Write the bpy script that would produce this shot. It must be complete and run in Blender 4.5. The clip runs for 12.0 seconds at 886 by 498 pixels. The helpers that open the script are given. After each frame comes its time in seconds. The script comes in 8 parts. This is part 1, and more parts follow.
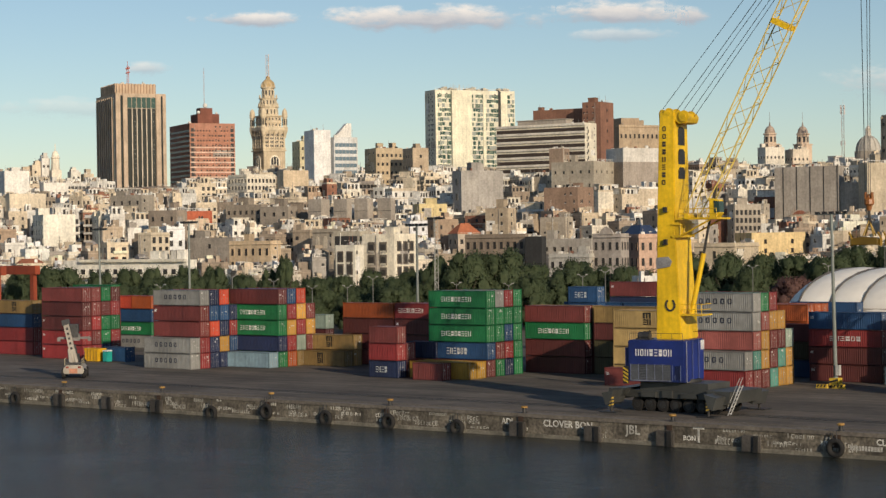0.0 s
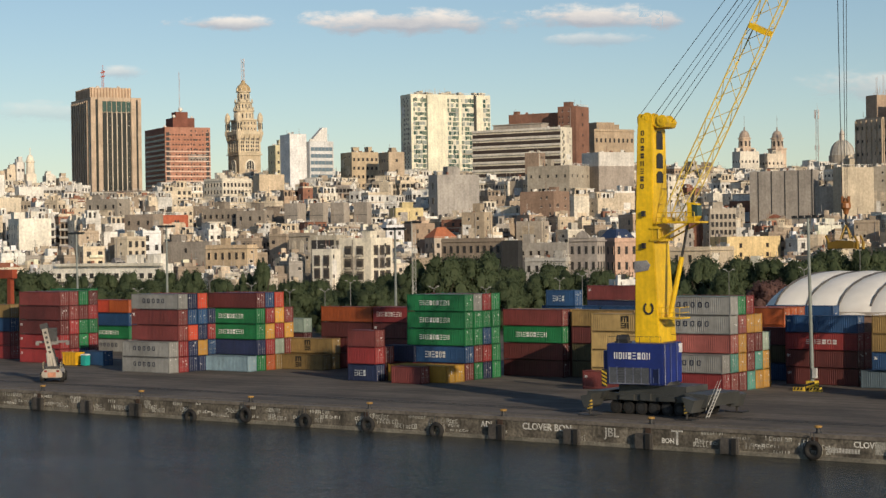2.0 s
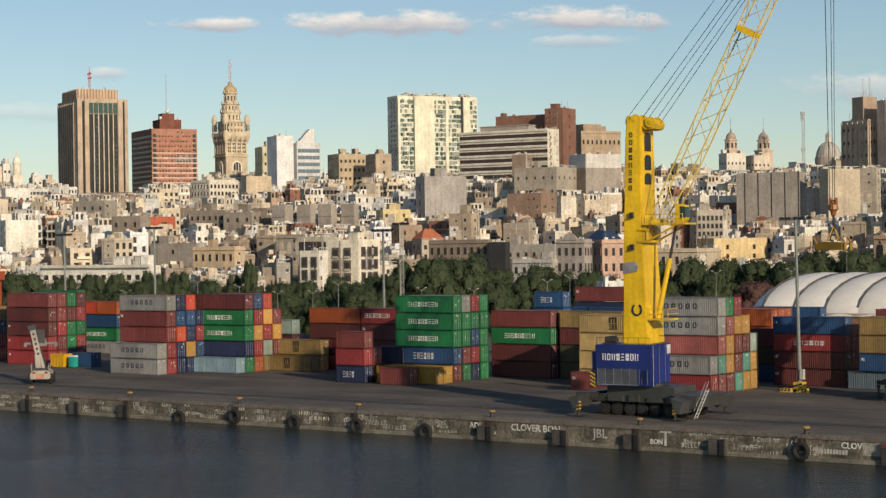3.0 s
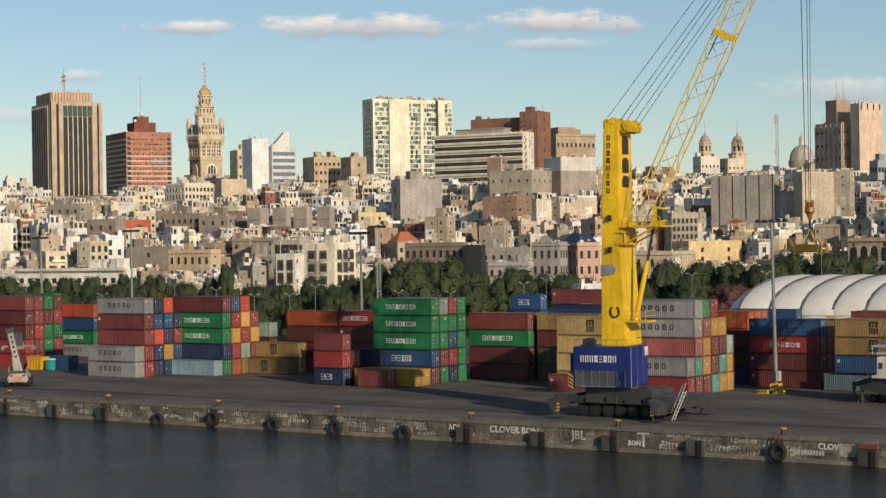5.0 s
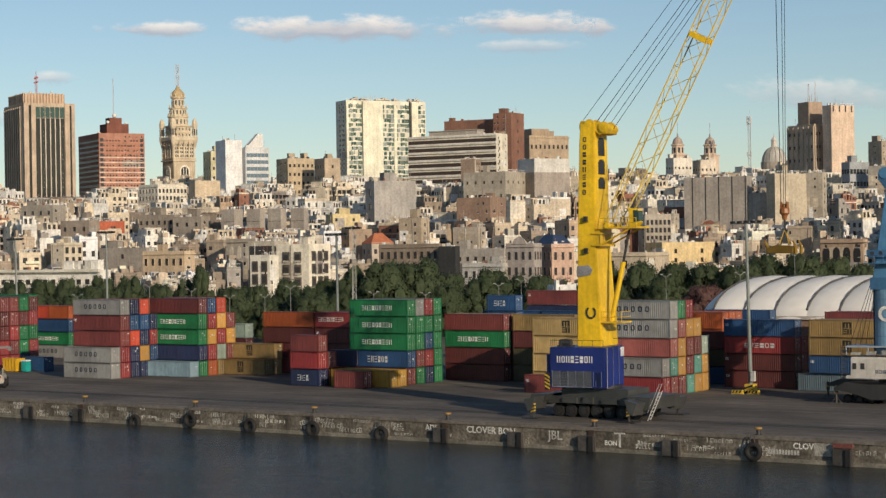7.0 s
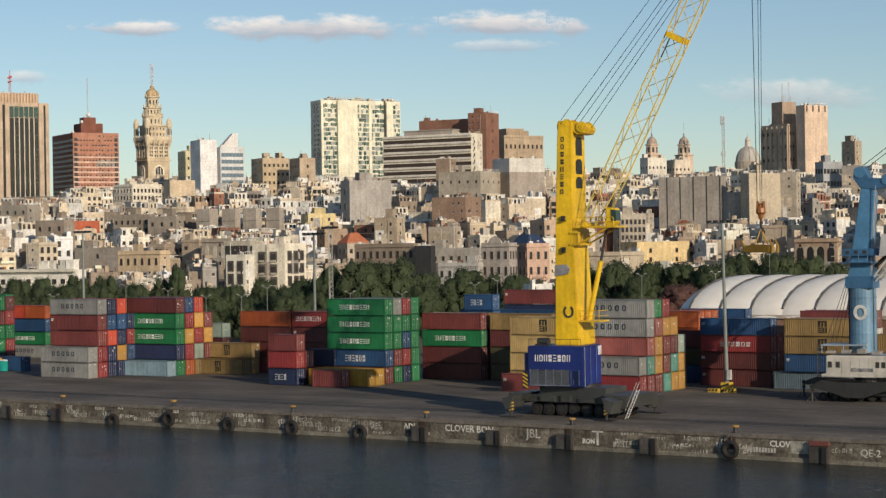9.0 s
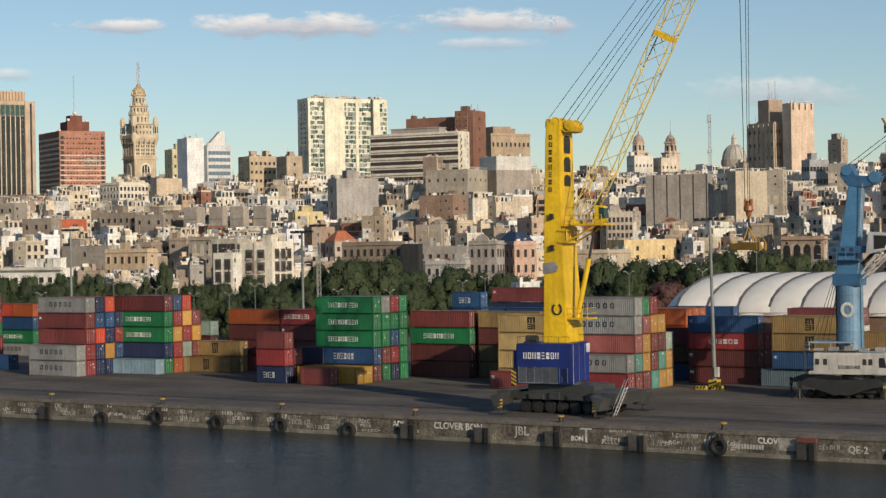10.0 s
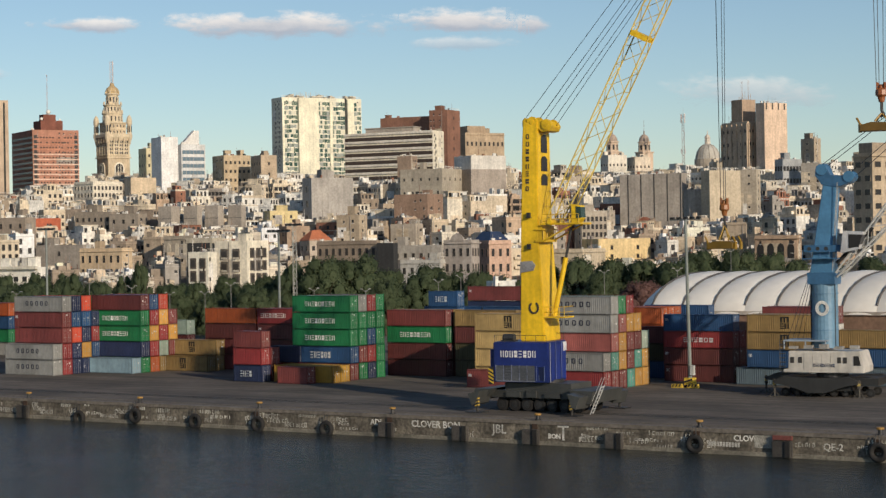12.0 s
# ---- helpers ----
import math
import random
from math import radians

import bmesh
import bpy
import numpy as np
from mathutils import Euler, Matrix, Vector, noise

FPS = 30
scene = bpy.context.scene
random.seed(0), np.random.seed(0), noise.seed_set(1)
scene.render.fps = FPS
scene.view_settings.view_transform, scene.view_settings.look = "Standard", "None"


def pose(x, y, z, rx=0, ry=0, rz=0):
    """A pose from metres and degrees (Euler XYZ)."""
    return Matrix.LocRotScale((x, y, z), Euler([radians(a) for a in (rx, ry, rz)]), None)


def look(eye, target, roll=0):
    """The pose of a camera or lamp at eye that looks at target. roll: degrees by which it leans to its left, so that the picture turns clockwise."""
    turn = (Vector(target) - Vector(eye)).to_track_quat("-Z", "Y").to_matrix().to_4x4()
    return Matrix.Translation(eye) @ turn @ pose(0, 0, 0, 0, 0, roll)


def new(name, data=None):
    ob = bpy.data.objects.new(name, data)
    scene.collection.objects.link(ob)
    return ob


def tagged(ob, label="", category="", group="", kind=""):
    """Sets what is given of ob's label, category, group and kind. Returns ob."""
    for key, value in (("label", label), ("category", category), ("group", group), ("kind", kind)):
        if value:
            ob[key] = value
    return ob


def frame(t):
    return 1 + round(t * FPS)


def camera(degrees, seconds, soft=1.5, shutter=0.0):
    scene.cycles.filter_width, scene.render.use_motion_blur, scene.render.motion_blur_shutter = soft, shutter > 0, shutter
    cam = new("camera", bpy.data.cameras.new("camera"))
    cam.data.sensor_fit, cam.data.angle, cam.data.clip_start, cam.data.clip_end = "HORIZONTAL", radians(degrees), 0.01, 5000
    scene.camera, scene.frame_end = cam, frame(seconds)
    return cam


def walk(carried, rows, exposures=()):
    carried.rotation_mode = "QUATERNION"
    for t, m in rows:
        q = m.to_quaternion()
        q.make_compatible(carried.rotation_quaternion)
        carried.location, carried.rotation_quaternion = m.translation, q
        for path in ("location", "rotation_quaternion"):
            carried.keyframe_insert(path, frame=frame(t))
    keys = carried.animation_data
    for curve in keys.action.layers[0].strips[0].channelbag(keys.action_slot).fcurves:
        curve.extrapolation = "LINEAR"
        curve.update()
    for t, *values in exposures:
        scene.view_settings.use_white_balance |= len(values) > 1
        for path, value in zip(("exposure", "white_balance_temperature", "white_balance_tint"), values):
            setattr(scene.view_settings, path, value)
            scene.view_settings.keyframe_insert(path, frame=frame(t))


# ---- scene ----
# The harbour: the quay edge is the x axis, the yard lies at y > 0, z = 0 is the apron.
cam = camera(26.30, 12.0, soft=1.4)
walk(cam, [
    (0.0, pose(-0.266, -199.872, 23.061, 89.672, 0.831, 38.457)),
    (0.5, pose(-0.243, -200.157, 23.050, 89.696, 0.834, 38.281)),
    (1.0, pose(-0.219, -200.442, 23.039, 89.723, 0.851, 38.081)),
    (1.5, pose(-0.195, -200.726, 23.028, 89.748, 0.855, 37.898)),
    (2.0, pose(-0.172, -201.011, 23.016, 89.786, 0.840, 37.691)),
    (2.5, pose(-0.148, -201.296, 23.005, 89.799, 0.849, 37.511)),
    (3.0, pose(-0.125, -201.581, 22.994, 89.831, 0.842, 37.282)),
    (5.0, pose(-0.030, -202.720, 22.949, 89.910, 0.884, 36.498)),
    (5.5, pose(-0.007, -203.005, 22.938, 89.928, 0.873, 36.295)),
    (6.0, pose(0.017, -203.290, 22.927, 89.931, 0.887, 36.084)),
    (6.5, pose(0.041, -203.575, 22.916, 89.935, 0.875, 35.878)),
    (7.0, pose(0.064, -203.860, 22.905, 89.944, 0.893, 35.668)),
    (9.0, pose(0.158, -204.999, 22.860, 89.923, 0.925, 34.880)),
    (9.5, pose(0.182, -205.284, 22.849, 89.906, 0.943, 34.687)),
    (10.0, pose(0.206, -205.569, 22.838, 89.857, 0.966, 34.472)),
    (10.5, pose(0.229, -205.853, 22.826, 89.844, 0.962, 34.277)),
    (11.0, pose(0.253, -206.138, 22.815, 89.845, 0.955, 34.072)),
    (11.5, pose(0.276, -206.423, 22.804, 89.837, 0.963, 33.872)),
    (12.0, pose(0.300, -206.708, 22.793, 89.823, 0.968, 33.666)),
], [(0.0, 0.0, 6600, 10), (6.0, 0.0, 6450, 10), (12.0, 0.0, 6270, 10)])

# ---- light ----
SUN_EL, SUN_AZ = radians(18.5), radians(-24.5)      # low evening sun, along the quay
world = bpy.data.worlds.new("sky")
scene.world = world
world.use_nodes = True
wn = world.node_tree
sky = wn.nodes.new("ShaderNodeTexSky")
sky.sky_type = "NISHITA"
sky.sun_disc = False
sky.sun_elevation = SUN_EL
sky.sun_rotation = math.pi / 2 - SUN_AZ
sky.air_density, sky.dust_density, sky.ozone_density = 1.0, 0.4, 2.0
sky.altitude = 700
wn.links.new(sky.outputs["Color"], wn.nodes["Background"].inputs["Color"])
wn.nodes["Background"].inputs["Strength"].default_value = 0.089
sun_data = bpy.data.lights.new("sun", "SUN")
sun_data.energy, sun_data.angle, sun_data.color = 3.9, radians(0.6), (1.0, 0.838, 0.645)
sun = new("sun", sun_data)
sun.matrix_world = look((0, 0, 300), (-math.cos(SUN_AZ) * 100, -math.sin(SUN_AZ) * 100, 300 - 100 * math.tan(SUN_EL)))


# ---- materials ----
def nodes(name):
    m = bpy.data.materials.new(name)
    m.use_nodes = True
    nt = m.node_tree
    return m, nt, nt.nodes["Principled BSDF"]


def put(nt, a, b):
    nt.links.new(a, b)


def surface(name, colour, rough=0.8, metal=0.0, vary=0.25, grain=3.0, stain=0.25, bump=0.15, tint=False, random_tint=0.0, streak=0.0):
    """A painted, worn surface: colour with grain and stains at two scales; tint takes the object's own colour."""
    m, nt, bsdf = nodes(name)
    N = nt.nodes.new
    co = N("ShaderNodeNewGeometry").outputs["Position"]
    fine, broad = N("ShaderNodeTexNoise"), N("ShaderNodeTexNoise")
    fine.inputs["Scale"].default_value, fine.inputs["Detail"].default_value = 1.0 / grain * 3, 6
    broad.inputs["Scale"].default_value, broad.inputs["Detail"].default_value = 1.0 / grain * 0.35, 4
    put(nt, co, fine.inputs["Vector"]), put(nt, co, broad.inputs["Vector"])
    base = N("ShaderNodeRGB").outputs[0]
    base.default_value = (*colour, 1)
    if tint:
        info = N("ShaderNodeObjectInfo")
        base = info.outputs["Color"]
    if random_tint:
        info = N("ShaderNodeObjectInfo")
        hsv = N("ShaderNodeHueSaturation")
        mr = N("ShaderNodeMapRange")
        mr.inputs["To Min"].default_value, mr.inputs["To Max"].default_value = 1 - random_tint, 1 + random_tint
        put(nt, info.outputs["Random"], mr.inputs["Value"]), put(nt, mr.outputs[0], hsv.inputs["Value"])
        put(nt, base, hsv.inputs["Color"])
        base = hsv.outputs[0]
    r1 = N("ShaderNodeMapRange")
    r1.inputs["From Min"].default_value, r1.inputs["From Max"].default_value = 0.3, 0.7
    r1.inputs["To Min"].default_value, r1.inputs["To Max"].default_value = 1 - vary, 1 + vary * 0.6
    r2 = N("ShaderNodeMapRange")
    r2.inputs["From Min"].default_value, r2.inputs["From Max"].default_value = 0.35, 0.68
    r2.inputs["To Min"].default_value, r2.inputs["To Max"].default_value = 1 - stain, 1 + stain * 0.5
    put(nt, fine.outputs["Fac"], r1.inputs["Value"]), put(nt, broad.outputs["Fac"], r2.inputs["Value"])
    mul = N("ShaderNodeMath")
    mul.operation = "MULTIPLY"
    put(nt, r1.outputs[0], mul.inputs[0]), put(nt, r2.outputs[0], mul.inputs[1])
    if streak:
        # rain streaks and run-off, long in z
        mp, run, r3, m3 = N("ShaderNodeMapping"), N("ShaderNodeTexNoise"), N("ShaderNodeMapRange"), N("ShaderNodeMath")
        mp.inputs["Scale"].default_value = (0.9, 0.9, 0.07)
        run.inputs["Scale"].default_value, run.inputs["Detail"].default_value, run.inputs["Roughness"].default_value = 1.0, 5, 0.65
        r3.inputs["From Min"].default_value, r3.inputs["From Max"].default_value = 0.32, 0.6
        r3.inputs["To Min"].default_value, r3.inputs["To Max"].default_value = 1 - streak, 1.06
        m3.operation = "MULTIPLY"
        put(nt, co, mp.inputs["Vector"]), put(nt, mp.outputs[0], run.inputs["Vector"]), put(nt, run.outputs["Fac"], r3.inputs["Value"])
        put(nt, mul.outputs[0], m3.inputs[0]), put(nt, r3.outputs[0], m3.inputs[1])
        mul = m3
    mix = N("ShaderNodeVectorMath")
    mix.operation = "SCALE"
    put(nt, base, mix.inputs[0]), put(nt, mul.outputs[0], mix.inputs["Scale"])
    put(nt, mix.outputs[0], bsdf.inputs["Base Color"])
    bsdf.inputs["Roughness"].default_value, bsdf.inputs["Metallic"].default_value = rough, metal
    if bump:
        b = N("ShaderNodeBump")
        b.inputs["Strength"].default_value, b.inputs["Distance"].default_value = bump, 0.05
        put(nt, fine.outputs["Fac"], b.inputs["Height"]), put(nt, b.outputs[0], bsdf.inputs["Normal"])
    return m


def water_surface():
    """Murky harbour water: wind ripples at several scales, in patches of calm and chop."""
    m, nt, bsdf = nodes("harbour_water")
    N = nt.nodes.new
    co = N("ShaderNodeNewGeometry").outputs["Position"]
    bsdf.inputs["Base Color"].default_value = (0.027, 0.031, 0.027, 1)
    bsdf.inputs["Roughness"].default_value = 0.16
    bsdf.inputs["IOR"].default_value = 1.30
    patch, range_ = N("ShaderNodeTexNoise"), N("ShaderNodeMapRange")
    patch.inputs["Scale"].default_value, patch.inputs["Detail"].default_value = 0.05, 4
    range_.inputs["From Min"].default_value, range_.inputs["From Max"].default_value = 0.35, 0.65
    range_.inputs["To Min"].default_value, range_.inputs["To Max"].default_value = 0.55, 1.0
    put(nt, co, patch.inputs["Vector"]), put(nt, patch.outputs["Fac"], range_.inputs["Value"])
    last = None
    for scale, dist, strength in ((0.09, 0.6, 0.5), (0.35, 0.8, 0.9), (1.1, 0.75, 1.0), (3.0, 0.32, 1.0)):
        n, mp = N("ShaderNodeTexNoise"), N("ShaderNodeMapping")
        mp.inputs["Scale"].default_value = (0.7, 1.25, 1)
        mp.inputs["Rotation"].default_value = (0, 0, 0.5)
        n.inputs["Scale"].default_value, n.inputs["Detail"].default_value = scale, 4
        put(nt, co, mp.inputs["Vector"]), put(nt, mp.outputs[0], n.inputs["Vector"])
        b = N("ShaderNodeBump")
        b.inputs["Strength"].default_value, b.inputs["Distance"].default_value = strength, dist
        if scale > 1:
            put(nt, range_.outputs[0], b.inputs["Strength"])
        put(nt, n.outputs["Fac"], b.inputs["Height"])
        if last:
            put(nt, last, b.inputs["Normal"])
        last = b.outputs[0]
    put(nt, last, bsdf.inputs["Normal"])
    return m


def glass_surface(name, colour, rough=0.08):
    m, nt, bsdf = nodes(name)
    N = nt.nodes.new
    info = N("ShaderNodeNewGeometry")
    mr = N("ShaderNodeMapRange")
    mr.inputs["To Min"].default_value, mr.inputs["To Max"].default_value = 0.5, 1.6
    put(nt, info.outputs["Random Per Island"], mr.inputs["Value"])
    v = N("ShaderNodeVectorMath")
    v.operation = "SCALE"
    v.inputs[0].default_value = colour
    put(nt, mr.outputs[0], v.inputs["Scale"])
    put(nt, v.outputs[0], bsdf.inputs["Base Color"])
    bsdf.inputs["Roughness"].default_value = rough
    bsdf.inputs["Specular IOR Level"].default_value = 0.35
    return m


def apron_surface():
    """Worn asphalt: patches, fine grain, and long tyre streaks along the quay."""
    m = surface("asphalt_apron", (0.130, 0.109, 0.086), 0.9, vary=0.22, grain=4.0, stain=0.34)
    nt = m.node_tree
    bsdf = nt.nodes["Principled BSDF"]
    old = bsdf.inputs["Base Color"].links[0].from_socket
    N = nt.nodes.new
    co = N("ShaderNodeNewGeometry").outputs["Position"]
    factor = None
    for sx, sy, lo in ((0.012, 0.5, 0.72), (0.03, 0.09, 0.66), (0.10, 1.6, 0.82)):
        mp, no, mr = N("ShaderNodeMapping"), N("ShaderNodeTexNoise"), N("ShaderNodeMapRange")
        mp.inputs["Scale"].default_value = (sx, sy, 1)
        mp.inputs["Rotation"].default_value = (0, 0, 0.05)
        no.inputs["Scale"].default_value, no.inputs["Detail"].default_value = 1.0, 4
        mr.inputs["From Min"].default_value, mr.inputs["From Max"].default_value = 0.35, 0.62
        mr.inputs["To Min"].default_value, mr.inputs["To Max"].default_value = lo, 1.12
        put(nt, co, mp.inputs["Vector"]), put(nt, mp.outputs[0], no.inputs["Vector"]), put(nt, no.outputs["Fac"], mr.inputs["Value"])
        if factor is None:
            factor = mr.outputs[0]
        else:
            mu = N("ShaderNodeMath")
            mu.operation = "MULTIPLY"
            put(nt, factor, mu.inputs[0]), put(nt, mr.outputs[0], mu.inputs[1])
            factor = mu.outputs[0]
    sc = N("ShaderNodeVectorMath")
    sc.operation = "SCALE"
    put(nt, old, sc.inputs[0]), put(nt, factor, sc.inputs["Scale"]), put(nt, sc.outputs[0], bsdf.inputs["Base Color"])
    return m


ASPHALT = apron_surface()
CONCRETE = surface("quay_concrete", (0.190, 0.165, 0.126), 0.9, vary=0.6, grain=1.2, stain=0.6, bump=0.6, streak=0.35)
COPING = surface("coping_concrete", (0.175, 0.152, 0.125), 0.9, vary=0.3, grain=1.5, stain=0.3, bump=0.4)
FOOTING = surface("wet_footing", (0.22, 0.20, 0.155), 0.8, vary=0.4, grain=1.0, stain=0.4, bump=0.5)
EARTH = surface("city_ground", (0.13, 0.115, 0.095), 0.95, vary=0.3, grain=20, stain=0.3, bump=0)
WATER = water_surface()
GALVANISED = surface("galvanised_steel", (0.34, 0.33, 0.31), 0.5, 0.4, vary=0.2)
CONTAINER = surface("container_paint", (0.5, 0.1, 0.05), 0.55, vary=0.14, grain=2.5, stain=0.28, bump=0.05, tint=True, streak=0.16)
PLASTER = surface("plaster", (0.5, 0.5, 0.5), 0.9, vary=0.19, grain=2.6, stain=0.18, bump=0, tint=True, streak=0.15)
ROOFING = surface("roof_felt", (0.30, 0.27, 0.24), 0.95, vary=0.35, grain=8, stain=0.4, bump=0, random_tint=0.4)
DARK_GLASS = glass_surface("dark_window_glass", (0.030, 0.028, 0.027), 0.3)
PAINT = surface("worn_paint", (1, 1, 1), 0.7, vary=0.25, grain=0.8, stain=0.3, bump=0, tint=True)
ENAMEL = surface("machine_enamel", (1, 1, 1), 0.42, vary=0.12, grain=1.5, stain=0.22, bump=0.03, tint=True, streak=0.14)
STEEL = surface("dark_steel", (0.06, 0.06, 0.06), 0.55, 0.5, vary=0.3, grain=1.0, stain=0.3)
RUBBER = surface("rubber", (0.018, 0.017, 0.016), 0.85, vary=0.3, grain=0.5, stain=0.3)
ROPE = surface("wire_rope", (0.05, 0.055, 0.06), 0.5, 0.6, vary=0.2)


# ---- mesh helpers ----
def box(bm, x0, y0, z0, x1, y1, z1, m=None):
    made = bmesh.ops.create_cube(bm, size=1.0, matrix=Matrix.Translation(((x0 + x1) / 2, (y0 + y1) / 2, (z0 + z1) / 2)) @ Matrix.Diagonal((x1 - x0, y1 - y0, z1 - z0, 1)))
    if m is not None:
        bmesh.ops.transform(bm, matrix=m, verts=made["verts"])
    return made["verts"]


def rod(bm, a, b, r, sides=6, r2=None):
    a, b = Vector(a), Vector(b)
    d = b - a
    q = d.to_track_quat("Z", "Y").to_matrix().to_4x4()
    bmesh.ops.create_cone(bm, cap_ends=True, segments=sides, radius1=r, radius2=r if r2 is None else r2, depth=d.length,
                          matrix=Matrix.Translation((a + b) / 2) @ q)


def prism(bm, outline, y0, y1):
    """An outline in x, z drawn out from y0 to y1."""
    f = [bm.verts.new((x, y0, z)) for x, z in outline]
    b = [bm.verts.new((x, y1, z)) for x, z in outline]
    n = len(f)
    bm.faces.new(f)
    bm.faces.new(b[::-1])
    for i in range(n):
        bm.faces.new((f[i], b[i], b[(i + 1) % n], f[(i + 1) % n]))
    bmesh.ops.recalc_face_normals(bm, faces=bm.faces[:])


def loft(bm, rings):
    """Closed rings of points, one above another, joined and capped."""
    vs = [[bm.verts.new(p) for p in ring] for ring in rings]
    n = len(vs[0])
    for a, b in zip(vs, vs[1:]):
        for i in range(n):
            bm.faces.new((a[i], a[(i + 1) % n], b[(i + 1) % n], b[i]))
    bm.faces.new(vs[0][::-1])
    bm.faces.new(vs[-1])


def mesh_of(name, bm, material):
    me = bpy.data.meshes.new(name)
    bm.to_mesh(me)
    bm.free()
    me.materials.append(material)
    return me


def part(name, bm, material, parent=None, label="", colour=None):
    data = bm if isinstance(bm, bpy.types.Mesh) else mesh_of(name, bm, material)
    ob = new(name, data)
    if parent:
        ob.parent = parent
    if colour:
        ob.color = (*colour, 1)
    if label:
        tagged(ob, label)
    return ob


def thing(name, m, label, category, group="", kind=""):
    ob = new(name)
    ob.matrix_basis = m
    return tagged(ob, label, category, group, kind)


BM = bmesh.new
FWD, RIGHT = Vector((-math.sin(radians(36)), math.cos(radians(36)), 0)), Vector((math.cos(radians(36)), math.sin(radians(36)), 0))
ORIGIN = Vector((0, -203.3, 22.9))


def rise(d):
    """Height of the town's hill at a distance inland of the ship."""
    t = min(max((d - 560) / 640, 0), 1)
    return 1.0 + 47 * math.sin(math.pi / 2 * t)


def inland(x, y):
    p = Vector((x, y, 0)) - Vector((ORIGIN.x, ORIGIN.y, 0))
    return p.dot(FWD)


# ---- ground, water, quay ----
bm = BM()
xs = [-3200 + 100 * i for i in range(45)]
ys = [46 + 0.0] + [100 + 60 * i for i in range(45)] + [4200]
grid = [[bm.verts.new((x, y, max(-0.02, rise(inland(x, y)) - 1.02))) for x in xs] for y in ys]
for r0, r1 in zip(grid, grid[1:]):
    for i in range(len(xs) - 1):
        bm.faces.new((r0[i], r0[i + 1], r1[i + 1], r1[i]))
tagged(part("ground", bm, EARTH), "brown town ground rising inland from the port", "ground", kind="structure")
bm = BM()
box(bm, -900, 1.2, -4, 420, 140, 0.0)
tagged(part("pavement", bm, ASPHALT), "dark worn asphalt apron of the container quay", "apron", kind="structure")
bm = BM()
box(bm, -3500, -2500, -3.9, 1500, 0.6, -2.97)
tagged(part("water", bm, WATER), "dark rippled grey-blue harbour water", "water", kind="structure")
bm = BM()
box(bm, -900, 0.0, -4.3, 420, 1.2, -0.22)
tagged(part("wall_quay", bm, CONCRETE), "stained grey concrete quay wall with painted names", "quay wall", kind="structure")

# ---- containers ----
CH = 2.86
COLOURS = dict(red=(0.31, 0.036, 0.036), brick=(0.225, 0.050, 0.044), maroon=(0.125, 0.028, 0.025), orange=(0.50, 0.11, 0.025), scarlet=(0.55, 0.07, 0.03),
               green=(0.012, 0.19, 0.06), navy=(0.018, 0.030, 0.085), blue=(0.020, 0.075, 0.185), grey=(0.30, 0.30, 0.28), yellow=(0.60, 0.32, 0.06),
               mustard=(0.33, 0.215, 0.075), beige=(0.52, 0.36, 0.14), teal=(0.10, 0.34, 0.27), sky=(0.25, 0.37, 0.43), slate=(0.12, 0.17, 0.20), white=(0.7, 0.69, 0.64),
               pale=(0.36, 0.45, 0.36), chrome=(0.50, 0.28, 0.035), rose=(0.42, 0.12, 0.10), olive=(0.07, 0.06, 0.025))


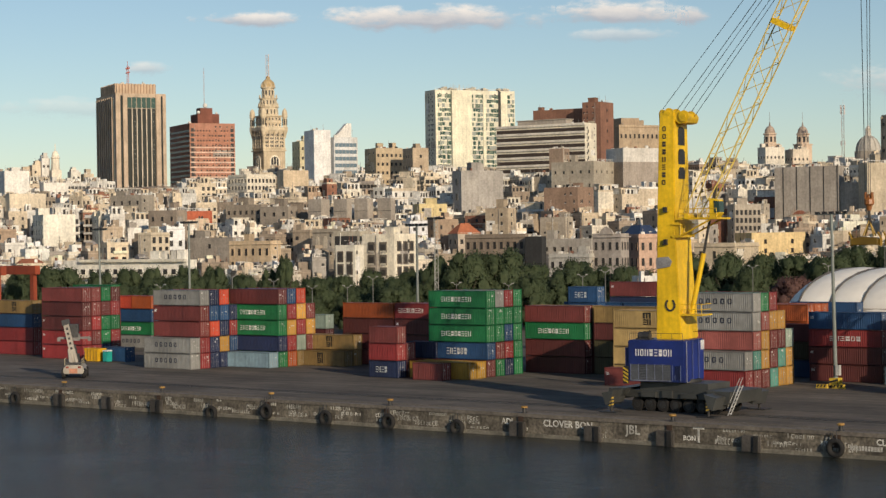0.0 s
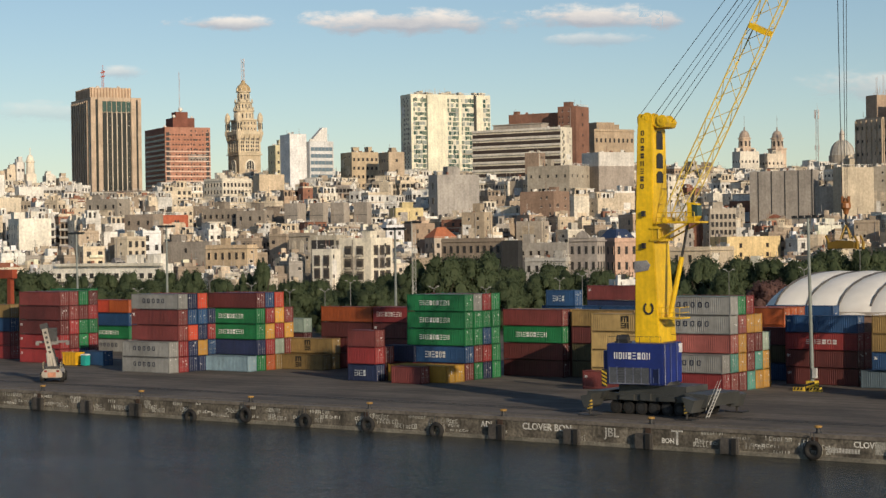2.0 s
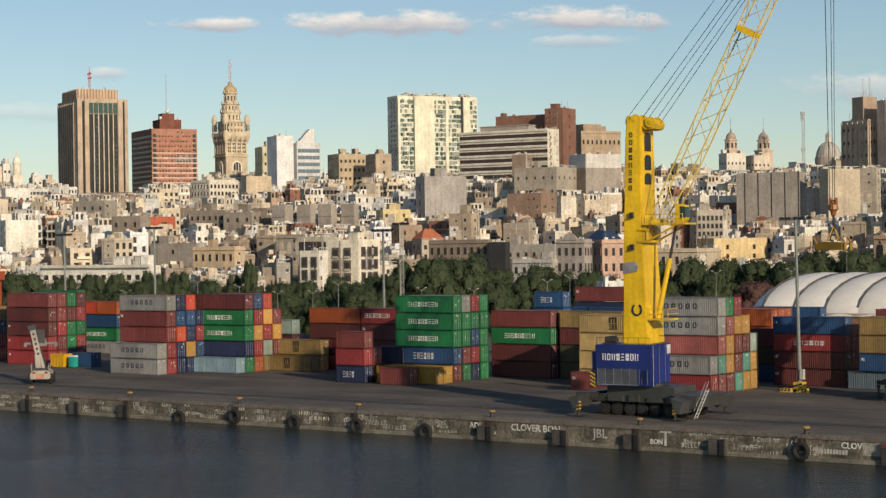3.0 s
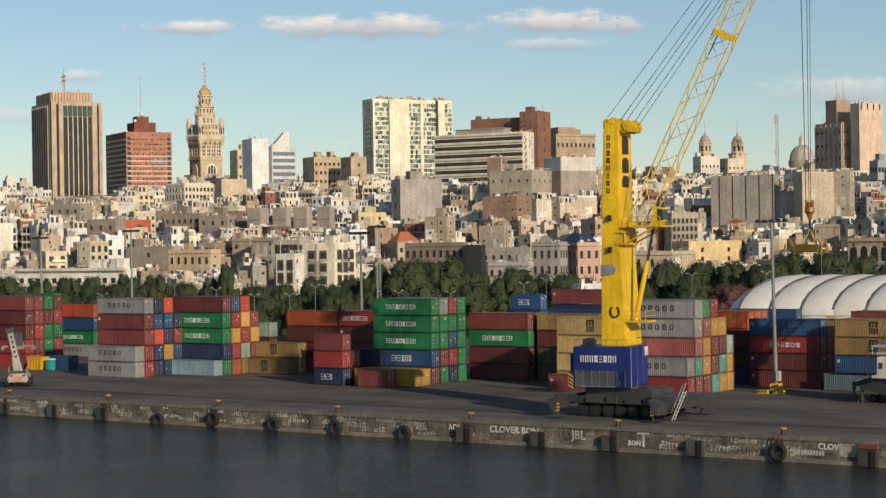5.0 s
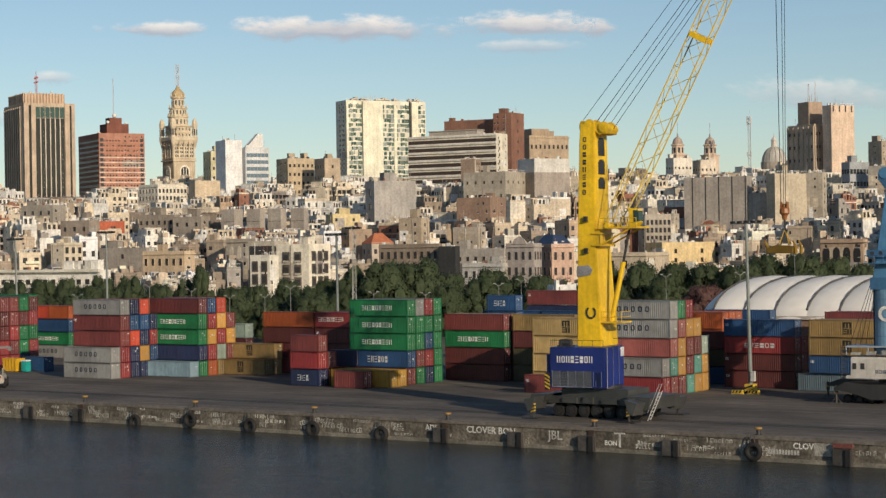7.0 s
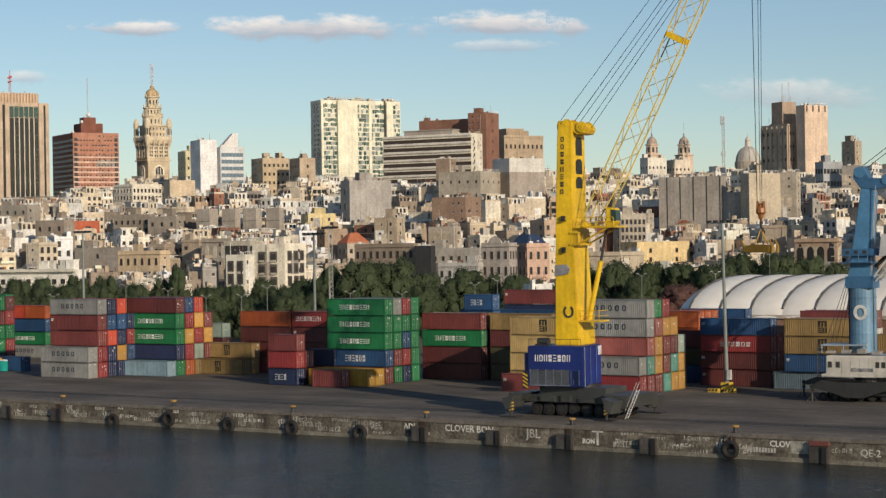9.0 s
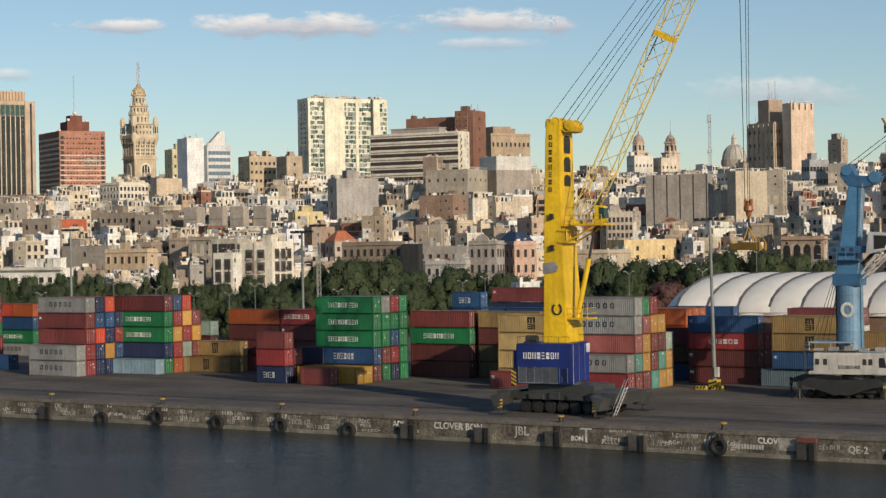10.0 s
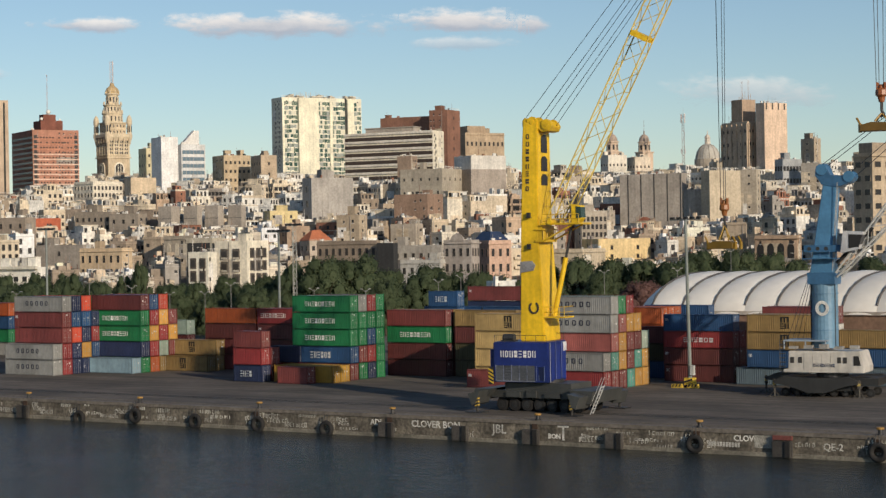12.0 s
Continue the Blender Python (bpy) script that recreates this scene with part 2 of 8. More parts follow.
def container_meshes(length):
    """Body with ribbed sides, corner frame, one door leaf, its lock rods; origin at the base of the front corner at the door end."""
    L, W, H = length, 2.44, CH - 0.07
    bm = BM()
    n = int(L / 0.36)
    for side in (0, 1):
        pts = []
        for i in range(n):
            x0 = -L + 0.16 + (L - 0.32) * i / n
            w = (L - 0.32) / n
            pts += [(x0, 0.0), (x0 + w * 0.32, 0.0), (x0 + w * 0.5, 0.036), (x0 + w * 0.82, 0.036)]
        pts.append((-0.16, 0.0))
        lo, hi = [], []
        for x, d in pts:
            y = 0.03 + d if side == 0 else W - 0.03 - d
            lo.append(bm.verts.new((x, y, 0.16)))
            hi.append(bm.verts.new((x, y, H - 0.12)))
        for i in range(len(pts) - 1):
            bm.faces.new((lo[i], lo[i + 1], hi[i + 1], hi[i]) if side == 0 else (lo[i + 1], lo[i], hi[i], hi[i + 1]))
    box(bm, -L + 0.05, 0.03, H - 0.12, -0.05, W - 0.03, H - 0.03)
    box(bm, -L + 0.05, 0.03, 0.1, -0.05, W - 0.03, 0.2)
    box(bm, -L + 0.04, 0.05, 0.1, -L + 0.1, W - 0.05, H - 0.05)
    body = mesh_of("body", bm, CONTAINER)
    bm = BM()
    for x in (-L, -0.16):
        for y in (0, W - 0.16):
            box(bm, x, y, 0.0, x + 0.16, y + 0.16, CH)
    for y in (0.0, W - 0.1):
        box(bm, -L + 0.16, y, 0.04, -0.16, y + 0.1, 0.18)
        box(bm, -L + 0.16, y, H - 0.13, -0.16, y + 0.1, H - 0.01)
    for x in (-L + 0.02, -0.12):
        box(bm, x, 0.16, 0.02, x + 0.1, W - 0.16, 0.16)
        box(bm, x, 0.16, H - 0.14, x + 0.1, W - 0.16, H - 0.01)
    frame_mesh = mesh_of("frame", bm, CONTAINER)
    bm = BM()
    box(bm, -0.09, 0.0, 0.17, -0.05, 1.05, H - 0.15)
    for k in range(4):
        box(bm, -0.055, 0.08, 0.35 + k * 0.62, -0.03, 0.97, 0.55 + k * 0.62)
    door = mesh_of("door", bm, CONTAINER)
    bm = BM()
    for y in (0.3, 0.75):
        rod(bm, (-0.01, y, 0.12), (-0.01, y, H - 0.1), 0.025, 5)
        box(bm, -0.03, y - 0.1, 1.0, 0.0, y + 0.12, 1.1)
    rods = mesh_of("lock_rod", bm, GALVANISED)
    return body, frame_mesh, door, rods


MESHES = {40: container_meshes(12.19), 20: container_meshes(6.06)}
GROUPS = {"red": "red", "brick": "brick-red", "maroon": "dark maroon", "sky": "pale blue", "pale": "pale green", "chrome": "bright yellow", "rose": "faded rose-red"}


def container(x, y, level, colour, size=40, logo=None, where="stacked in the port yard", ch=CH):
    name = GROUPS.get(colour, colour)
    c = COLOURS[colour]
    k = random.uniform(0.72, 1.0)
    c = tuple(v * k for v in c)
    root = thing("shipping_container", pose(x + random.uniform(-0.06, 0.06), y, level * ch), f"{name} ribbed steel shipping container {where}", "container", "container stacks")
    b, f, d, r = MESHES[size]
    part("body", b, None, root, colour=c)
    part("frame", f, None, root, colour=tuple(v * 0.72 for v in c))
    for y0 in (0.17, 1.23):
        dd = part("door", d, None, root, colour=c)
        dd.location = (0, y0, 0)
        part("lock_rod", r, None, dd, "steel lock rods")
    for i in range(random.choice((1, 2, 2, 3))):
        bm = BM()
        y, z, a, h = random.uniform(0.3, 1.9), random.uniform(1.2, 2.35), random.uniform(0.12, 0.34), random.uniform(0.10, 0.30)
        box(bm, -0.03, y, z, 0.004, y + a, z + h)
        part("door_label", bm, PAINT, root, "pale door label", (0.62, 0.61, 0.57))
    if logo:
        bars(root, logo, size)
    root.scale = (1, 1, ch / CH)
    return root


LOGOS = dict(  # letters, height, letter width, gap, start from the door end, stroke, colour, base height
    pale_wide=(9, 0.80, 0.52, 0.20, 9.5, 0.15, (0.78, 0.78, 0.72), 1.0), dark_wide=(5, 0.82, 0.62, 0.62, 9.2, 0.17, (0.03, 0.035, 0.06), 1.15),
    pale_six=(6, 1.05, 0.50, 0.24, 8.4, 0.19, (0.78, 0.78, 0.75), 0.85), pale_long=(9, 0.80, 0.50, 0.16, 11.4, 0.13, (0.74, 0.66, 0.60), 1.1),
    dark_block=(2, 0.85, 0.62, 0.12, 6.6, 0.22, (0.02, 0.018, 0.015), 0.55), pale_line=(6, 0.75, 0.66, 0.24, 8.6, 0.16, (0.72, 0.68, 0.66), 1.0),
    pale_short=(4, 0.95, 0.62, 0.3, 9.2, 0.18, (0.7, 0.74, 0.74), 0.9), tick=(3, 0.42, 0.14, 0.08, 11.9, 0.10, (0.72, 0.72, 0.70), 1.7))


def glyph(bm, x, y, z, w, h, t, k):
    """A plain mark the size of a letter: an open frame, three level bars, two uprights or a slotted block."""
    k %= 4
    if k == 0:
        for q in (0.0, w - t):
            box(bm, x + q, y, z + t * 0.6, x + q + t, y + 0.045, z + h - t * 0.6)
        for q in (0.0, h - t):
            box(bm, x + t * 0.6, y + 0.002, z + q, x + w - t * 0.6, y + 0.044, z + q + t)
    elif k == 1:
        for q in (0.0, 0.5, 1.0):
            box(bm, x, y, z + (h - t) * q, x + w, y + 0.045, z + (h - t) * q + t)
    elif k == 2:
        for q in (0.0, w - t):
            box(bm, x + q, y, z, x + q + t, y + 0.045, z + h)
    else:
        for q in (0.0, 0.55):
            box(bm, x, y, z + h * q, x + w, y + 0.045, z + h * (q + 0.45))


def bars(root, logo, size):
    n, h, w, gap, start, t, c, z = LOGOS[logo]
    k = size / 40
    w, gap, t = w * k ** 0.5, gap * k ** 0.5, t * 0.8 * k ** 0.5
    for i in range(n):
        bm = BM()
        glyph(bm, -start * k + i * (w + gap), -0.012, z, w, h, t, 0 if logo == "dark_wide" else (1, 2, 1, 3, 0, 3, 1, 1, 2)[i % 9])
        part("lettering", bm, PAINT, root, "painted letter shape", c)
    if logo == "dark_block":
        bm = BM()
        x = -start * k
        box(bm, x, -0.012, z + 1.0, x + 0.26, 0.033, z + 1.9)
        for i in range(2):
            box(bm, x + 0.26 + i * 0.55, -0.010, z + 1.7, x + 0.56 + i * 0.55, 0.032, z + 1.9)
            box(bm, x + 0.56 + i * 0.55, -0.012, z + 1.0, x + 0.81 + i * 0.55, 0.033, z + 1.9)
        part("lettering", bm, PAINT, root, "painted letter shape", c)


def stack(x, y, colours, size=40, logos=(), gap=0.0, ch=CH):
    for i, c in enumerate(colours):
        if c:
            container(x + gap * (i % 2), y, i, c, size, logos[i] if i < len(logos) else None, ch=ch)


P = 2.52
EV, CO, IT, TK = "pale_wide", "dark_wide", "pale_six", "tick"
# stack of greys, and the tall rows behind it
stack(-248.4, 38.9, ["grey", "grey"], logos=[CO, CO])
stack(-248.4, 38.9 + P, ["red", "red", "brick", "brick", "grey"], logos=[None, None, None, TK, CO])
stack(-248.4, 38.9 + 2 * P, ["navy", "navy", "scarlet", "blue", "navy"])
stack(-248.4, 38.9 + 3 * P, ["navy", "yellow", "navy", "blue", "scarlet"])
stack(-248.4, 38.9 + 4 * P, ["brick", "blue", "red", "navy"])
# green and navy rows
stack(-238.0, 50.9 - P, ["sky"])
stack(-238.0, 50.9, ["green", "navy", "green", "green", "maroon"], logos=[None, None, EV, EV])
stack(-238.0, 50.9 + P, ["orange", "red", "yellow", "red", "blue"])
stack(-238.0, 50.9 + 2 * P, ["mustard", "pale", "red", "yellow", "scarlet"])
stack(-238.0, 50.9 + 3 * P, ["orange", "brick", "yellow", "brick"])
# low mustard pair
stack(-228.0, 57.6, ["mustard"], logos=["dark_block"])
stack(-228.0, 57.6 + P, ["mustard", "mustard"], logos=[None, "dark_block"])
stack(-247.8, 74.6, ["brick", "maroon", "pale"], 20)
# orange and red rows behind
stack(-221.8, 64.2, ["brick", "maroon", "maroon", "orange"])
stack(-209.2, 64.2, ["maroon", "maroon", "maroon", "red"], logos=[None, None, TK, "pale_long"])
stack(-209.2, 64.2 + P, ["maroon", "red", "brick", "brick"])
# small stack, bright yellow and brick-red boxes on the apron
stack(-201.4, 40.6, ["navy", "red", "brick"], 20, logos=["pale_short"])
stack(-201.4, 40.6 + P, ["maroon", "brick"], 20)
stack(-199.4, 40.6 + 3 * P, ["red", "navy"], 20)
stack(-191.0, 39.4, ["brick"], 20)
stack(-188.3, 42.8, ["chrome"], 40)
stack(-188.3, 42.8 + P, ["chrome"], 40)
# tall green rows
stack(-189.0, 48.9, ["brick", "blue", "green", "green", "green"], logos=[None, IT, EV, EV, EV])
stack(-189.0, 48.9 + P, ["green", "brick", "green", "green", "grey"])
stack(-189.0, 48.9 + 2 * P, ["navy", "red", "blue", "green", "red"])
stack(-189.0, 48.9 + 3 * P, ["green", "green", "green", "green", "green"])
# brown stack with one green
stack(-178.6, 62.2, ["maroon", "maroon", "green", "brick"], logos=[None, None, EV, None])
stack(-178.6, 62.2 + P, ["maroon", "brick", "maroon", "mustard"])
# mustard, then beige rows beside the yellow crane
stack(-165.4, 63.5, ["olive", "olive", "maroon", "mustard"])
stack(-152.8, 50.2, ["beige", "beige", "beige", "beige"], logos=[None, None, "dark_block", "dark_block"])
stack(-152.8, 50.2 + P, ["brick", "mustard", "beige", "yellow"])
stack(-150.4, 44.0, ["brick"], logos=[TK])
# grey rows behind the yellow crane, door ends in many colours
stack(-138.9, 48.1 - P, ["red", "grey"], logos=[None, CO])
stack(-138.9, 48.1, ["brick", "teal", "rose", "grey", "grey"], logos=[None, None, None, CO, CO])
stack(-138.9, 48.1 + P, ["brick", "yellow", "yellow", "rose", "green"])
stack(-138.9, 48.1 + 2 * P, ["teal", "brick", "brick", "yellow", "red"])
stack(-138.9, 48.1 + 3 * P, ["yellow", "teal", "maroon", "yellow"])
stack(-138.9, 48.1 + 4 * P, ["yellow", "yellow", "pale"])
# blue over red stack beside the lamp mast
stack(-127.4, 66.9, ["maroon", "maroon", "red", "blue"], logos=[TK, TK, "pale_line", TK], ch=2.7)
stack(-140.3, 72.0, ["blue", "olive", "maroon"])
stack(-127.4, 66.9 + P, ["maroon", "brick", "red"], ch=2.7)

# ---- the town: building kinds ----
TOWN_YAW = 64.0
CREAM, WHITE, TAN, GREYW, STONE = (0.64, 0.54, 0.40), (0.78, 0.75, 0.68), (0.46, 0.37, 0.27), (0.36, 0.33, 0.29), (0.52, 0.43, 0.31)
WINDOW_MESHES = {}
HOUSES = {}


def window_mesh(w, h):
    """A window with sill and surround, the pane set back in it."""
    key = (round(w, 1), round(h, 1))
    if key not in WINDOW_MESHES:
        w, h = key
        bm = BM()
        box(bm, -w / 2 - 0.1, -0.14, -0.1, w / 2 + 0.1, 0.05, h + 0.1)
        front = [f for f in bm.faces if f.normal.y < -0.9]
        bmesh.ops.inset_region(bm, faces=front, thickness=0.12)
        pane = bmesh.ops.extrude_discrete_faces(bm, faces=front)["faces"]
        bmesh.ops.translate(bm, verts=pane[0].verts[:], vec=(0, 0.11, 0))
        pane[0].material_index = 1
        me = mesh_of("window", bm, PLASTER)
        me.materials.append(DARK_GLASS)
        WINDOW_MESHES[key] = me
    return WINDOW_MESHES[key]


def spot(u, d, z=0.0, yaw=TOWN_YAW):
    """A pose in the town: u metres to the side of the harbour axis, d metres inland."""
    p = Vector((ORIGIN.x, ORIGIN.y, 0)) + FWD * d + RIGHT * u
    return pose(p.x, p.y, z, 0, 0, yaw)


def walls(w, s, h, parapet=0.7, thick=0.35):
    """Four outer walls that end in a parapet, open above; the roof lies inside."""
    bm = BM()
    box(bm, 0, 0, 0, w, s, h)
    top = [f for f in bm.faces if f.normal.z > 0.9]
    bmesh.ops.inset_region(bm, faces=top, thickness=thick)
    sunk = bmesh.ops.extrude_discrete_faces(bm, faces=top)["faces"]
    bmesh.ops.translate(bm, verts=sunk[0].verts[:], vec=(0, 0, -parapet))
    return bm


def roof_slab(w, s, h, parapet=0.7, thick=0.35):
    bm = BM()
    box(bm, thick, thick, h - parapet, w - thick, s - thick, h - parapet + 0.08)
    return bm


def house(u, d, w, s, top, colour, floors=0, nf=0, ns=0, ww=1.2, wh=1.6, label="cream plastered town building with flat roof", name="building", lit=None, huts=1, yaw=TOWN_YAW,
          cornice=0.0, base_floor=0, first=None, frame=None):
    """A flat-roofed building by its corner nearest the port: w is the long front, s the side; floors x (nf, ns) windows."""
    g = rise(d) - 3
    h = top - g
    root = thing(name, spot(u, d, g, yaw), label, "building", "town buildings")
    part("wall", walls(w, s, h), PLASTER, root, colour=colour)
    part("roof", roof_slab(w, s, h), ROOFING, root)
    if cornice:
        bm = BM()
        box(bm, -cornice, -cornice, h - 1.3, w + cornice, -0.003, h - 0.9)
        box(bm, -cornice, -0.002, h - 1.3, -0.003, s, h - 0.9)
        part("cornice", bm, PLASTER, root, colour=tuple(min(1, c * 1.1) for c in colour))
    if floors:
        step = first or (h - 4.0) / max(floors, 1)
        me = window_mesh(ww, wh)
        for k in range(floors):
            z = h - 1.6 - step * (k + 1) + (step - wh) / 2
            if z < 0.5:
                break
            for i in range(nf):
                o = part("window", me, None, root, colour=frame or colour)
                o.matrix_basis = pose(w * (i + 0.5) / nf, 0, z)
            for i in range(ns):
                o = part("window", me, None, root, colour=frame or colour)
                o.matrix_basis = pose(0, s * (i + 0.5) / ns, z, 0, 0, -90)
    bare = "windowless" in label
    HOUSES[root.name] = [spot(u, d, g, yaw), w, s, h, not bare and "blank" not in label and not (floors and nf), not bare and not (floors and ns)]
    rng = random.Random(int(abs(u) * 31 + d * 7))
    for i in range(huts):
        bw, bs, bh = rng.uniform(2, 5), rng.uniform(2, 5), rng.uniform(1.5, 3.4)
        bw, bs = min(bw, w * 0.5), min(bs, s * 0.5)
        x, y = rng.uniform(0.5, max(0.6, w - bw - 0.5)), rng.uniform(0.5, max(0.6, s - bs - 0.5))
        bm = BM()
        box(bm, x, y, h - 0.6, x + bw, y + bs, h + bh)
        box(bm, x - 0.15, y - 0.15, h + bh, x + bw + 0.15, y + bs + 0.15, h + bh + 0.15)
        part("stair_hut", bm, PLASTER, root, colour=tuple(c * (0.85, 1.0, 1.2)[i % 3] for c in colour))
    return root, w, s, h


def bands(root, w, s, h, floors, step, z_top, frac=0.5, front=True, side=True, glass=None, inset=0.6, mull=(0.4, 0.38, 0.34)):
    """Long ribbon windows, one to a floor and face, between projecting sills."""
    if root.name in HOUSES:
        HOUSES[root.name][4:] = [HOUSES[root.name][4] and not front, HOUSES[root.name][5] and not side]
    for k in range(floors):
        z = z_top - step * (k + 1)
        for face in ((0,) if front else ()) + ((1,) if side else ()):
            length = w if face == 0 else s
            bm = BM()
            box(bm, inset, -0.06, z, length - inset, 0.05, z + step * frac)
            n = max(2, int(length / 2.2))
            o = part("ribbon_window", bm, glass or DARK_GLASS, root)
            m = pose(0, 0, 0) if face == 0 else pose(0, s, 0, 0, 0, -90)
            o.matrix_basis = m
            bm = BM()
            for i in range(n + 1):
                x = inset + (length - 2 * inset) * i / n
                box(bm, x - 0.07, -0.12, z, x + 0.07, -0.02, z + step * frac)
            tagged(part("mullion", bm, PLASTER, o, colour=mull), kind="stuff")


FILL_MATS = [CREAM, WHITE, TAN, GREYW, STONE, (0.68, 0.58, 0.43), (0.54, 0.48, 0.39), (0.36, 0.29, 0.22), (0.74, 0.68, 0.56), (0.46, 0.34, 0.24), (0.80, 0.77, 0.70)]


def small_house(rng, u, d, w, s, h, yaw, colour):
    """One of the many smaller town houses: walls, roof, joined small windows, rooftop rooms, tanks and aerials."""
    g = rise(d) - 3
    h += 3
    kind = rng.choice(("cream", "weathered", "pale", "plain"))
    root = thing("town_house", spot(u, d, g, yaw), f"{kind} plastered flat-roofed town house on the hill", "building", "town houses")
    part("wall", walls(w, s, h, 0.6, 0.3), PLASTER, root, colour=colour)
    part("roof", roof_slab(w, s, h, 0.6, 0.3), ROOFING, root)
    bm = BM()
    box(bm, -0.25, -0.25, h - 1.05, w + 0.1, -0.002, h - 0.8)
    box(bm, -0.25, -0.001, h - 1.05, -0.002, s, h - 0.8)
    t = rng.choice((0.8, 1.1, 1.3))
    part("cornice", bm, PLASTER, root, colour=tuple(min(0.8, c * t) for c in colour))
    if rng.random() < 0.14:
        bm = BM()
        hh = rng.uniform(1.2, 2.2)
        loft(bm, [[(0.1, 0.1, h - 0.5), (w - 0.1, 0.1, h - 0.5), (w - 0.1, s - 0.1, h - 0.5), (0.1, s - 0.1, h - 0.5)], [(w * 0.25, s * 0.48, h + hh), (w * 0.75, s * 0.48, h + hh), (w * 0.75, s * 0.52, h + hh), (w * 0.25, s * 0.52, h + hh)]])
        part("hipped_roof", bm, PLASTER, root, "weathered hipped roof", rng.choice(((0.30, 0.11, 0.06), (0.24, 0.23, 0.22), (0.34, 0.31, 0.28))))
    bm = BM()
    blank_f, blank_s = rng.random() < 0.25, rng.random() < 0.5
    HOUSES[root.name] = [spot(u, d, g, yaw), w, s, h, blank_f, blank_s]
    floors = max(1, int((h - 3) / 3.3))
    nf, ns = max(1, int(w / rng.uniform(2.3, 3.6))), max(1, int(s / rng.uniform(2.6, 4.5)))
    ww, wh = rng.uniform(0.9, 1.6), rng.uniform(1.2, 2.1)
    made = 0
    for k in range(floors):
        z = h - 1.2 - 3.3 * (k + 1) + 0.8
        if not blank_f:
            for i in range(nf):
                if rng.random() < 0.85:
                    x = w * (i + 0.5) / nf
                    box(bm, x - ww / 2, -0.05, z, x + ww / 2, 0.05, z + wh)
                    made += 1
        if not blank_s:
            for i in range(ns):
                if rng.random() < 0.7:
                    y = s * (i + 0.5) / ns
                    box(bm, -0.05, y - ww / 2, z, 0.05, y + ww / 2, z + wh)
                    made += 1
    if made:
        tagged(part("window_rest", bm, DARK_GLASS, root), kind="stuff")
    else:
        bm.free()
    if rng.random() < 0.4 and not blank_f:
        t = rng.uniform(0.9, 1.4)
        x0 = rng.uniform(0, w * 0.3)
        for k in range(floors):
            z = h - 1.2 - 3.3 * (k + 1) + 0.6
            bm = BM()
            box(bm, x0, -1.0, z, min(w, x0 + w * 0.6), 0.0, z + 0.9)
            part("balcony", bm, PLASTER, root, colour=tuple(min(0.8, c * t) for c in colour))
    for i in range(rng.choice((1, 2, 3, 3, 4))):
        bm = BM()
        bw, bs, bh = rng.uniform(0.9, 3.2), rng.uniform(0.9, 3.0), rng.uniform(0.5, 2.6)
        x, y = rng.uniform(0, max(0.1, w - bw)), rng.uniform(0, max(0.1, s - bs))
        box(bm, x, y, h - 0.55, x + bw, y + bs, h + bh)
        t = rng.choice((0.7, 0.9, 1.0, 1.3, 1.5))
        part("rooftop_room", bm, PLASTER, root, colour=tuple(min(0.78, c * t) for c in colour))
    if rng.random() < 0.5:
        bm = BM()
        x, y = rng.uniform(1, w - 1), rng.uniform(1, s - 1)
        if rng.random() < 0.5:
            rod(bm, (x, y, h - 0.5), (x, y, h + rng.uniform(3, 6)), 0.06, 4)
            rod(bm, (x - 0.8, y, h + 2.6), (x + 0.8, y, h + 2.6), 0.05, 4)
        else:
            rod(bm, (x, y, h - 0.55), (x, y, h + 1.5), 0.75, 9)
            rod(bm, (x, y, h + 1.5), (x, y, h + 1.8), 0.75, 9, 0.3)
        part("roof_fitting", bm, STEEL if rng.random() < 0.5 else PAINT, root, colour=(0.35, 0.36, 0.36))
    return root

# ---- the town: landmarks ----
CLEAR = []
GREEN_GLASS = glass_surface("green_tinted_glass", (0.030, 0.060, 0.050), 0.15)
SKY_GLASS = glass_surface("pale_blinds_glass", (0.20, 0.22, 0.20), 0.25)
TILE_RED = surface("facing_brick", (0.34, 0.13, 0.075), 0.85, vary=0.2, grain=4, stain=0.2, bump=0)


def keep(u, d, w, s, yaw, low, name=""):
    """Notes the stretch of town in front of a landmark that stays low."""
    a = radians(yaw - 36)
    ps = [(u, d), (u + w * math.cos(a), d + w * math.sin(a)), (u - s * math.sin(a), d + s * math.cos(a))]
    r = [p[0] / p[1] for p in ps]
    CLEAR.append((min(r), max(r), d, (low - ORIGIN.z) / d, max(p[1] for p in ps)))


def H(u, d, w, s, top, colour, low, yaw=TOWN_YAW, **k):
    keep(u, d, w, s, yaw, low)
    return house(u, d, w, s, top, colour, yaw=yaw, **k)


# the tall office tower with beige piers and dark glass
keep(-275.7, 1287, 35.5, 49, 64, 62)
BEIGE = (0.52, 0.40, 0.29)
root, w, s, h = house(-275.7, 1287, 35.5, 49, 125.3, BEIGE, huts=0, name="office_tower", label="tall office tower with beige piers and dark green glass")
TOWER_GLASS = glass_surface("tower_glass", (0.020, 0.021, 0.019), 0.12)
for x0, x1 in ((3.3, 5.0), (31.7, 33.2)):
    bm = BM()
    box(bm, x0, -0.08, 4, x1, 0.05, h - 1.5)
    part("dark_slot", bm, TOWER_GLASS, root)
for x0, x1, out in ((0.0, 3.3, 0.5), (5.0, 8.0, 0.9), (28.4, 31.7, 0.9), (33.2, 35.5, 0.5)):
    bm = BM()
    box(bm, x0 + 0.002, -out, 0, x1 - 0.002, 0.02, h - 0.3)
    part("corner_pier", bm, PLASTER, root, colour=BEIGE)
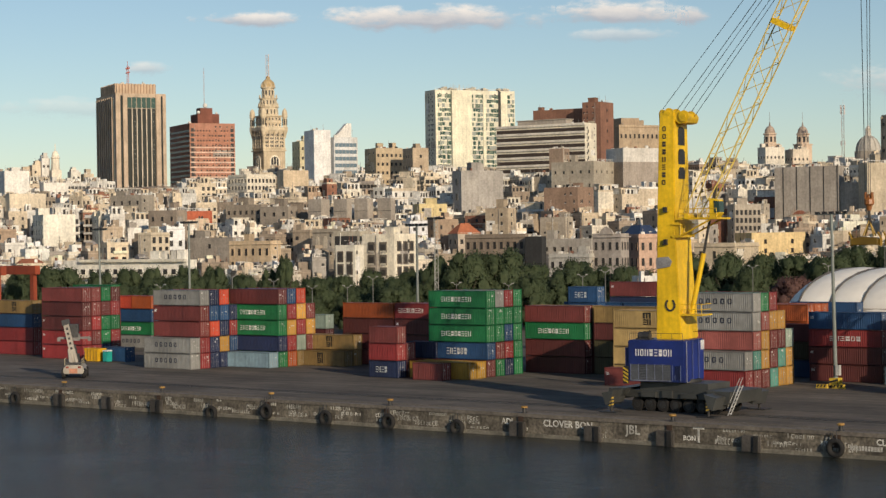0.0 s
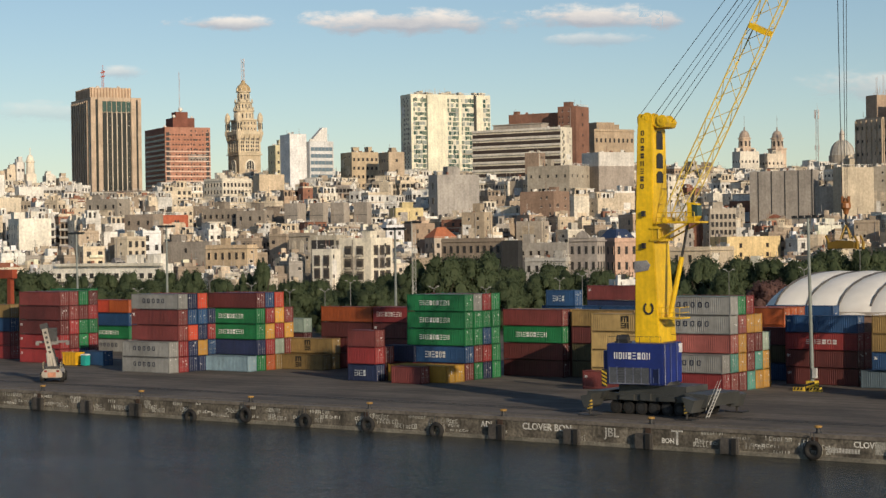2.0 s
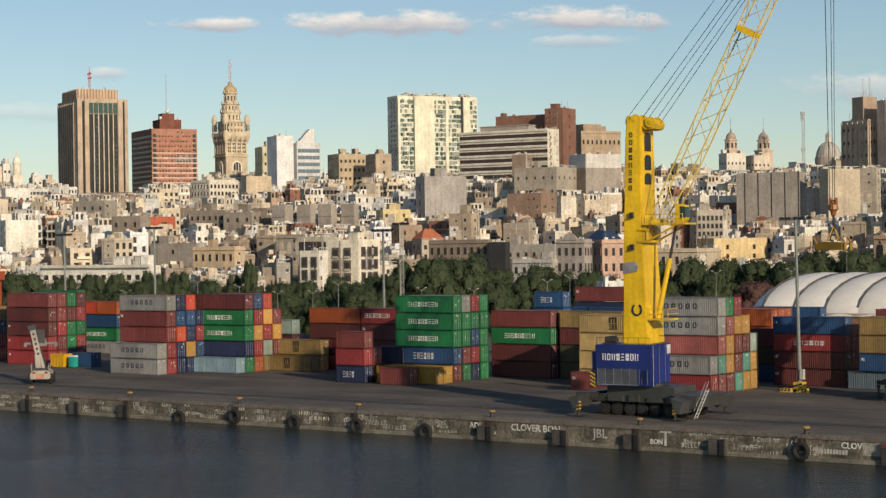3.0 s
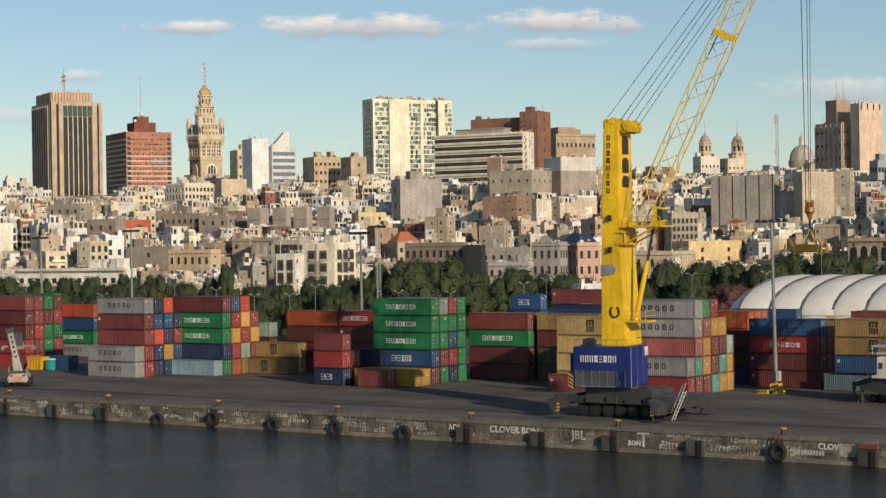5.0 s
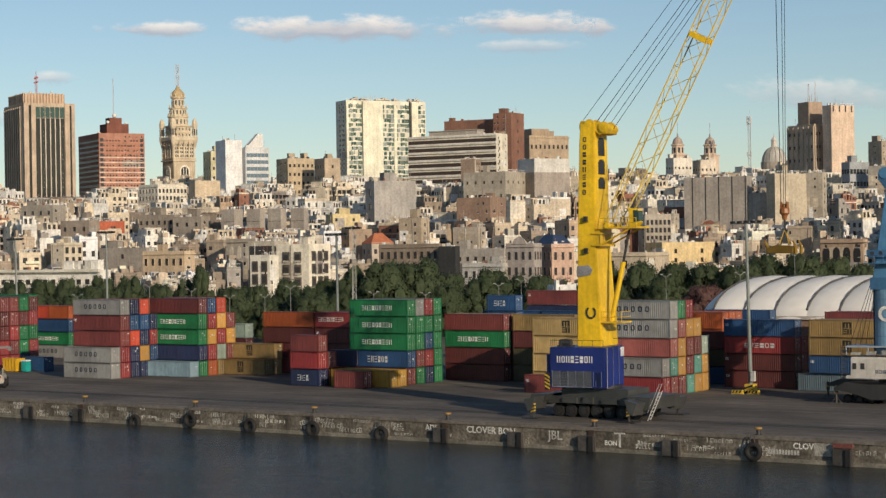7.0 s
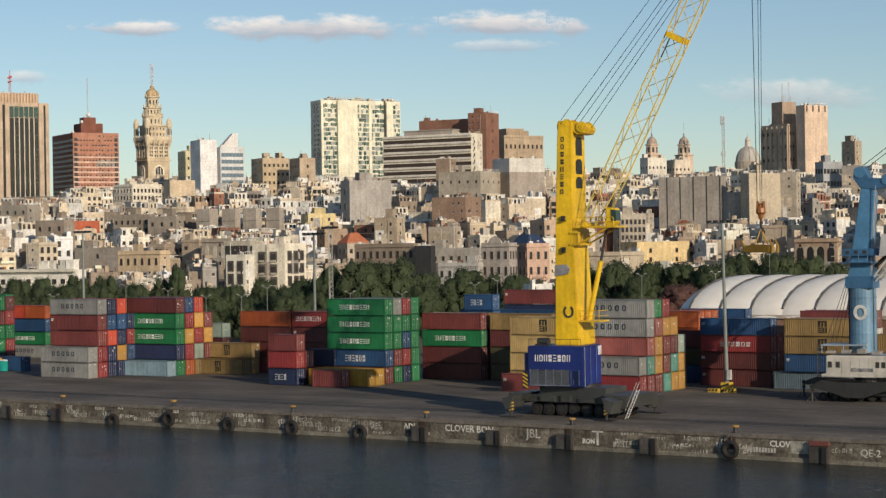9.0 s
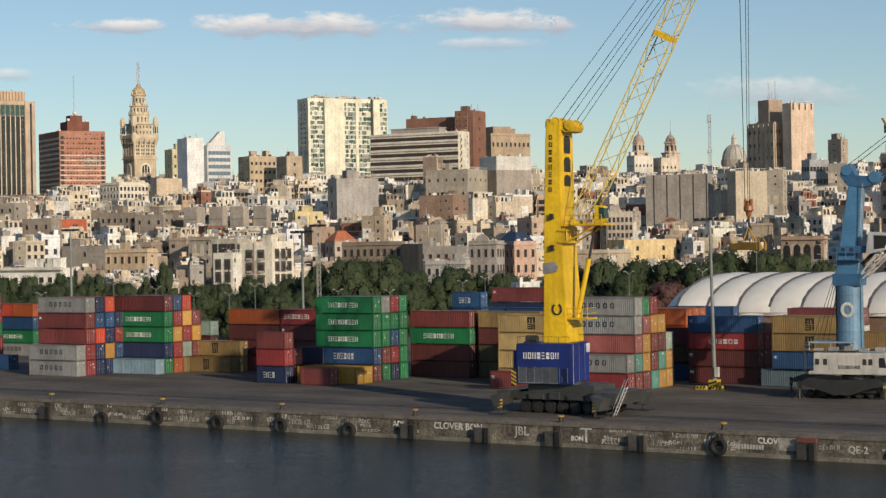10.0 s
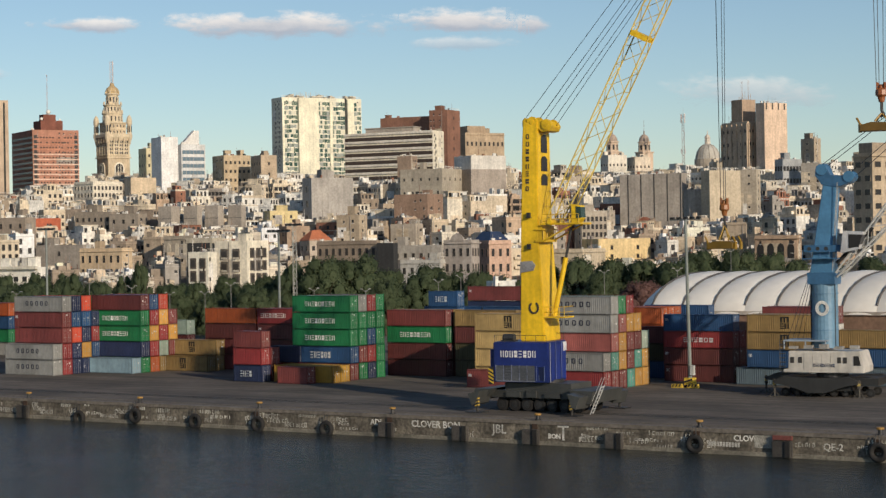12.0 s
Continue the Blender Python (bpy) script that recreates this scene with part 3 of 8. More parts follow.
for i in range(6):
    xa, xb = 8.0 + 3.4 * i, 8.0 + 3.4 * (i + 1)
    for z0, z1, mat in ((4.0, h - 10.3, TOWER_GLASS), (h - 10.0, h - 2.6, GREEN_GLASS)):
        bm = BM()
        box(bm, xa + 0.2, -0.10, z0, xb - 0.2, 0.05, z1)
        part("glass_bay", bm, mat, root)
for i in range(1, 6):
    bm = BM()
    box(bm, 8.0 + 3.4 * i - 0.32, -0.75, 0, 8.0 + 3.4 * i + 0.32, 0.02, h - 10.3)
    part("pier", bm, PLASTER, root, colour=(0.66, 0.56, 0.44))
m = pose(0, s, 0, 0, 0, -90)
for i in range(8):
    xa = 3.0 + 5.4 * i
    for z0, z1, mat in ((4.0, h - 10.3, TOWER_GLASS), (h - 10.0, h - 2.6, GREEN_GLASS)):
        bm = BM()
        box(bm, xa + 0.9, -0.10, z0, xa + 4.5, 0.05, z1)
        part("glass_bay", bm, mat, root).matrix_basis = m
    bm = BM()
    box(bm, xa - 0.9, -0.8, 0, xa + 0.9, 0.02, h - 2.0)
    part("pier", bm, PLASTER, root, colour=BEIGE).matrix_basis = m
bm = BM()
box(bm, 1.6, 3, h - 0.7, 29.5, 42, h + 6.6)
pent = part("penthouse", bm, PLASTER, root, colour=(0.40, 0.28, 0.19))
for i in range(13):
    for q in ((1.8 + i * 2.15, 2.3, 2.9 + i * 2.15, 3.0), (0.9, 4 + i * 2.95, 1.6, 5.3 + i * 2.95)):
        bm = BM()
        box(bm, q[0], q[1], h, q[2], q[3], h + 7.0)
        part("rib", bm, PLASTER, pent, colour=(0.58, 0.43, 0.30))
bm = BM()
rng = random.Random(5)
for i in range(16):
    x, y, z = rng.uniform(2, 29), rng.uniform(4, 34), rng.uniform(0.5, 2.0)
    box(bm, x, y, h + 6.6, x + rng.uniform(0.5, 1.6), y + 1.5, h + 6.6 + z)
tagged(part("roof_plant", bm, PLASTER, root, colour=(0.68, 0.64, 0.57)), kind="stuff")


def lattice_mast(bm, x, y, z0, z1, r, bars_n):
    cs = [(x + r * math.cos(a), y + r * math.sin(a)) for a in (0.4, 2.5, 4.6)]
    t = max(0.05, r * 0.12)
    for c in cs:
        rod(bm, (*c, z0), (*c, z1), t, 4)
    for i in range(bars_n):
        za, zb = z0 + (z1 - z0) * i / bars_n, z0 + (z1 - z0) * (i + 1) / bars_n
        for j in range(3):
            rod(bm, (*cs[j], za), (*cs[(j + 1) % 3], zb), t * 0.7, 3)


bm = BM()
lattice_mast(bm, 13, 14, h + 6.6, h + 20, 0.8, 8)
rod(bm, (13, 14, h + 18), (13, 14, h + 23.5), 0.16, 5)
for z in (15, 18):
    rod(bm, (11.6, 14, h + z), (14.4, 14, h + z + 0.8), 0.5, 6)
part("aerial", bm, PAINT, root, "red and white lattice aerial", (0.5, 0.12, 0.09))
root, w, s, h = H(-239, 1245, 14, 93, 60, (0.25, 0.21, 0.17), 56, yaw=96, huts=0, label="long grey-brown podium with a gallery of openings")
for i in range(30):
    bm = BM()
    box(bm, 0.6 + i * 3.05, -0.05, h - 3.6, 2.6 + i * 3.05, 0.05, h - 1.4)
    part("gallery_opening", bm, DARK_GLASS, root).matrix_basis = pose(0, s, 0, 0, 0, -90)
# the red-brick office block with a stepped roof
root, w, s, h = H(-232.6, 1330, 33.5, 46.8, 106.7, (0.44, 0.215, 0.145), 65, huts=0, name="brick_office_block", label="red-brick office block with ribbon windows and stepped roof")
bands(root, w, s, h, 11, 3.5, h - 2.5, 0.42, glass=DARK_GLASS, side=True, front=False)
for k in range(11):
    z = h - 6 - 3.5 * k
    bm = BM()
    box(bm, 0, -0.35, z - 1.0, w, 0.02, z - 0.2)
    part("sill_band", bm, PLASTER, root, colour=(0.74, 0.56, 0.44) if k > 2 else (0.52, 0.24, 0.15))
    for x0 in (0.8, 30.2):
        bm = BM()
        box(bm, x0, -0.12, z + 0.0, x0 + 2.4, 0.03, z + 2.4)
        part("corner_window", bm, DARK_GLASS, root)
    for i in range(1, 13):
        if (i * 7 + k) % 9 not in (0, 4):
            o = part("window", window_mesh(1.1, 1.0), None, root, colour=(0.44, 0.175, 0.10))
            o.matrix_basis = pose(1.5 + i * 2.2, 0, z + 0.2)
bm = BM()
box(bm, 8, 6, h - 0.6, 24, 22, h + 7)
box(bm, 11, 9, h + 7, 20, 18, h + 11.5)
part("penthouse", bm, PLASTER, root, colour=(0.20, 0.075, 0.05))
bm = BM()
for x, y, z, r in ((15, 10, h + 13.2, 1.7), (9, 7, h + 8.2, 1.2), (23, 9, h + 7.8, 0.9), (2, 6, h + 0.6, 1.2), (4, 12, h + 0.8, 1.0)):
    bmesh.ops.create_uvsphere(bm, u_segments=10, v_segments=6, radius=r, matrix=Matrix.Translation((x, y, z)))
part("dish_dome", bm, PLASTER, root, "white dish domes", (0.8, 0.78, 0.72))
bm = BM()
lattice_mast(bm, 15, 12, h + 11, h + 40, 0.35, 12)
part("aerial", bm, PAINT, root, "thin pale lattice aerial", (0.55, 0.42, 0.40))


def ring(x, y, z, r, n=8, turn=0.0):
    return [(x + r * math.cos(turn + 2 * math.pi * i / n), y + r * math.sin(turn + 2 * math.pi * i / n), z) for i in range(n)]


def dome(bm, x, y, z, r, height, n=12, steps=6, bulge=1.0):
    rings = []
    for i in range(steps + 1):
        a = math.pi / 2 * i / steps
        rings.append(ring(x, y, z + height * math.sin(a), max(0.05, r * math.cos(a) ** bulge), n))
    loft(bm, rings)


# the ornate stone tower
keep(-198, 1370, 24, 20, 64, 76)
g = rise(1370) - 3
root = thing("ornate_tower", spot(-185.9, 1370, 0, 71), "ornate stone tower with corner turrets, dome and lattice lantern", "tower")
STN, STN2, FRAME = (0.58, 0.47, 0.32), (0.67, 0.56, 0.39), (0.82, 0.75, 0.60)
A, C = 17.5, 8.75
bm = BM()
box(bm, 0, 0, g, A, A, 103)
box(bm, 1.8, 1.8, 105.4, A - 1.8, A - 1.8, 114)
part("shaft", bm, PLASTER, root, colour=STN)
for z, o, t in ((74, 0.9, 1.2), (88.2, 0.9, 0.9), (90, 0.5, 0.5), (101.4, 0.5, 0.8), (102.2, 1.0, 0.9), (103.1, 1.6, 2.3), (109.2, -1.4, 0.8), (113.4, -0.9, 0.8)):
    bm = BM()
    box(bm, -o, -o, z, A + o, A + o, z + t)
    part("cornice", bm, PLASTER, root, colour=STN2)
for face in (0, 1):
    m = pose(0, 0, 0) if face == 0 else pose(0, A, 0, 0, 0, -90)
    for i in range(5):
        bm = BM()
        x = 0.2 + i * 4.0
        box(bm, x, -0.45, 90.5, x + 1.1, 0.02, 101.4)
        part("pilaster", bm, PLASTER, root, colour=STN2).matrix_basis = m
        bm = BM()
        prism(bm, [(x - 0.1, 99.2), (x + 1.2, 99.2), (x + 1.2, 103), (x - 0.1, 103)], -1.3, -0.02)
        part("bracket", bm, PLASTER, root, colour=STN).matrix_basis = m
    # tall arch over the base with a pale surround
    arch = [(C + r * math.cos(math.pi * q / 8), 81.2 + r * math.sin(math.pi * q / 8)) for r in (3.9,) for q in range(9)]
    bm = BM()
    prism(bm, [(C + 3.9, 75.2)] + arch + [(C - 3.9, 75.2)], -0.5, 0.02)
    o = part("arch_surround", bm, PLASTER, root, colour=FRAME)
    o.matrix_basis = m
    arch = [(C + 3.0 * math.cos(math.pi * q / 8), 81.2 + 3.0 * math.sin(math.pi * q / 8)) for q in range(9)]
    bm = BM()
    prism(bm, [(C + 3.0, 75.2)] + arch + [(C - 3.0, 75.2)], -0.56, -0.48)
    part("arch_window", bm, DARK_GLASS, o)
    for q in (-1.1, 1.1):
        bm = BM()
        box(bm, C + q - 0.2, -0.68, 75.2, C + q + 0.2, -0.55, 83.5)
        part("mullion", bm, PLASTER, o, colour=FRAME)
    wm = window_mesh(1.0, 1.5)
    for z in (91.2, 93.9, 96.6, 99.2):
        for i in range(4):
            for dx in (-0.75, 0.75):
                o = part("window", wm, None, root, colour=FRAME)
                o.matrix_basis = m @ pose(2.75 + i * 4.0 + dx, 0, z)
    wm = window_mesh(0.9, 1.9)
    for z in (106.4, 110.6):
        for i in range(5):
            o = part("window", wm, None, root, colour=FRAME)
            o.matrix_basis = m @ pose(3.3 + i * 2.7, 1.8, z)
    for i in range(11):
        bm = BM()
        box(bm, -1.5 + i * 1.85, -1.6, 105.4, -1.2 + i * 1.85, -1.3, 106.6)
        part("baluster", bm, PLASTER, root, colour=FRAME).matrix_basis = m
for x, y in ((0, 0), (A, 0), (0, A), (A, A)):
    bm = BM()
    loft(bm, [ring(x, y, 97.5, 0.5), ring(x, y, 101.5, 1.6), ring(x, y, 103.2, 2.1), ring(x, y, 105.4, 2.3), ring(x, y, 105.6, 1.7), ring(x, y, 112.4, 1.7), ring(x, y, 112.6, 2.1), ring(x, y, 113.4, 2.1),
              ring(x, y, 115.5, 2.1), ring(x, y, 117.3, 1.75), ring(x, y, 118.6, 1.0), ring(x, y, 119.4, 0.3)])
    t = part("turret", bm, PLASTER, root, colour=STN2)
    for i in range(6):
        a = math.pi / 3 * i
        bm = BM()
        box(bm, -0.45, -0.1, 0, 0.45, 0.1, 4.6, pose(x + 1.66 * math.cos(a), y + 1.66 * math.sin(a), 107, 0, 0, math.degrees(a) + 90))
        part("slit", bm, DARK_GLASS, t)
bm = BM()
loft(bm, [ring(C, C, 114, 7.4, 16), ring(C, C, 120, 7.0, 16), ring(C, C, 120.2, 7.7, 16), ring(C, C, 121, 7.7, 16), ring(C, C, 121.2, 6.5, 16), ring(C, C, 126.2, 6.1, 16), ring(C, C, 126.4, 6.9, 16), ring(C, C, 127.1, 6.9, 16),
          ring(C, C, 127.3, 4.7, 16), ring(C, C, 134.0, 4.4, 16), ring(C, C, 134.3, 5.4, 16), ring(C, C, 135.2, 5.4, 16)])
part("octagon", bm, PLASTER, root, colour=STN2)
for z, r, n, hh in ((115.2, 7.35, 16, 3.4), (122.0, 6.4, 16, 3.2), (128.4, 4.65, 12, 4.2)):
    wm = window_mesh(0.9 if n == 16 else 1.1, hh)
    for i in range(n):
        a = 2 * math.pi * (i + 0.5) / n
        o = part("window", wm, None, root, colour=FRAME)
        o.matrix_basis = pose(C + r * 0.975 * math.cos(a), C + r * 0.975 * math.sin(a), z, 0, 0, math.degrees(a) + 90)
for z, r, n in ((121, 7.4, 8), (127.1, 6.5, 8), (135.2, 5.0, 8)):
    for i in range(n):
        a = 2 * math.pi * i / n
        bm = BM()
        loft(bm, [ring(C + r * math.cos(a), C + r * math.sin(a), z, 0.45, 6), ring(C + r * math.cos(a), C + r * math.sin(a), z + 1.2, 0.5, 6), ring(C + r * math.cos(a), C + r * math.sin(a), z + 2.6, 0.1, 6)])
        part("pinnacle", bm, PLASTER, root, colour=STN2)
bm = BM()
loft(bm, [ring(C, C, 135.2, 4.6, 14), ring(C, C, 137, 4.9, 14), ring(C, C, 138.8, 4.2, 14), ring(C, C, 140.2, 2.7, 14), ring(C, C, 141.2, 1.6, 14), ring(C, C, 142.6, 1.5, 14), ring(C, C, 143.2, 0.4, 14)])
part("dome", bm, PLASTER, root, "weathered ochre dome", (0.50, 0.37, 0.20))
bm = BM()
lattice_mast(bm, C, C, 142.5, 159, 1.35, 9)
part("lantern", bm, PAINT, root, "pale lattice lantern mast", (0.68, 0.56, 0.52))

# white and glass offices
H(-108.4, 1000, 9.5, 14, 81.2, (0.80, 0.79, 0.76), 56, huts=0, label="tall plain white windowless slab building")
root, w, s, h = H(-98, 1001, 13.6, 8, 77.2, (0.62, 0.62, 0.60), 60, huts=0, label="white office with blue-grey ribbon windows and slanted roof screen")
bands(root, w, s, h, 7, 3.6, h - 1.5, 0.55, side=False, glass=glass_surface("blue_ribbon_glass", (0.09, 0.13, 0.16), 0.15))
bm = BM()
prism(bm, [(1, h - 0.5), (11, h - 0.5), (11, h + 7.5), (8.5, h + 7.5)], 2, 6)
part("roof_screen", bm, PLASTER, root, colour=(0.74, 0.72, 0.67))
H(-125.4, 1080, 7, 12, 79.6, (0.66, 0.58, 0.36), 60, floors=6, nf=2, ns=3, label="pale yellow plastered apartment block")
H(-75.7, 1000, 15.4, 15, 71.1, (0.52, 0.41, 0.27), 56, floors=6, nf=6, ns=0, huts=2, label="tan apartment block with small windows")
H(-55.1, 980, 9, 12.7, 69.9, (0.47, 0.37, 0.26), 58, floors=5, nf=1, ns=4, label="tan and grey apartment block")
# the tall white apartment slab
root, w, s, h = H(-52.9, 1190, 56.4, 15, 116.2, (0.80, 0.76, 0.60), 66, huts=0, name="apartment_tower", label="tall white apartment slab with glazed balconies")
PATCH = [SKY_GLASS, GREEN_GLASS, glass_surface("grey_green_pane", (0.09, 0.12, 0.09), 0.2), glass_surface("drawn_blind", (0.42, 0.40, 0.32), 0.5)]
rng = random.Random(91)
for x0, x1 in ((1.5, 11), (25, 44.5), (50, 56)):
    n = max(1, round((x1 - x0) / 3.3))
    for k in range(17):
        for i in range(n):
            xa, xb = x0 + (x1 - x0) * i / n, x0 + (x1 - x0) * (i + 1) / n
            bm = BM()
            c = (xa + xb) / 2 + rng.uniform(-0.6, 0.6)
            for a, b in ((xa + 0.1, c - 0.06), (c + 0.06, xb - 0.1)):
                lo = h - 5.0 - k * 2.95 + rng.choice((0, 0, 0.5))
                box(bm, a, -0.10, lo, b, 0.04, h - 2.6 - k * 2.95)
            o = part("glazed_balcony", bm, PATCH[rng.randrange(4)], root)
            o.data.materials.append(PATCH[rng.choice((0, 1, 1, 2, 3))])
            for p in o.data.polygons[6:]:
                p.material_index = 1
for x0, x1, dd in ((11, 25, 1.6), (33.5, 35.5, 0.5), (45.5, 50, 2.0), (0, 1.5, 0.5)):
    bm = BM()
    box(bm, x0, -dd, 0, x1, 0.05, h - (0.5 if dd > 1 else 2.0))
    part("pier", bm, PLASTER, root, colour=(0.84, 0.79, 0.60))
bm = BM()
box(bm, 44.4, -0.2, 0, 45.5, 0.06, h)
part("dark_slot", bm, DARK_GLASS, root)
for k in range(15):
    for i in range(2):
        o = part("window", window_mesh(1.2, 1.4), None, root, colour=(0.6, 0.55, 0.45))
        o.matrix_basis = pose(0, 4 + i * 5, h - 5 - k * 2.95, 0, 0, -90)
bm = BM()
rng = random.Random(8)
for i in range(20):
    x = rng.uniform(2, 52)
    box(bm, x, 2, h - 0.6, x + rng.uniform(1, 3.5), 6, h + rng.uniform(0.8, 2.2))
for i in range(26):
    x = rng.uniform(10, 34)
    rod(bm, (x, 4, h), (x, 4, h + rng.uniform(2, 4.5)), 0.09, 4)
part("roof_plant", bm, PLASTER, root, colour=(0.62, 0.55, 0.42))
# banded office and the brown block behind it
root, w, s, h = H(32.8, 950, 12, 51.4, 79.7, (0.74, 0.68, 0.54), 56, yaw=96, huts=0, name="banded_office", label="long office with dark ribbon windows and white sills")
bands(root, w, s, h, 7, 4.0, h - 0.9, 0.66, front=False, inset=0.3, glass=glass_surface("brown_ribbon_glass", (0.035, 0.025, 0.020), 0.5), mull=(0.10, 0.085, 0.07))
for k in range(8):
    bm = BM()
    box(bm, 0, -0.7, h - 1.2 - 4.0 * k, s, 0.02, h - 0.1 - 4.0 * k)
    part("sill_band", bm, PLASTER, root, colour=(0.70, 0.65, 0.56)).matrix_basis = pose(0, s, 0, 0, 0, -90)
for k in range(6):
    o = part("window", window_mesh(1.4, 1.5), None, root, colour=(0.7, 0.65, 0.52))
    o.matrix_basis = pose(3, 0, h - 5 - 3.3 * k)
bm = BM()
box(bm, 2, 12, h, 9, 40, h + 2.2)
box(bm, 1.5, 11.5, h + 2.2, 9.5, 40.5, h + 2.6)
part("roof_pavilion", bm, PLASTER, root, colour=(0.42, 0.37, 0.31))
H(21.0, 930, 7, 7.5, 66, (0.34, 0.25, 0.18), 56, yaw=96, floors=2, ns=2, huts=0, label="brown rendered stair tower")
root, w, s, h = H(45, 1060, 6, 43, 94.6, (0.26, 0.13, 0.085), 86, yaw=96, huts=2, floors=2, ns=9, ww=1.8, wh=1.0, label="brown brick block with roof huts")
H(44.6, 1050, 15.6, 11.3, 97, (0.24, 0.12, 0.08), 66, yaw=96, huts=1, floors=9, nf=1, ns=0, label="brown brick tower block")
root, w, s, h = H(57.2, 1100, 26.8, 20, 87.0, (0.44, 0.34, 0.23), 66, floors=4, nf=9, ns=0, ww=1.2, wh=2.4, cornice=0.5, huts=3, label="stone-coloured block with tall windows and cornice")
bm = BM()
box(bm, 4, 4, h - 0.6, 16, 14, h + 4.2)
part("attic", bm, PLASTER, root, colour=(0.40, 0.30, 0.20))
# plain party walls
root, w, s, h = H(46.2, 850, 18.6, 14.8, 62.1, (0.62, 0.59, 0.53), 45, huts=0, label="large windowless two-toned rendered block, white above brown")
for m, length in ((pose(0, 0, 0), w), (pose(0, s, 0, 0, 0, -90), s)):
    bm = BM()
    box(bm, 0.05, -0.05, 2, length - 0.05, 0.02, h - 6.2)
    part("brown_panel", bm, PLASTER, root, colour=(0.36, 0.31, 0.26)).matrix_basis = m
H(32.7, 840, 20, 21.3, 56.1, (0.42, 0.37, 0.29), 44, yaw=96, floors=4, ns=5, nf=4, ww=0.9, wh=1.3, label="grey rendered block with few small windows")
root, w, s, h = H(126.6, 760, 6, 27.2, 49.6, (0.40, 0.355, 0.30), 28, yaw=96, huts=0, name="warehouse", label="huge windowless grey warehouse wall with dark seams")
for i in range(5):
    bm = BM()
    box(bm, 3.5 + i * 5.7, -0.12, 4, 3.85 + i * 5.7, 0.04, h)
    part("seam", bm, STEEL, root).matrix_basis = pose(0, s, 0, 0, 0, -90)
H(133.7, 757, 5.3, 11.3, 42.8, (0.42, 0.37, 0.31), 30, yaw=96, huts=0, label="lower windowless grey warehouse wing")
H(135.0, 745, 15.7, 5.4, 49.9, (0.52, 0.44, 0.32), 30, huts=1, name="warehouse", label="plain tan windowless block with worn parapet")
H(156.9, 760, 5.1, 7.9, 50.6, (0.46, 0.40, 0.31), 32, yaw=96, huts=0, label="plain tan rendered block")
root, w, s, h = H(202.5, 1000, 10.5, 22, 85, (0.56, 0.45, 0.33), 64, floors=6, nf=4, ns=6, ww=1.5, wh=1.7, huts=2, label="tan office tower with deep window grid")
for i in range(6):
    bm = BM()
    box(bm, 0.1 + i * 1.94, -0.7, 0, 0.7 + i * 1.94, 0.02, h - 1)
    part("fin", bm, PLASTER, root, colour=(0.55, 0.43, 0.31))
    bm = BM()
    box(bm, 0.1 + i * 4.24, -0.7, 0, 0.8 + i * 4.24, 0.02, h - 1)
    part("fin", bm, PLASTER, root, colour=(0.50, 0.40, 0.29)).matrix_basis = pose(0, s, 0, 0, 0, -90)
bm = BM()
box(bm, 0.6, 5, h - 0.5, 9.8, 14, h + 12)
for i in range(7):
    rod(bm, (1.2 + i * 1.3, 8, h + 12), (1.2 + i * 1.3, 8, h + 13.5 + (i * 5 % 4)), 0.14, 4)
part("penthouse", bm, PLASTER, root, colour=(0.42, 0.31, 0.22))
bm = BM()
lattice_mast(bm, 4, 9, h + 12, h + 22, 0.45, 5)
lattice_mast(bm, 8.5, 9, h + 11.9, h + 23, 0.4, 6)
part("aerial", bm, PAINT, root, "pale lattice aerials", (0.6, 0.5, 0.46))
root, w, s, h = H(209.5, 990, 15.5, 7, 94.1, (0.70, 0.53, 0.39), 64, huts=0, label="tall windowless pinkish service tower")
for i in range(4):
    bm = BM()
    box(bm, 1 + i * 4.1, -0.06, h - 3.5, 1.9 + i * 4.1, 0.04, h - 0.2)
    part("slit", bm, DARK_GLASS, root)
H(226.1, 950, 4.5, 9.9, 72.8, (0.44, 0.36, 0.26), 60, huts=1, label="narrow tan stair block")
H(198.9, 900, 12, 6, 60.4, (0.35, 0.36, 0.36), 48, floors=4, nf=6, ns=3, ww=1.5, wh=2.2, label="grey office with large glass windows")
H(214.3, 890, 4, 9.1, 58.1, (0.40, 0.36, 0.30), 46, yaw=96, huts=0, label="plain grey-brown party wall block")
root, w, s, h = H(166.6, 620, 24, 9, 50.5, (0.46, 0.37, 0.26), 18, floors=9, nf=5, ns=2, ww=2.6, wh=1.8, cornice=0.6, huts=2, label="large stone-coloured apartment building with wide windows")
bm = BM()
box(bm, 1.5, 1.5, h - 0.6, w - 1.5, 8, h + 3.4)
part("attic", bm, PLASTER, root, colour=(0.36, 0.29, 0.21))
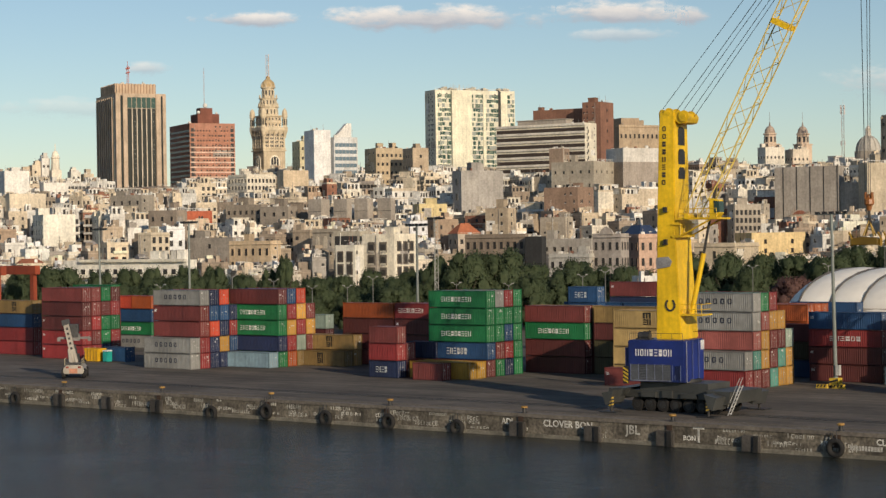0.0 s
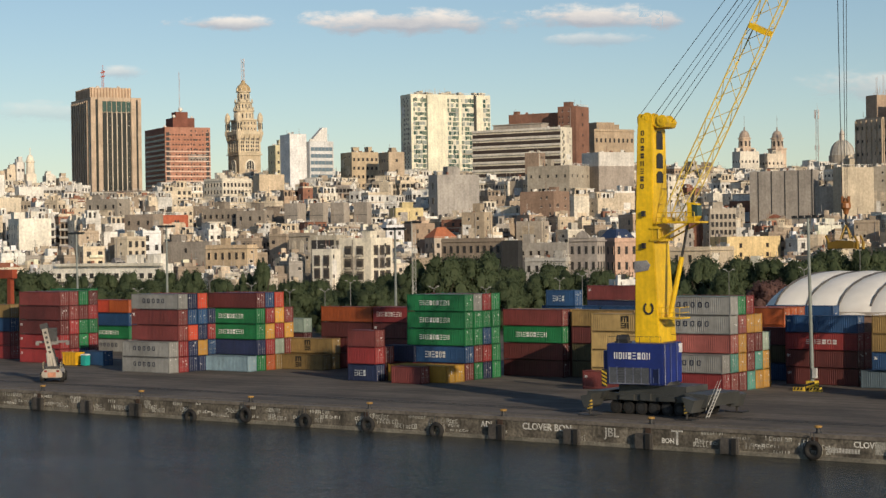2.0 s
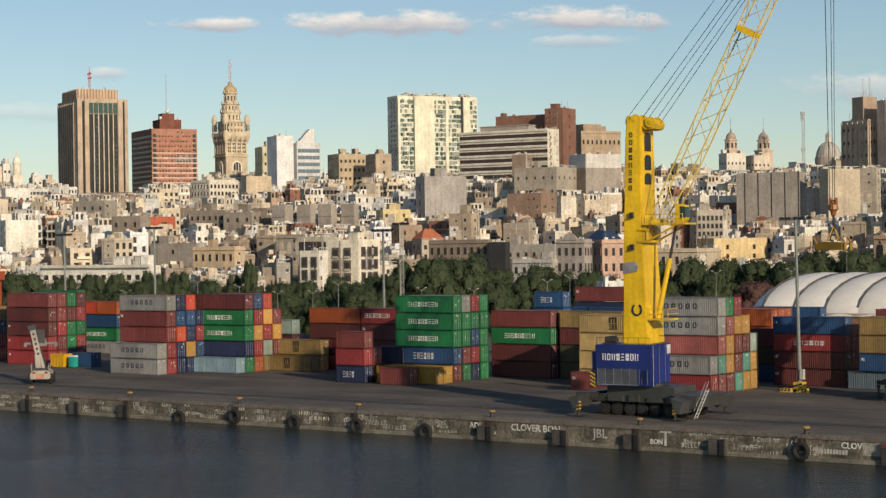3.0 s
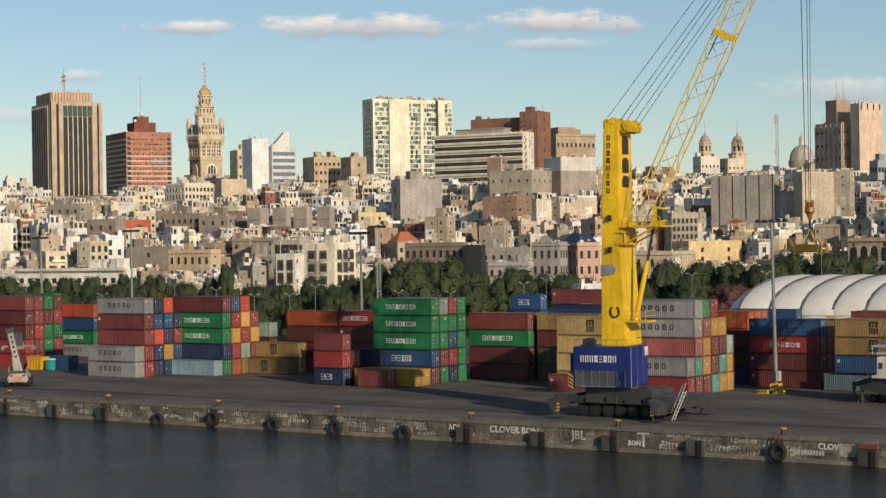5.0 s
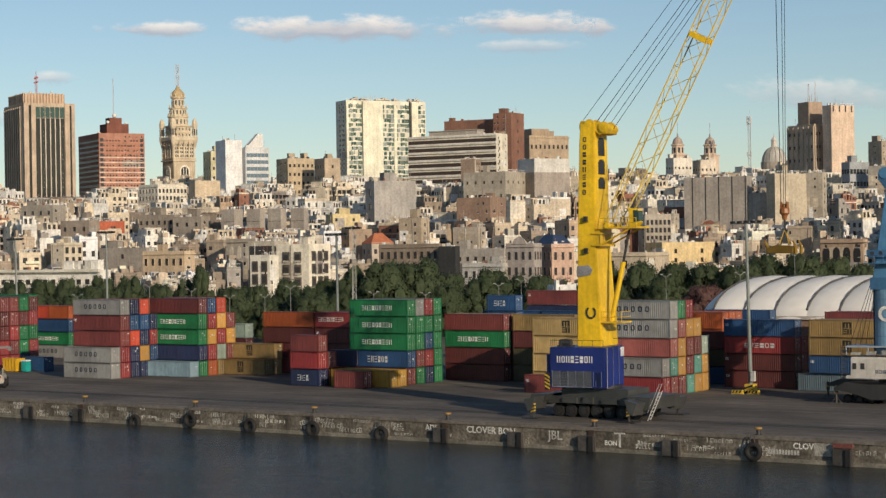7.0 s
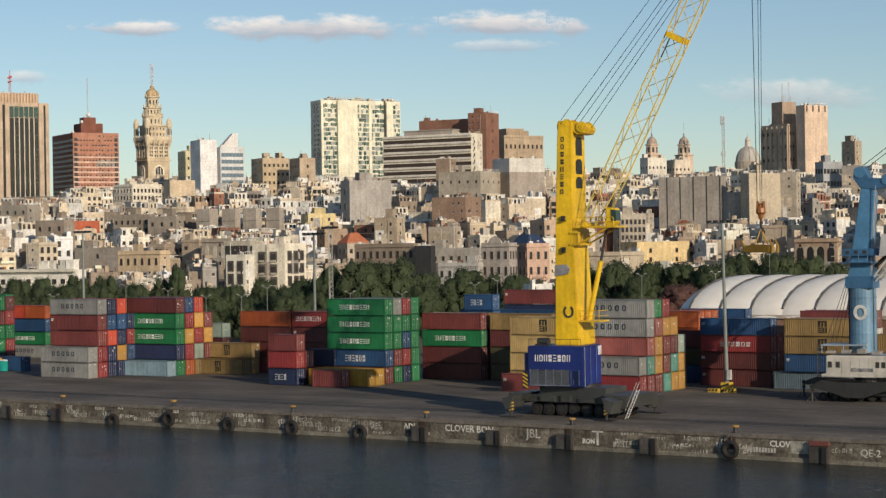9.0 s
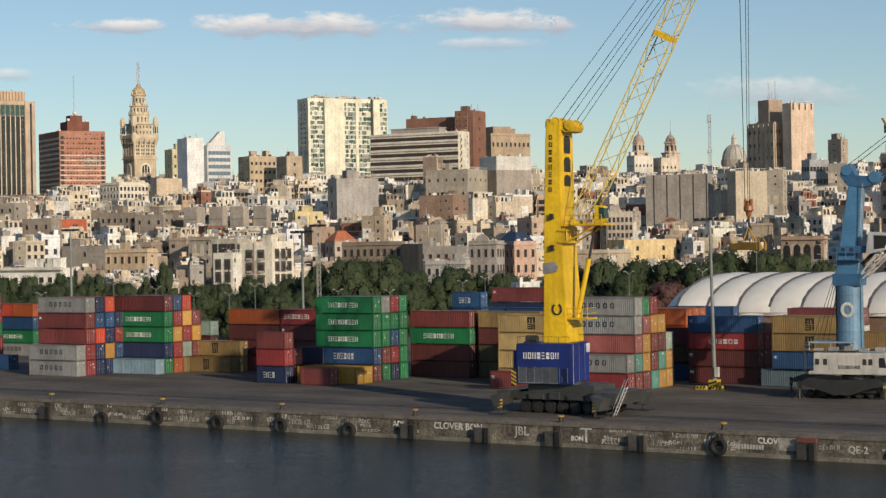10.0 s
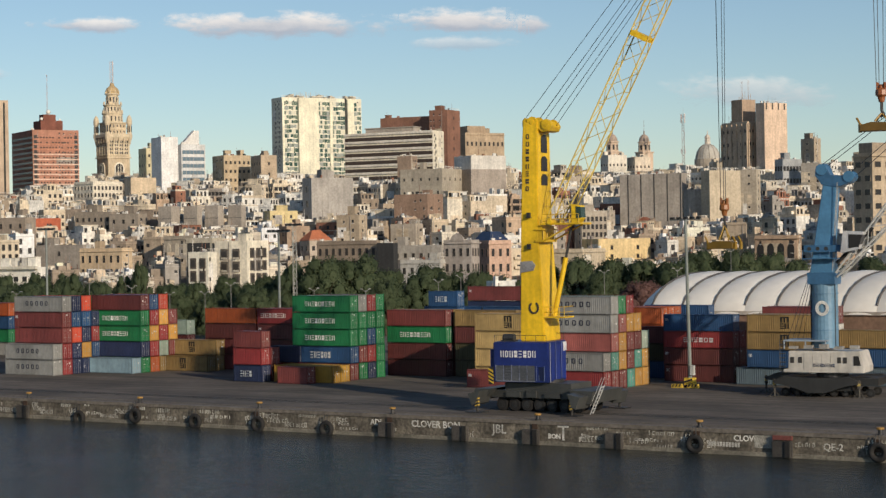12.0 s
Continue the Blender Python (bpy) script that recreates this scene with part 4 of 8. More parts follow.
# the two-faced white office by the trees
FRM = (0.035, 0.033, 0.03)
root, w, s, h = H(-40.1, 612, 12.7, 12.6, 24.7, (0.80, 0.73, 0.58), 6, yaw=96, huts=1, name="corner_office", label="cream corner office with dark framed windows")
for k in range(4):
    for i in range(3):
        bm = BM()
        box(bm, 1.6 + i * 3.6, -0.3, h - 5.6 - k * 4.1, 3.8 + i * 3.6, 0.03, h - 2.4 - k * 4.1)
        o = part("window_bay", bm, PLASTER, root, colour=(0.10, 0.085, 0.07))
        bm = BM()
        box(bm, 2.0 + i * 3.6, -0.36, h - 5.0 - k * 4.1, 3.4 + i * 3.6, -0.28, h - 3.0 - k * 4.1)
        part("pane", bm, DARK_GLASS, o)
    for i in range(2):
        m = pose(0, s, 0, 0, 0, -90)
        bm = BM()
        box(bm, 2.5 + i * 4.6, -0.3, h - 6.0 - k * 4.1, 5.1 + i * 4.6, 0.03, h - 2.6 - k * 4.1)
        o = part("window_bay", bm, PLASTER, root, colour=(0.12, 0.105, 0.085))
        o.matrix_basis = m
        bm = BM()
        box(bm, 2.9 + i * 4.6, -0.36, h - 5.2 - k * 4.1, 4.7 + i * 4.6, -0.28, h - 3.4 - k * 4.1)
        part("pane", bm, DARK_GLASS, o)
        bm = BM()
        box(bm, 2.7 + i * 4.6, -0.5, h - 6.0 - k * 4.1, 4.9 + i * 4.6, -0.30, h - 5.4 - k * 4.1)
        part("planter", bm, PLASTER, o, colour=(0.5, 0.46, 0.38))
root, w, s, h = H(-51.9, 620, 6, 10.5, 25.8, (0.50, 0.45, 0.35), 6, yaw=96, huts=0, label="grey portal block, its recess shade a flat dark sheet")
# flat dark sheet on the wall face paints the shade of the portal recess
bm = BM()
box(bm, 0.6, -0.1, 3, s - 0.9, 0.04, h - 1.6)
part("dark_recess", bm, DARK_GLASS, root).matrix_basis = pose(0, s, 0, 0, 0, -90)
root, w, s, h = H(-52.2, 606, 5, 7.7, 21.3, (0.78, 0.73, 0.60), 6, yaw=96, huts=0, label="low cream office wing with dark framed windows")
for k in range(3):
    for i in range(2):
        bm = BM()
        box(bm, 0.9 + i * 3.6, -0.25, h - 5.4 - k * 4.1, 3.1 + i * 3.6, 0.03, h - 2.0 - k * 4.1)
        o = part("window_bay", bm, PLASTER, root, colour=(0.10, 0.085, 0.07))
        o.matrix_basis = pose(0, s, 0, 0, 0, -90)
        bm = BM()
        box(bm, 1.3 + i * 3.6, -0.31, h - 4.8 - k * 4.1, 2.7 + i * 3.6, -0.24, h - 2.6 - k * 4.1)
        part("pane", bm, DARK_GLASS, o)
for u, w in ((-78.3, 5.7), (-68.2, 3.5), (-59.9, 3.9), (-50.7, 3.2)):
    root, w, s, h = H(u, 750, w, 6.4, 39.2, (0.38, 0.335, 0.28), 29, yaw=96, huts=0, label="narrow windowless grey-brown party-wall slab", floors=0)
    for z in (h - 5, h - 9, h - 13):
        bm = BM()
        box(bm, 0, -0.06, z, s, 0.02, z + 0.15)
        part("joint_line", bm, STEEL, root).matrix_basis = pose(0, s, 0, 0, 0, -90)
root, w, s, h = H(-23.7, 780, 19.3, 8.5, 50.7, (0.40, 0.37, 0.33), 34, huts=2, floors=4, ns=1, ww=2.0, wh=2.6, label="grey windowless party wall building with one window column")
root, w, s, h = H(22.7, 740, 13.1, 15, 42.2, (0.30, 0.20, 0.14), 31, yaw=96, huts=1, label="raw brown brick party wall block")
H(17.2, 715, 6, 10.9, 30.4, (0.44, 0.38, 0.30), 22, yaw=96, label="plain tan rendered block")
H(-39, 742, 12, 5, 36.6, (0.64, 0.52, 0.27), 31, huts=1, label="yellowish sunlit rendered party wall block")
root, w, s, h = H(-22, 683, 9, 8, 25.0, (0.50, 0.42, 0.33), 18, huts=0, floors=2, nf=3, ns=2, first=3.4, label="plastered house with orange tiled hip roof")
bm = BM()
loft(bm, [[(-0.3, -0.3, h - 0.4), (w + 0.3, -0.3, h - 0.4), (w + 0.3, s + 0.3, h - 0.4), (-0.3, s + 0.3, h - 0.4)], [(3, 3.6, h + 3.4), (w - 3, 3.6, h + 3.4), (w - 3, 4.4, h + 3.4), (3, 4.4, h + 3.4)]])
part("tiled_roof", bm, PLASTER, root, "orange tiled roof", (0.45, 0.15, 0.07))
H(28.8, 446, 5.6, 4, 13.6, (0.72, 0.70, 0.64), 3, huts=0, name="site_office", label="white flat-roofed site building behind the stacks")
# dark netted house, roofless row and grey house by the park
# netted front: the shade it stands in is also put into its near-black colour
H(7.6, 640, 3, 6.4, 23.2, (0.035, 0.036, 0.036), 9, yaw=96, huts=0, label="dark windowless netted building front, its shade put into the colour")
root, w, s, h = H(2.0, 648, 5, 24, 24.2, (0.27, 0.215, 0.16), 12, yaw=96, huts=0, floors=2, ns=9, ww=1.2, wh=2.4, first=4.6, cornice=0.4, label="weathered brown old row with rusty balconies")
for k in range(2):
    bm = BM()
    box(bm, 0.3, -0.9, h - 7.2 - 4.6 * k, s - 0.3, 0.0, h - 7.0 - 4.6 * k)
    for i in range(24):
        box(bm, 0.4 + i, -0.88, h - 7.0 - 4.6 * k, 0.46 + i, -0.82, h - 6.0 - 4.6 * k)
    part("balcony", bm, STEEL, root).matrix_basis = pose(0, s, 0, 0, 0, -90)
H(23.2, 634, 5, 15.4, 17.3, (0.50, 0.48, 0.43), 5, yaw=96, huts=1, floors=3, ns=5, ww=1.2, wh=2.2, first=4.4, cornice=0.4, label="low grey old town house with tall windows")
# old fronts by the park
for u, d, w, s, top, yaw, c, lb in ((40.1, 640, 8.9, 11.7, 23.5, 64, (0.56, 0.38, 0.28), "pink old mansion with arched windows and blue slate roof"), (33.6, 632, 6, 10.5, 23.8, 96, (0.36, 0.32, 0.28), "grey ornate old town house")):
    root, w, s, h = H(u, d, w, s, top, c, 8, yaw=yaw, huts=0, floors=3, nf=3, ns=4, ww=1.1, wh=2.6, first=5.2, cornice=0.5, label=lb, name="old_mansion")
    if yaw == 64:
        bm = BM()
        loft(bm, [[(0.3, 0.3, h - 0.5), (w - 0.3, 0.3, h - 0.5), (w - 0.3, s - 0.3, h - 0.5), (0.3, s - 0.3, h - 0.5)], [(2.6, 3, h + 3), (w - 2.6, 3, h + 3), (w - 2.6, s - 3, h + 3), (2.6, s - 3, h + 3)]])
        part("mansard_roof", bm, ENAMEL, root, "blue slate roof", (0.035, 0.055, 0.11))
    else:
        bm = BM()
        prism(bm, [(2.5, h - 0.3), (8, h - 0.3), (7.0, h + 1.4), (5.2, h + 2.4), (3.4, h + 1.4)], -0.3, 0.3)
        part("pediment", bm, PLASTER, root, colour=c).matrix_basis = pose(0, s, 0, 0, 0, -90)
H(26.3, 700, 6, 20.4, 22.2, (0.40, 0.37, 0.32), 10, yaw=96, floors=3, ns=6, first=4.5, label="grey town house row with framed windows")
H(-181.7, 720, 12.5, 17, 34.3, (0.82, 0.78, 0.66), 22, floors=4, ns=4, nf=0, first=3.4, wh=1.9, huts=2, label="white building with blank sunlit party wall")
root, w, s, h = H(-132.1, 745, 11.7, 6, 35.2, (0.42, 0.11, 0.055), 28, huts=0, label="red-fronted house with tall cream panels")
for i in range(4):
    bm = BM()
    box(bm, 0.8 + i * 2.7, -0.15, h - 8, 2.4 + i * 2.7, 0.03, h - 3.4)
    part("panel", bm, PLASTER, root, colour=(0.60, 0.46, 0.33))
root, w, s, h = H(-105.3, 600, 5, 53, 17.4, (0.82, 0.78, 0.68), 6, yaw=96, huts=5, floors=2, ns=15, nf=1, ww=1.9, wh=1.7, first=4.4, label="long white low building with terraces")
bm = BM()
box(bm, 0, -2.2, h - 5.6, s, 0.0, h - 4.6)
box(bm, 8, -1.2, h - 0.6, s, 0.0, h + 0.3)
part("terrace", bm, PLASTER, root, colour=(0.74, 0.69, 0.56)).matrix_basis = pose(0, s, 0, 0, 0, -90)
H(-85.9, 655, 6, 18.2, 23.1, (0.60, 0.46, 0.30), 14, yaw=96, floors=2, ns=6, ww=1.2, wh=2.4, first=4.6, cornice=0.4, label="cream old row of houses with tall windows")
root, w, s, h = H(-55, 665, 5, 21.5, 27, (0.38, 0.33, 0.26), 20, yaw=96, huts=0, cornice=0.5, label="grey-brown old hall with arched windows")
for i in range(6):
    bm = BM()
    x = 1.5 + i * 3.4
    prism(bm, [(x, h - 7), (x + 1.6, h - 7), (x + 1.6, h - 3.6), (x + 1.3, h - 2.9), (x + 0.8, h - 2.6), (x + 0.3, h - 2.9), (x, h - 3.6)], -0.15, 0.02)
    part("arch_window", bm, DARK_GLASS if i > 3 else PLASTER, root, colour=(0.55, 0.48, 0.37)).matrix_basis = pose(0, s, 0, 0, 0, -90)
H(74.2, 660, 20.7, 15.3, 20, (0.52, 0.44, 0.32), 10, yaw=96, floors=2, nf=0, ns=3, wh=2.6, first=5, cornice=0.5, huts=0, label="beige old house with arched window and cornice")
H(83.6, 690, 23.6, 10.7, 23.4, (0.68, 0.52, 0.27), 14, huts=0, floors=2, nf=2, label="sunlit yellow rendered building")
H(81, 720, 11.8, 5, 34.2, (0.40, 0.35, 0.28), 24, floors=4, nf=6, ww=1.2, wh=1.8, first=3.0, label="tan office with a grid of windows")
root, w, s, h = H(145.6, 640, 5.2, 15.1, 23.6, (0.40, 0.29, 0.20), 12, yaw=96, cornice=0.7, huts=0, label="brown arcaded old customs hall with arches")
for i in range(4):
    bm = BM()
    x = 0.9 + i * 3.6
    prism(bm, [(x, h - 8), (x + 2.4, h - 8), (x + 2.4, h - 4.2), (x + 2.0, h - 3.2), (x + 1.2, h - 2.7), (x + 0.4, h - 3.2), (x, h - 4.2)], -0.12, 0.02)
    part("arch_window", bm, DARK_GLASS, root).matrix_basis = pose(0, s, 0, 0, 0, -90)
for u, d, w, s, top, low, c, fl, ns_ in ((-126.7, 700, 6, 13.7, 34.9, 30, (0.33, 0.27, 0.21), 1, 3), (-104.3, 690, 6, 21.8, 24.5, 16, (0.34, 0.30, 0.25), 1, 1), (-104.9, 770, 7, 18.2, 37.9, 31, (0.32, 0.27, 0.21), 2, 6),
                                         (-92.6, 760, 6, 14.3, 36.8, 29, (0.34, 0.29, 0.23), 1, 3), (-4.1, 690, 6, 9.5, 33.7, 24, (0.46, 0.37, 0.26), 0, 0), (-155.9, 780, 8, 17.1, 42.8, 36, (0.36, 0.32, 0.26), 2, 4)):
    H(u, d, w, s, top, c, low, yaw=96, floors=fl, ns=ns_, first=3.2, label="plain grey-brown town block with few windows")

H(-144.3, 1000, 19, 17, 58.4, (0.72, 0.66, 0.54), 46, yaw=80, floors=4, nf=8, ns=6, ww=1.3, wh=2.0, huts=2, cornice=0.4, label="pale apartment house with rows of arched balconies")
H(-118.5, 950, 13.5, 9, 58.2, (0.60, 0.48, 0.33), 48, huts=0, label="plain windowless tan party wall block")
H(-216.5, 800, 15.5, 8, 44.6, (0.74, 0.64, 0.48), 38, huts=0, label="plain windowless cream party wall block")
H(-247.5, 905, 12, 10, 58.5, (0.80, 0.77, 0.70), 46, huts=1, label="white windowless party wall block with roof hut")
H(-228.5, 905, 12, 8, 52.5, (0.80, 0.76, 0.68), 46, floors=2, nf=4, ns=2, huts=1, label="white town house with roof terrace")
for u, top, w, c in ((-306, 68, 9, (0.58, 0.47, 0.34)), (-298, 71.5, 8, (0.66, 0.56, 0.42)), (-292, 75.5, 5, (0.80, 0.77, 0.70)), (-274, 67, 6, (0.78, 0.74, 0.64)), (-266, 65.5, 6, (0.55, 0.46, 0.34)), (-314, 67, 10, (0.46, 0.38, 0.29))):
    H(u, 1150, w, 9, top, c, 62, floors=4, nf=2, ns=2, huts=2, label="tall narrow apartment house on the hill crest")


def church_tower(u, d, top, base):
    root = thing("church_tower", spot(u, d, 0), "stone church bell tower with small dome", "tower", "church towers")
    bm = BM()
    g, z = rise(d) - 3, base
    box(bm, -4.4, -4.4, g, 4.4, 4.4, z + 4)
    box(bm, -4.9, -4.9, z + 4, 4.9, 4.9, z + 4.8)
    loft(bm, [ring(0, 0, z + 4.8, 4.4), ring(0, 0, z + 11, 4.0), ring(0, 0, z + 11.2, 4.7), ring(0, 0, z + 12, 4.7)])
    part("belfry", bm, PLASTER, root, colour=(0.60, 0.46, 0.34))
    bm = BM()
    dome(bm, 0, 0, z + 12, 3.7, 5.2)
    part("dome", bm, PLASTER, root, "weathered pinkish small dome", (0.42, 0.33, 0.26))
    bm = BM()
    rod(bm, (0, 0, z + 17), (0, 0, z + 19.6), 0.7, 8, 0.4)
    rod(bm, (0, 0, z + 19.6), (0, 0, top + 6), 0.12, 5)
    part("finial", bm, PLASTER, root, colour=(0.3, 0.27, 0.24))
    bm = BM()
    for i in range(8):
        a = math.pi / 8 + math.pi / 4 * i
        box(bm, -0.7, -0.15, 0, 0.7, 0.15, 3.6, pose(3.95 * math.cos(a), 3.95 * math.sin(a), z + 6, 0, 0, math.degrees(a) + 90))
    part("bell_opening", bm, DARK_GLASS, root)


church_tower(172, 1320, 101, 80)
church_tower(194.5, 1320, 100.5, 79.5)
keep(168, 1320, 30, 5, 64, 87)
H(160, 1250, 15, 9, 79.5, (0.72, 0.66, 0.55), 66, floors=3, nf=5, ns=3, huts=2, label="pale apartment house below the church towers")
H(178.5, 1255, 13, 9, 78.0, (0.64, 0.55, 0.43), 66, floors=3, nf=4, ns=3, huts=2, label="cream apartment house below the church towers")
root = thing("church_dome", spot(236.3, 1304, 0), "great pale ribbed church dome with lantern", "church")
bm = BM()
rod(bm, (0, 0, rise(1300) - 3), (0, 0, 78), 9.2, 20)
part("drum", bm, PLASTER, root, colour=(0.40, 0.35, 0.28))
bm = BM()
dome(bm, 0, 0, 78, 8.3, 10.5, 24, 8)
part("shell", bm, PLASTER, root, colour=(0.47, 0.44, 0.38))
for i in range(12):
    bm = BM()
    a = 2 * math.pi * i / 12
    pts = [(8.42 * math.cos(math.pi / 2 * j / 6), 78 + 10.62 * math.sin(math.pi / 2 * j / 6)) for j in range(7)]
    for p, q in zip(pts, pts[1:]):
        rod(bm, (p[0] * math.cos(a), p[0] * math.sin(a), p[1]), (q[0] * math.cos(a), q[0] * math.sin(a), q[1]), 0.22, 4)
    part("rib", bm, PLASTER, root, colour=(0.36, 0.33, 0.28))
bm = BM()
loft(bm, [ring(0, 0, 88, 2.3), ring(0, 0, 89, 2.0), ring(0, 0, 92.2, 1.8), ring(0, 0, 92.6, 2.2), ring(0, 0, 94.5, 1.2), ring(0, 0, 95.5, 0.3), ring(0, 0, 98, 0.1)])
part("lantern", bm, PLASTER, root, colour=(0.58, 0.52, 0.44))
keep(227, 1300, 20, 5, 64, 77)
root = thing("radio_mast", spot(215.6, 1280, rise(1280) - 3), "red and white lattice radio mast with aerials", "mast")
bm = BM()
lattice_mast(bm, 0, 0, 0, 63, 1.1, 30)
part("lattice", bm, PAINT, root, colour=(0.36, 0.22, 0.20))
bm = BM()
for z in (36, 57, 60):
    for a in (0.3, 2.4, 4.5):
        rod(bm, (1.6 * math.cos(a), 1.6 * math.sin(a), z), (1.6 * math.cos(a), 1.6 * math.sin(a), z + 3), 0.35, 6)
        rod(bm, (0, 0, z + 1), (1.6 * math.cos(a), 1.6 * math.sin(a), z + 1), 0.1, 4)
part("aerial", bm, PAINT, root, colour=(0.6, 0.55, 0.52))
bm = BM()
rod(bm, (0, 0, 62.5), (0, 0, 67), 0.1, 4)
part("whip_aerial", bm, PAINT, root, colour=(0.6, 0.55, 0.52))
keep(213, 1280, 4, 4, 64, 80)
root = thing("bell_turret", spot(-283.7, 1150, 0), "white church turret with small cupola", "tower")
bm = BM()
box(bm, -3, -3, rise(1150) - 3, 3, 3, 68)
loft(bm, [ring(0, 0, 68, 2.8), ring(0, 0, 75, 2.4), ring(0, 0, 75.2, 2.9), ring(0, 0, 76, 2.9)])
dome(bm, 0, 0, 76, 2.3, 4)
rod(bm, (0, 0, 80), (0, 0, 84), 0.25, 5)
part("turret", bm, PLASTER, root, colour=(0.78, 0.70, 0.56))
keep(-286, 1150, 4, 4, 64, 68)

# ---- the town: the many smaller houses ----
SOUP_COLOURS = FILL_MATS + [(0.72, 0.70, 0.64), (0.30, 0.14, 0.09), (0.28, 0.25, 0.22), (0.40, 0.34, 0.26)]
SOUP_MATS = [surface("far_plaster", c, 0.9, vary=0.28, grain=2.6, stain=0.24, bump=0, streak=0.16) for c in SOUP_COLOURS] + [ROOFING, DARK_GLASS]


class Soup:
    """Gathers plain boxes of many far houses into one mesh."""

    def __init__(self):
        self.v, self.f, self.m = [], [], []

    def add(self, base, x0, y0, z0, x1, y1, z1, mat):
        n = len(self.v)
        for x, y, z in ((x0, y0, z0), (x1, y0, z0), (x1, y1, z0), (x0, y1, z0), (x0, y0, z1), (x1, y0, z1), (x1, y1, z1), (x0, y1, z1)):
            self.v.append(tuple(base @ Vector((x, y, z))))
        for q in ((4, 5, 6, 7), (0, 1, 5, 4), (1, 2, 6, 5), (2, 3, 7, 6), (3, 0, 4, 7)):
            self.f.append(tuple(n + i for i in q))
            self.m.append(mat)

    def build(self, name):
        me = bpy.data.meshes.new(name)
        me.from_pydata(self.v, [], self.f)
        for mt in SOUP_MATS:
            me.materials.append(mt)
        me.polygons.foreach_set("material_index", self.m)
        return new(name, me)


soup = Soup()
N_ROOF, N_GLASS = len(SOUP_COLOURS), len(SOUP_COLOURS) + 1


PALE = (1, 8, 10, 11, 0, 5)


def far_house(rng, u, d, w, s, h, yaw):
    """A far town house: walls, parapet, windows or balcony slabs, set-back top storey, terrace rails, tanks and rooms."""
    g = rise(d) - 3
    h += 3
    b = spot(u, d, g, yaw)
    c = rng.choice(PALE) if rng.random() < 0.45 else rng.randrange(len(SOUP_COLOURS))
    c2 = rng.choice(PALE) if rng.random() < 0.6 else c
    soup.add(b, 0, 0, 0, w, s, h - 0.6, c)
    soup.add(b, 0.3, 0.3, h - 0.6, w - 0.3, s - 0.3, h - 0.52, N_ROOF if rng.random() < 0.6 else c2)
    rim = c2 if rng.random() < 0.5 else c
    for a in ((0, 0, w, 0.3), (0, s - 0.3, w, s), (0, 0.3, 0.3, s - 0.3), (w - 0.3, 0.3, w, s - 0.3)):
        soup.add(b, a[0], a[1], h - 0.6, a[2], a[3], h + 0.15, rim)
    floors = max(1, int((h - 3) / 3.1))
    style = rng.random()
    ww, wh = rng.uniform(0.8, 1.4), rng.uniform(1.2, 2.1)
    side = b @ pose(0, s, 0, 0, 0, -90)
    for m, length, blank in ((b, w, 0.25), (side, s, 0.45)):
        if rng.random() < blank:
            # bare party wall: a paler patch and a few odd openings
            if length > 4:
                x0, z1 = rng.uniform(0, length * 0.5), h * rng.uniform(0.6, 0.95)
                soup.add(m, x0, -0.03, z1 - rng.uniform(2, 5), x0 + length * rng.uniform(0.25, 0.5), 0.0, z1, rng.choice((c, c2, 4, 6)))
            if rng.random() < 0.4:
                x = rng.uniform(0.5, length - 1.2)
                for k in range(floors):
                    soup.add(m, x, -0.06, h - 2.4 - 3.1 * k, x + 0.7, 0.0, h - 1.4 - 3.1 * k, N_GLASS)
            continue
        n = max(1, int(length / rng.uniform(1.9, 3.0)))
        for k in range(floors):
            z = h - 1.2 - 3.1 * (k + 1) + 0.8
            if z < 0.3:
                break
            if style < 0.3:
                # deep balconies: flat dark strip paints the recess shade between pale slabs, split by fins
                soup.add(m, 0.4, -0.06, z - 0.2, length - 0.4, 0.03, z + 1.9, N_GLASS)
                soup.add(m, 0.0, -0.9, z - 0.9, length, 0.0, z - 0.05, c2)
                for i in range(n + 1):
                    x = (length - 0.3) * i / n
                    soup.add(m, x, -0.5, z - 0.05, x + 0.3, 0.0, z + 1.95, c)
            else:
                for i in range(n):
                    if rng.random() < 0.9:
                        x = length * (i + 0.5) / n
                        soup.add(m, x - ww / 2, -0.06, z, x + ww / 2, 0.05, z + wh, N_GLASS)
                        if style > 0.65:
                            soup.add(m, x - ww / 2 - 0.15, -0.2, z - 0.2, x + ww / 2 + 0.15, 0.0, z - 0.02, c2)
                if style < 0.5:
                    soup.add(m, 0.0, -0.18, z - 0.75, length, 0.0, z - 0.45, c2)
        soup.add(m, -0.2, -0.3, h - 0.95, length, 0.0, h - 0.65, c2)
    if rng.random() < 0.45 and w > 5 and s > 5:
        # set-back top storey with a terrace before it
        x0, x1, y0, hh = rng.uniform(0, w * 0.3), w * rng.uniform(0.7, 1.0), rng.uniform(1.2, 2.5), rng.uniform(2.3, 3.0)
        soup.add(b, x0, y0, h - 0.55, x1, s * 0.9, h + hh, c2)
        soup.add(b, x0 - 0.3, y0 - 0.4, h + hh, x1 + 0.2, s * 0.9, h + hh + 0.2, c)
        for i in range(int((x1 - x0) / 1.9)):
            soup.add(b, x0 + 0.4 + i * 1.9, y0 - 0.05, h, x0 + 1.5 + i * 1.9, y0 + 0.02, h + hh * 0.8, N_GLASS)
    for i in range(rng.randrange(2, 6)):
        q = rng.uniform(0.4, 1.1)
        x, y = rng.uniform(0.3, w - 1.2), rng.uniform(0.3, s * 0.6)
        soup.add(b, x, y, h - 0.52, x + q, y + q, h + rng.uniform(0.3, 1.3), rng.choice((1, 1, 10, N_ROOF, N_GLASS, 11)))
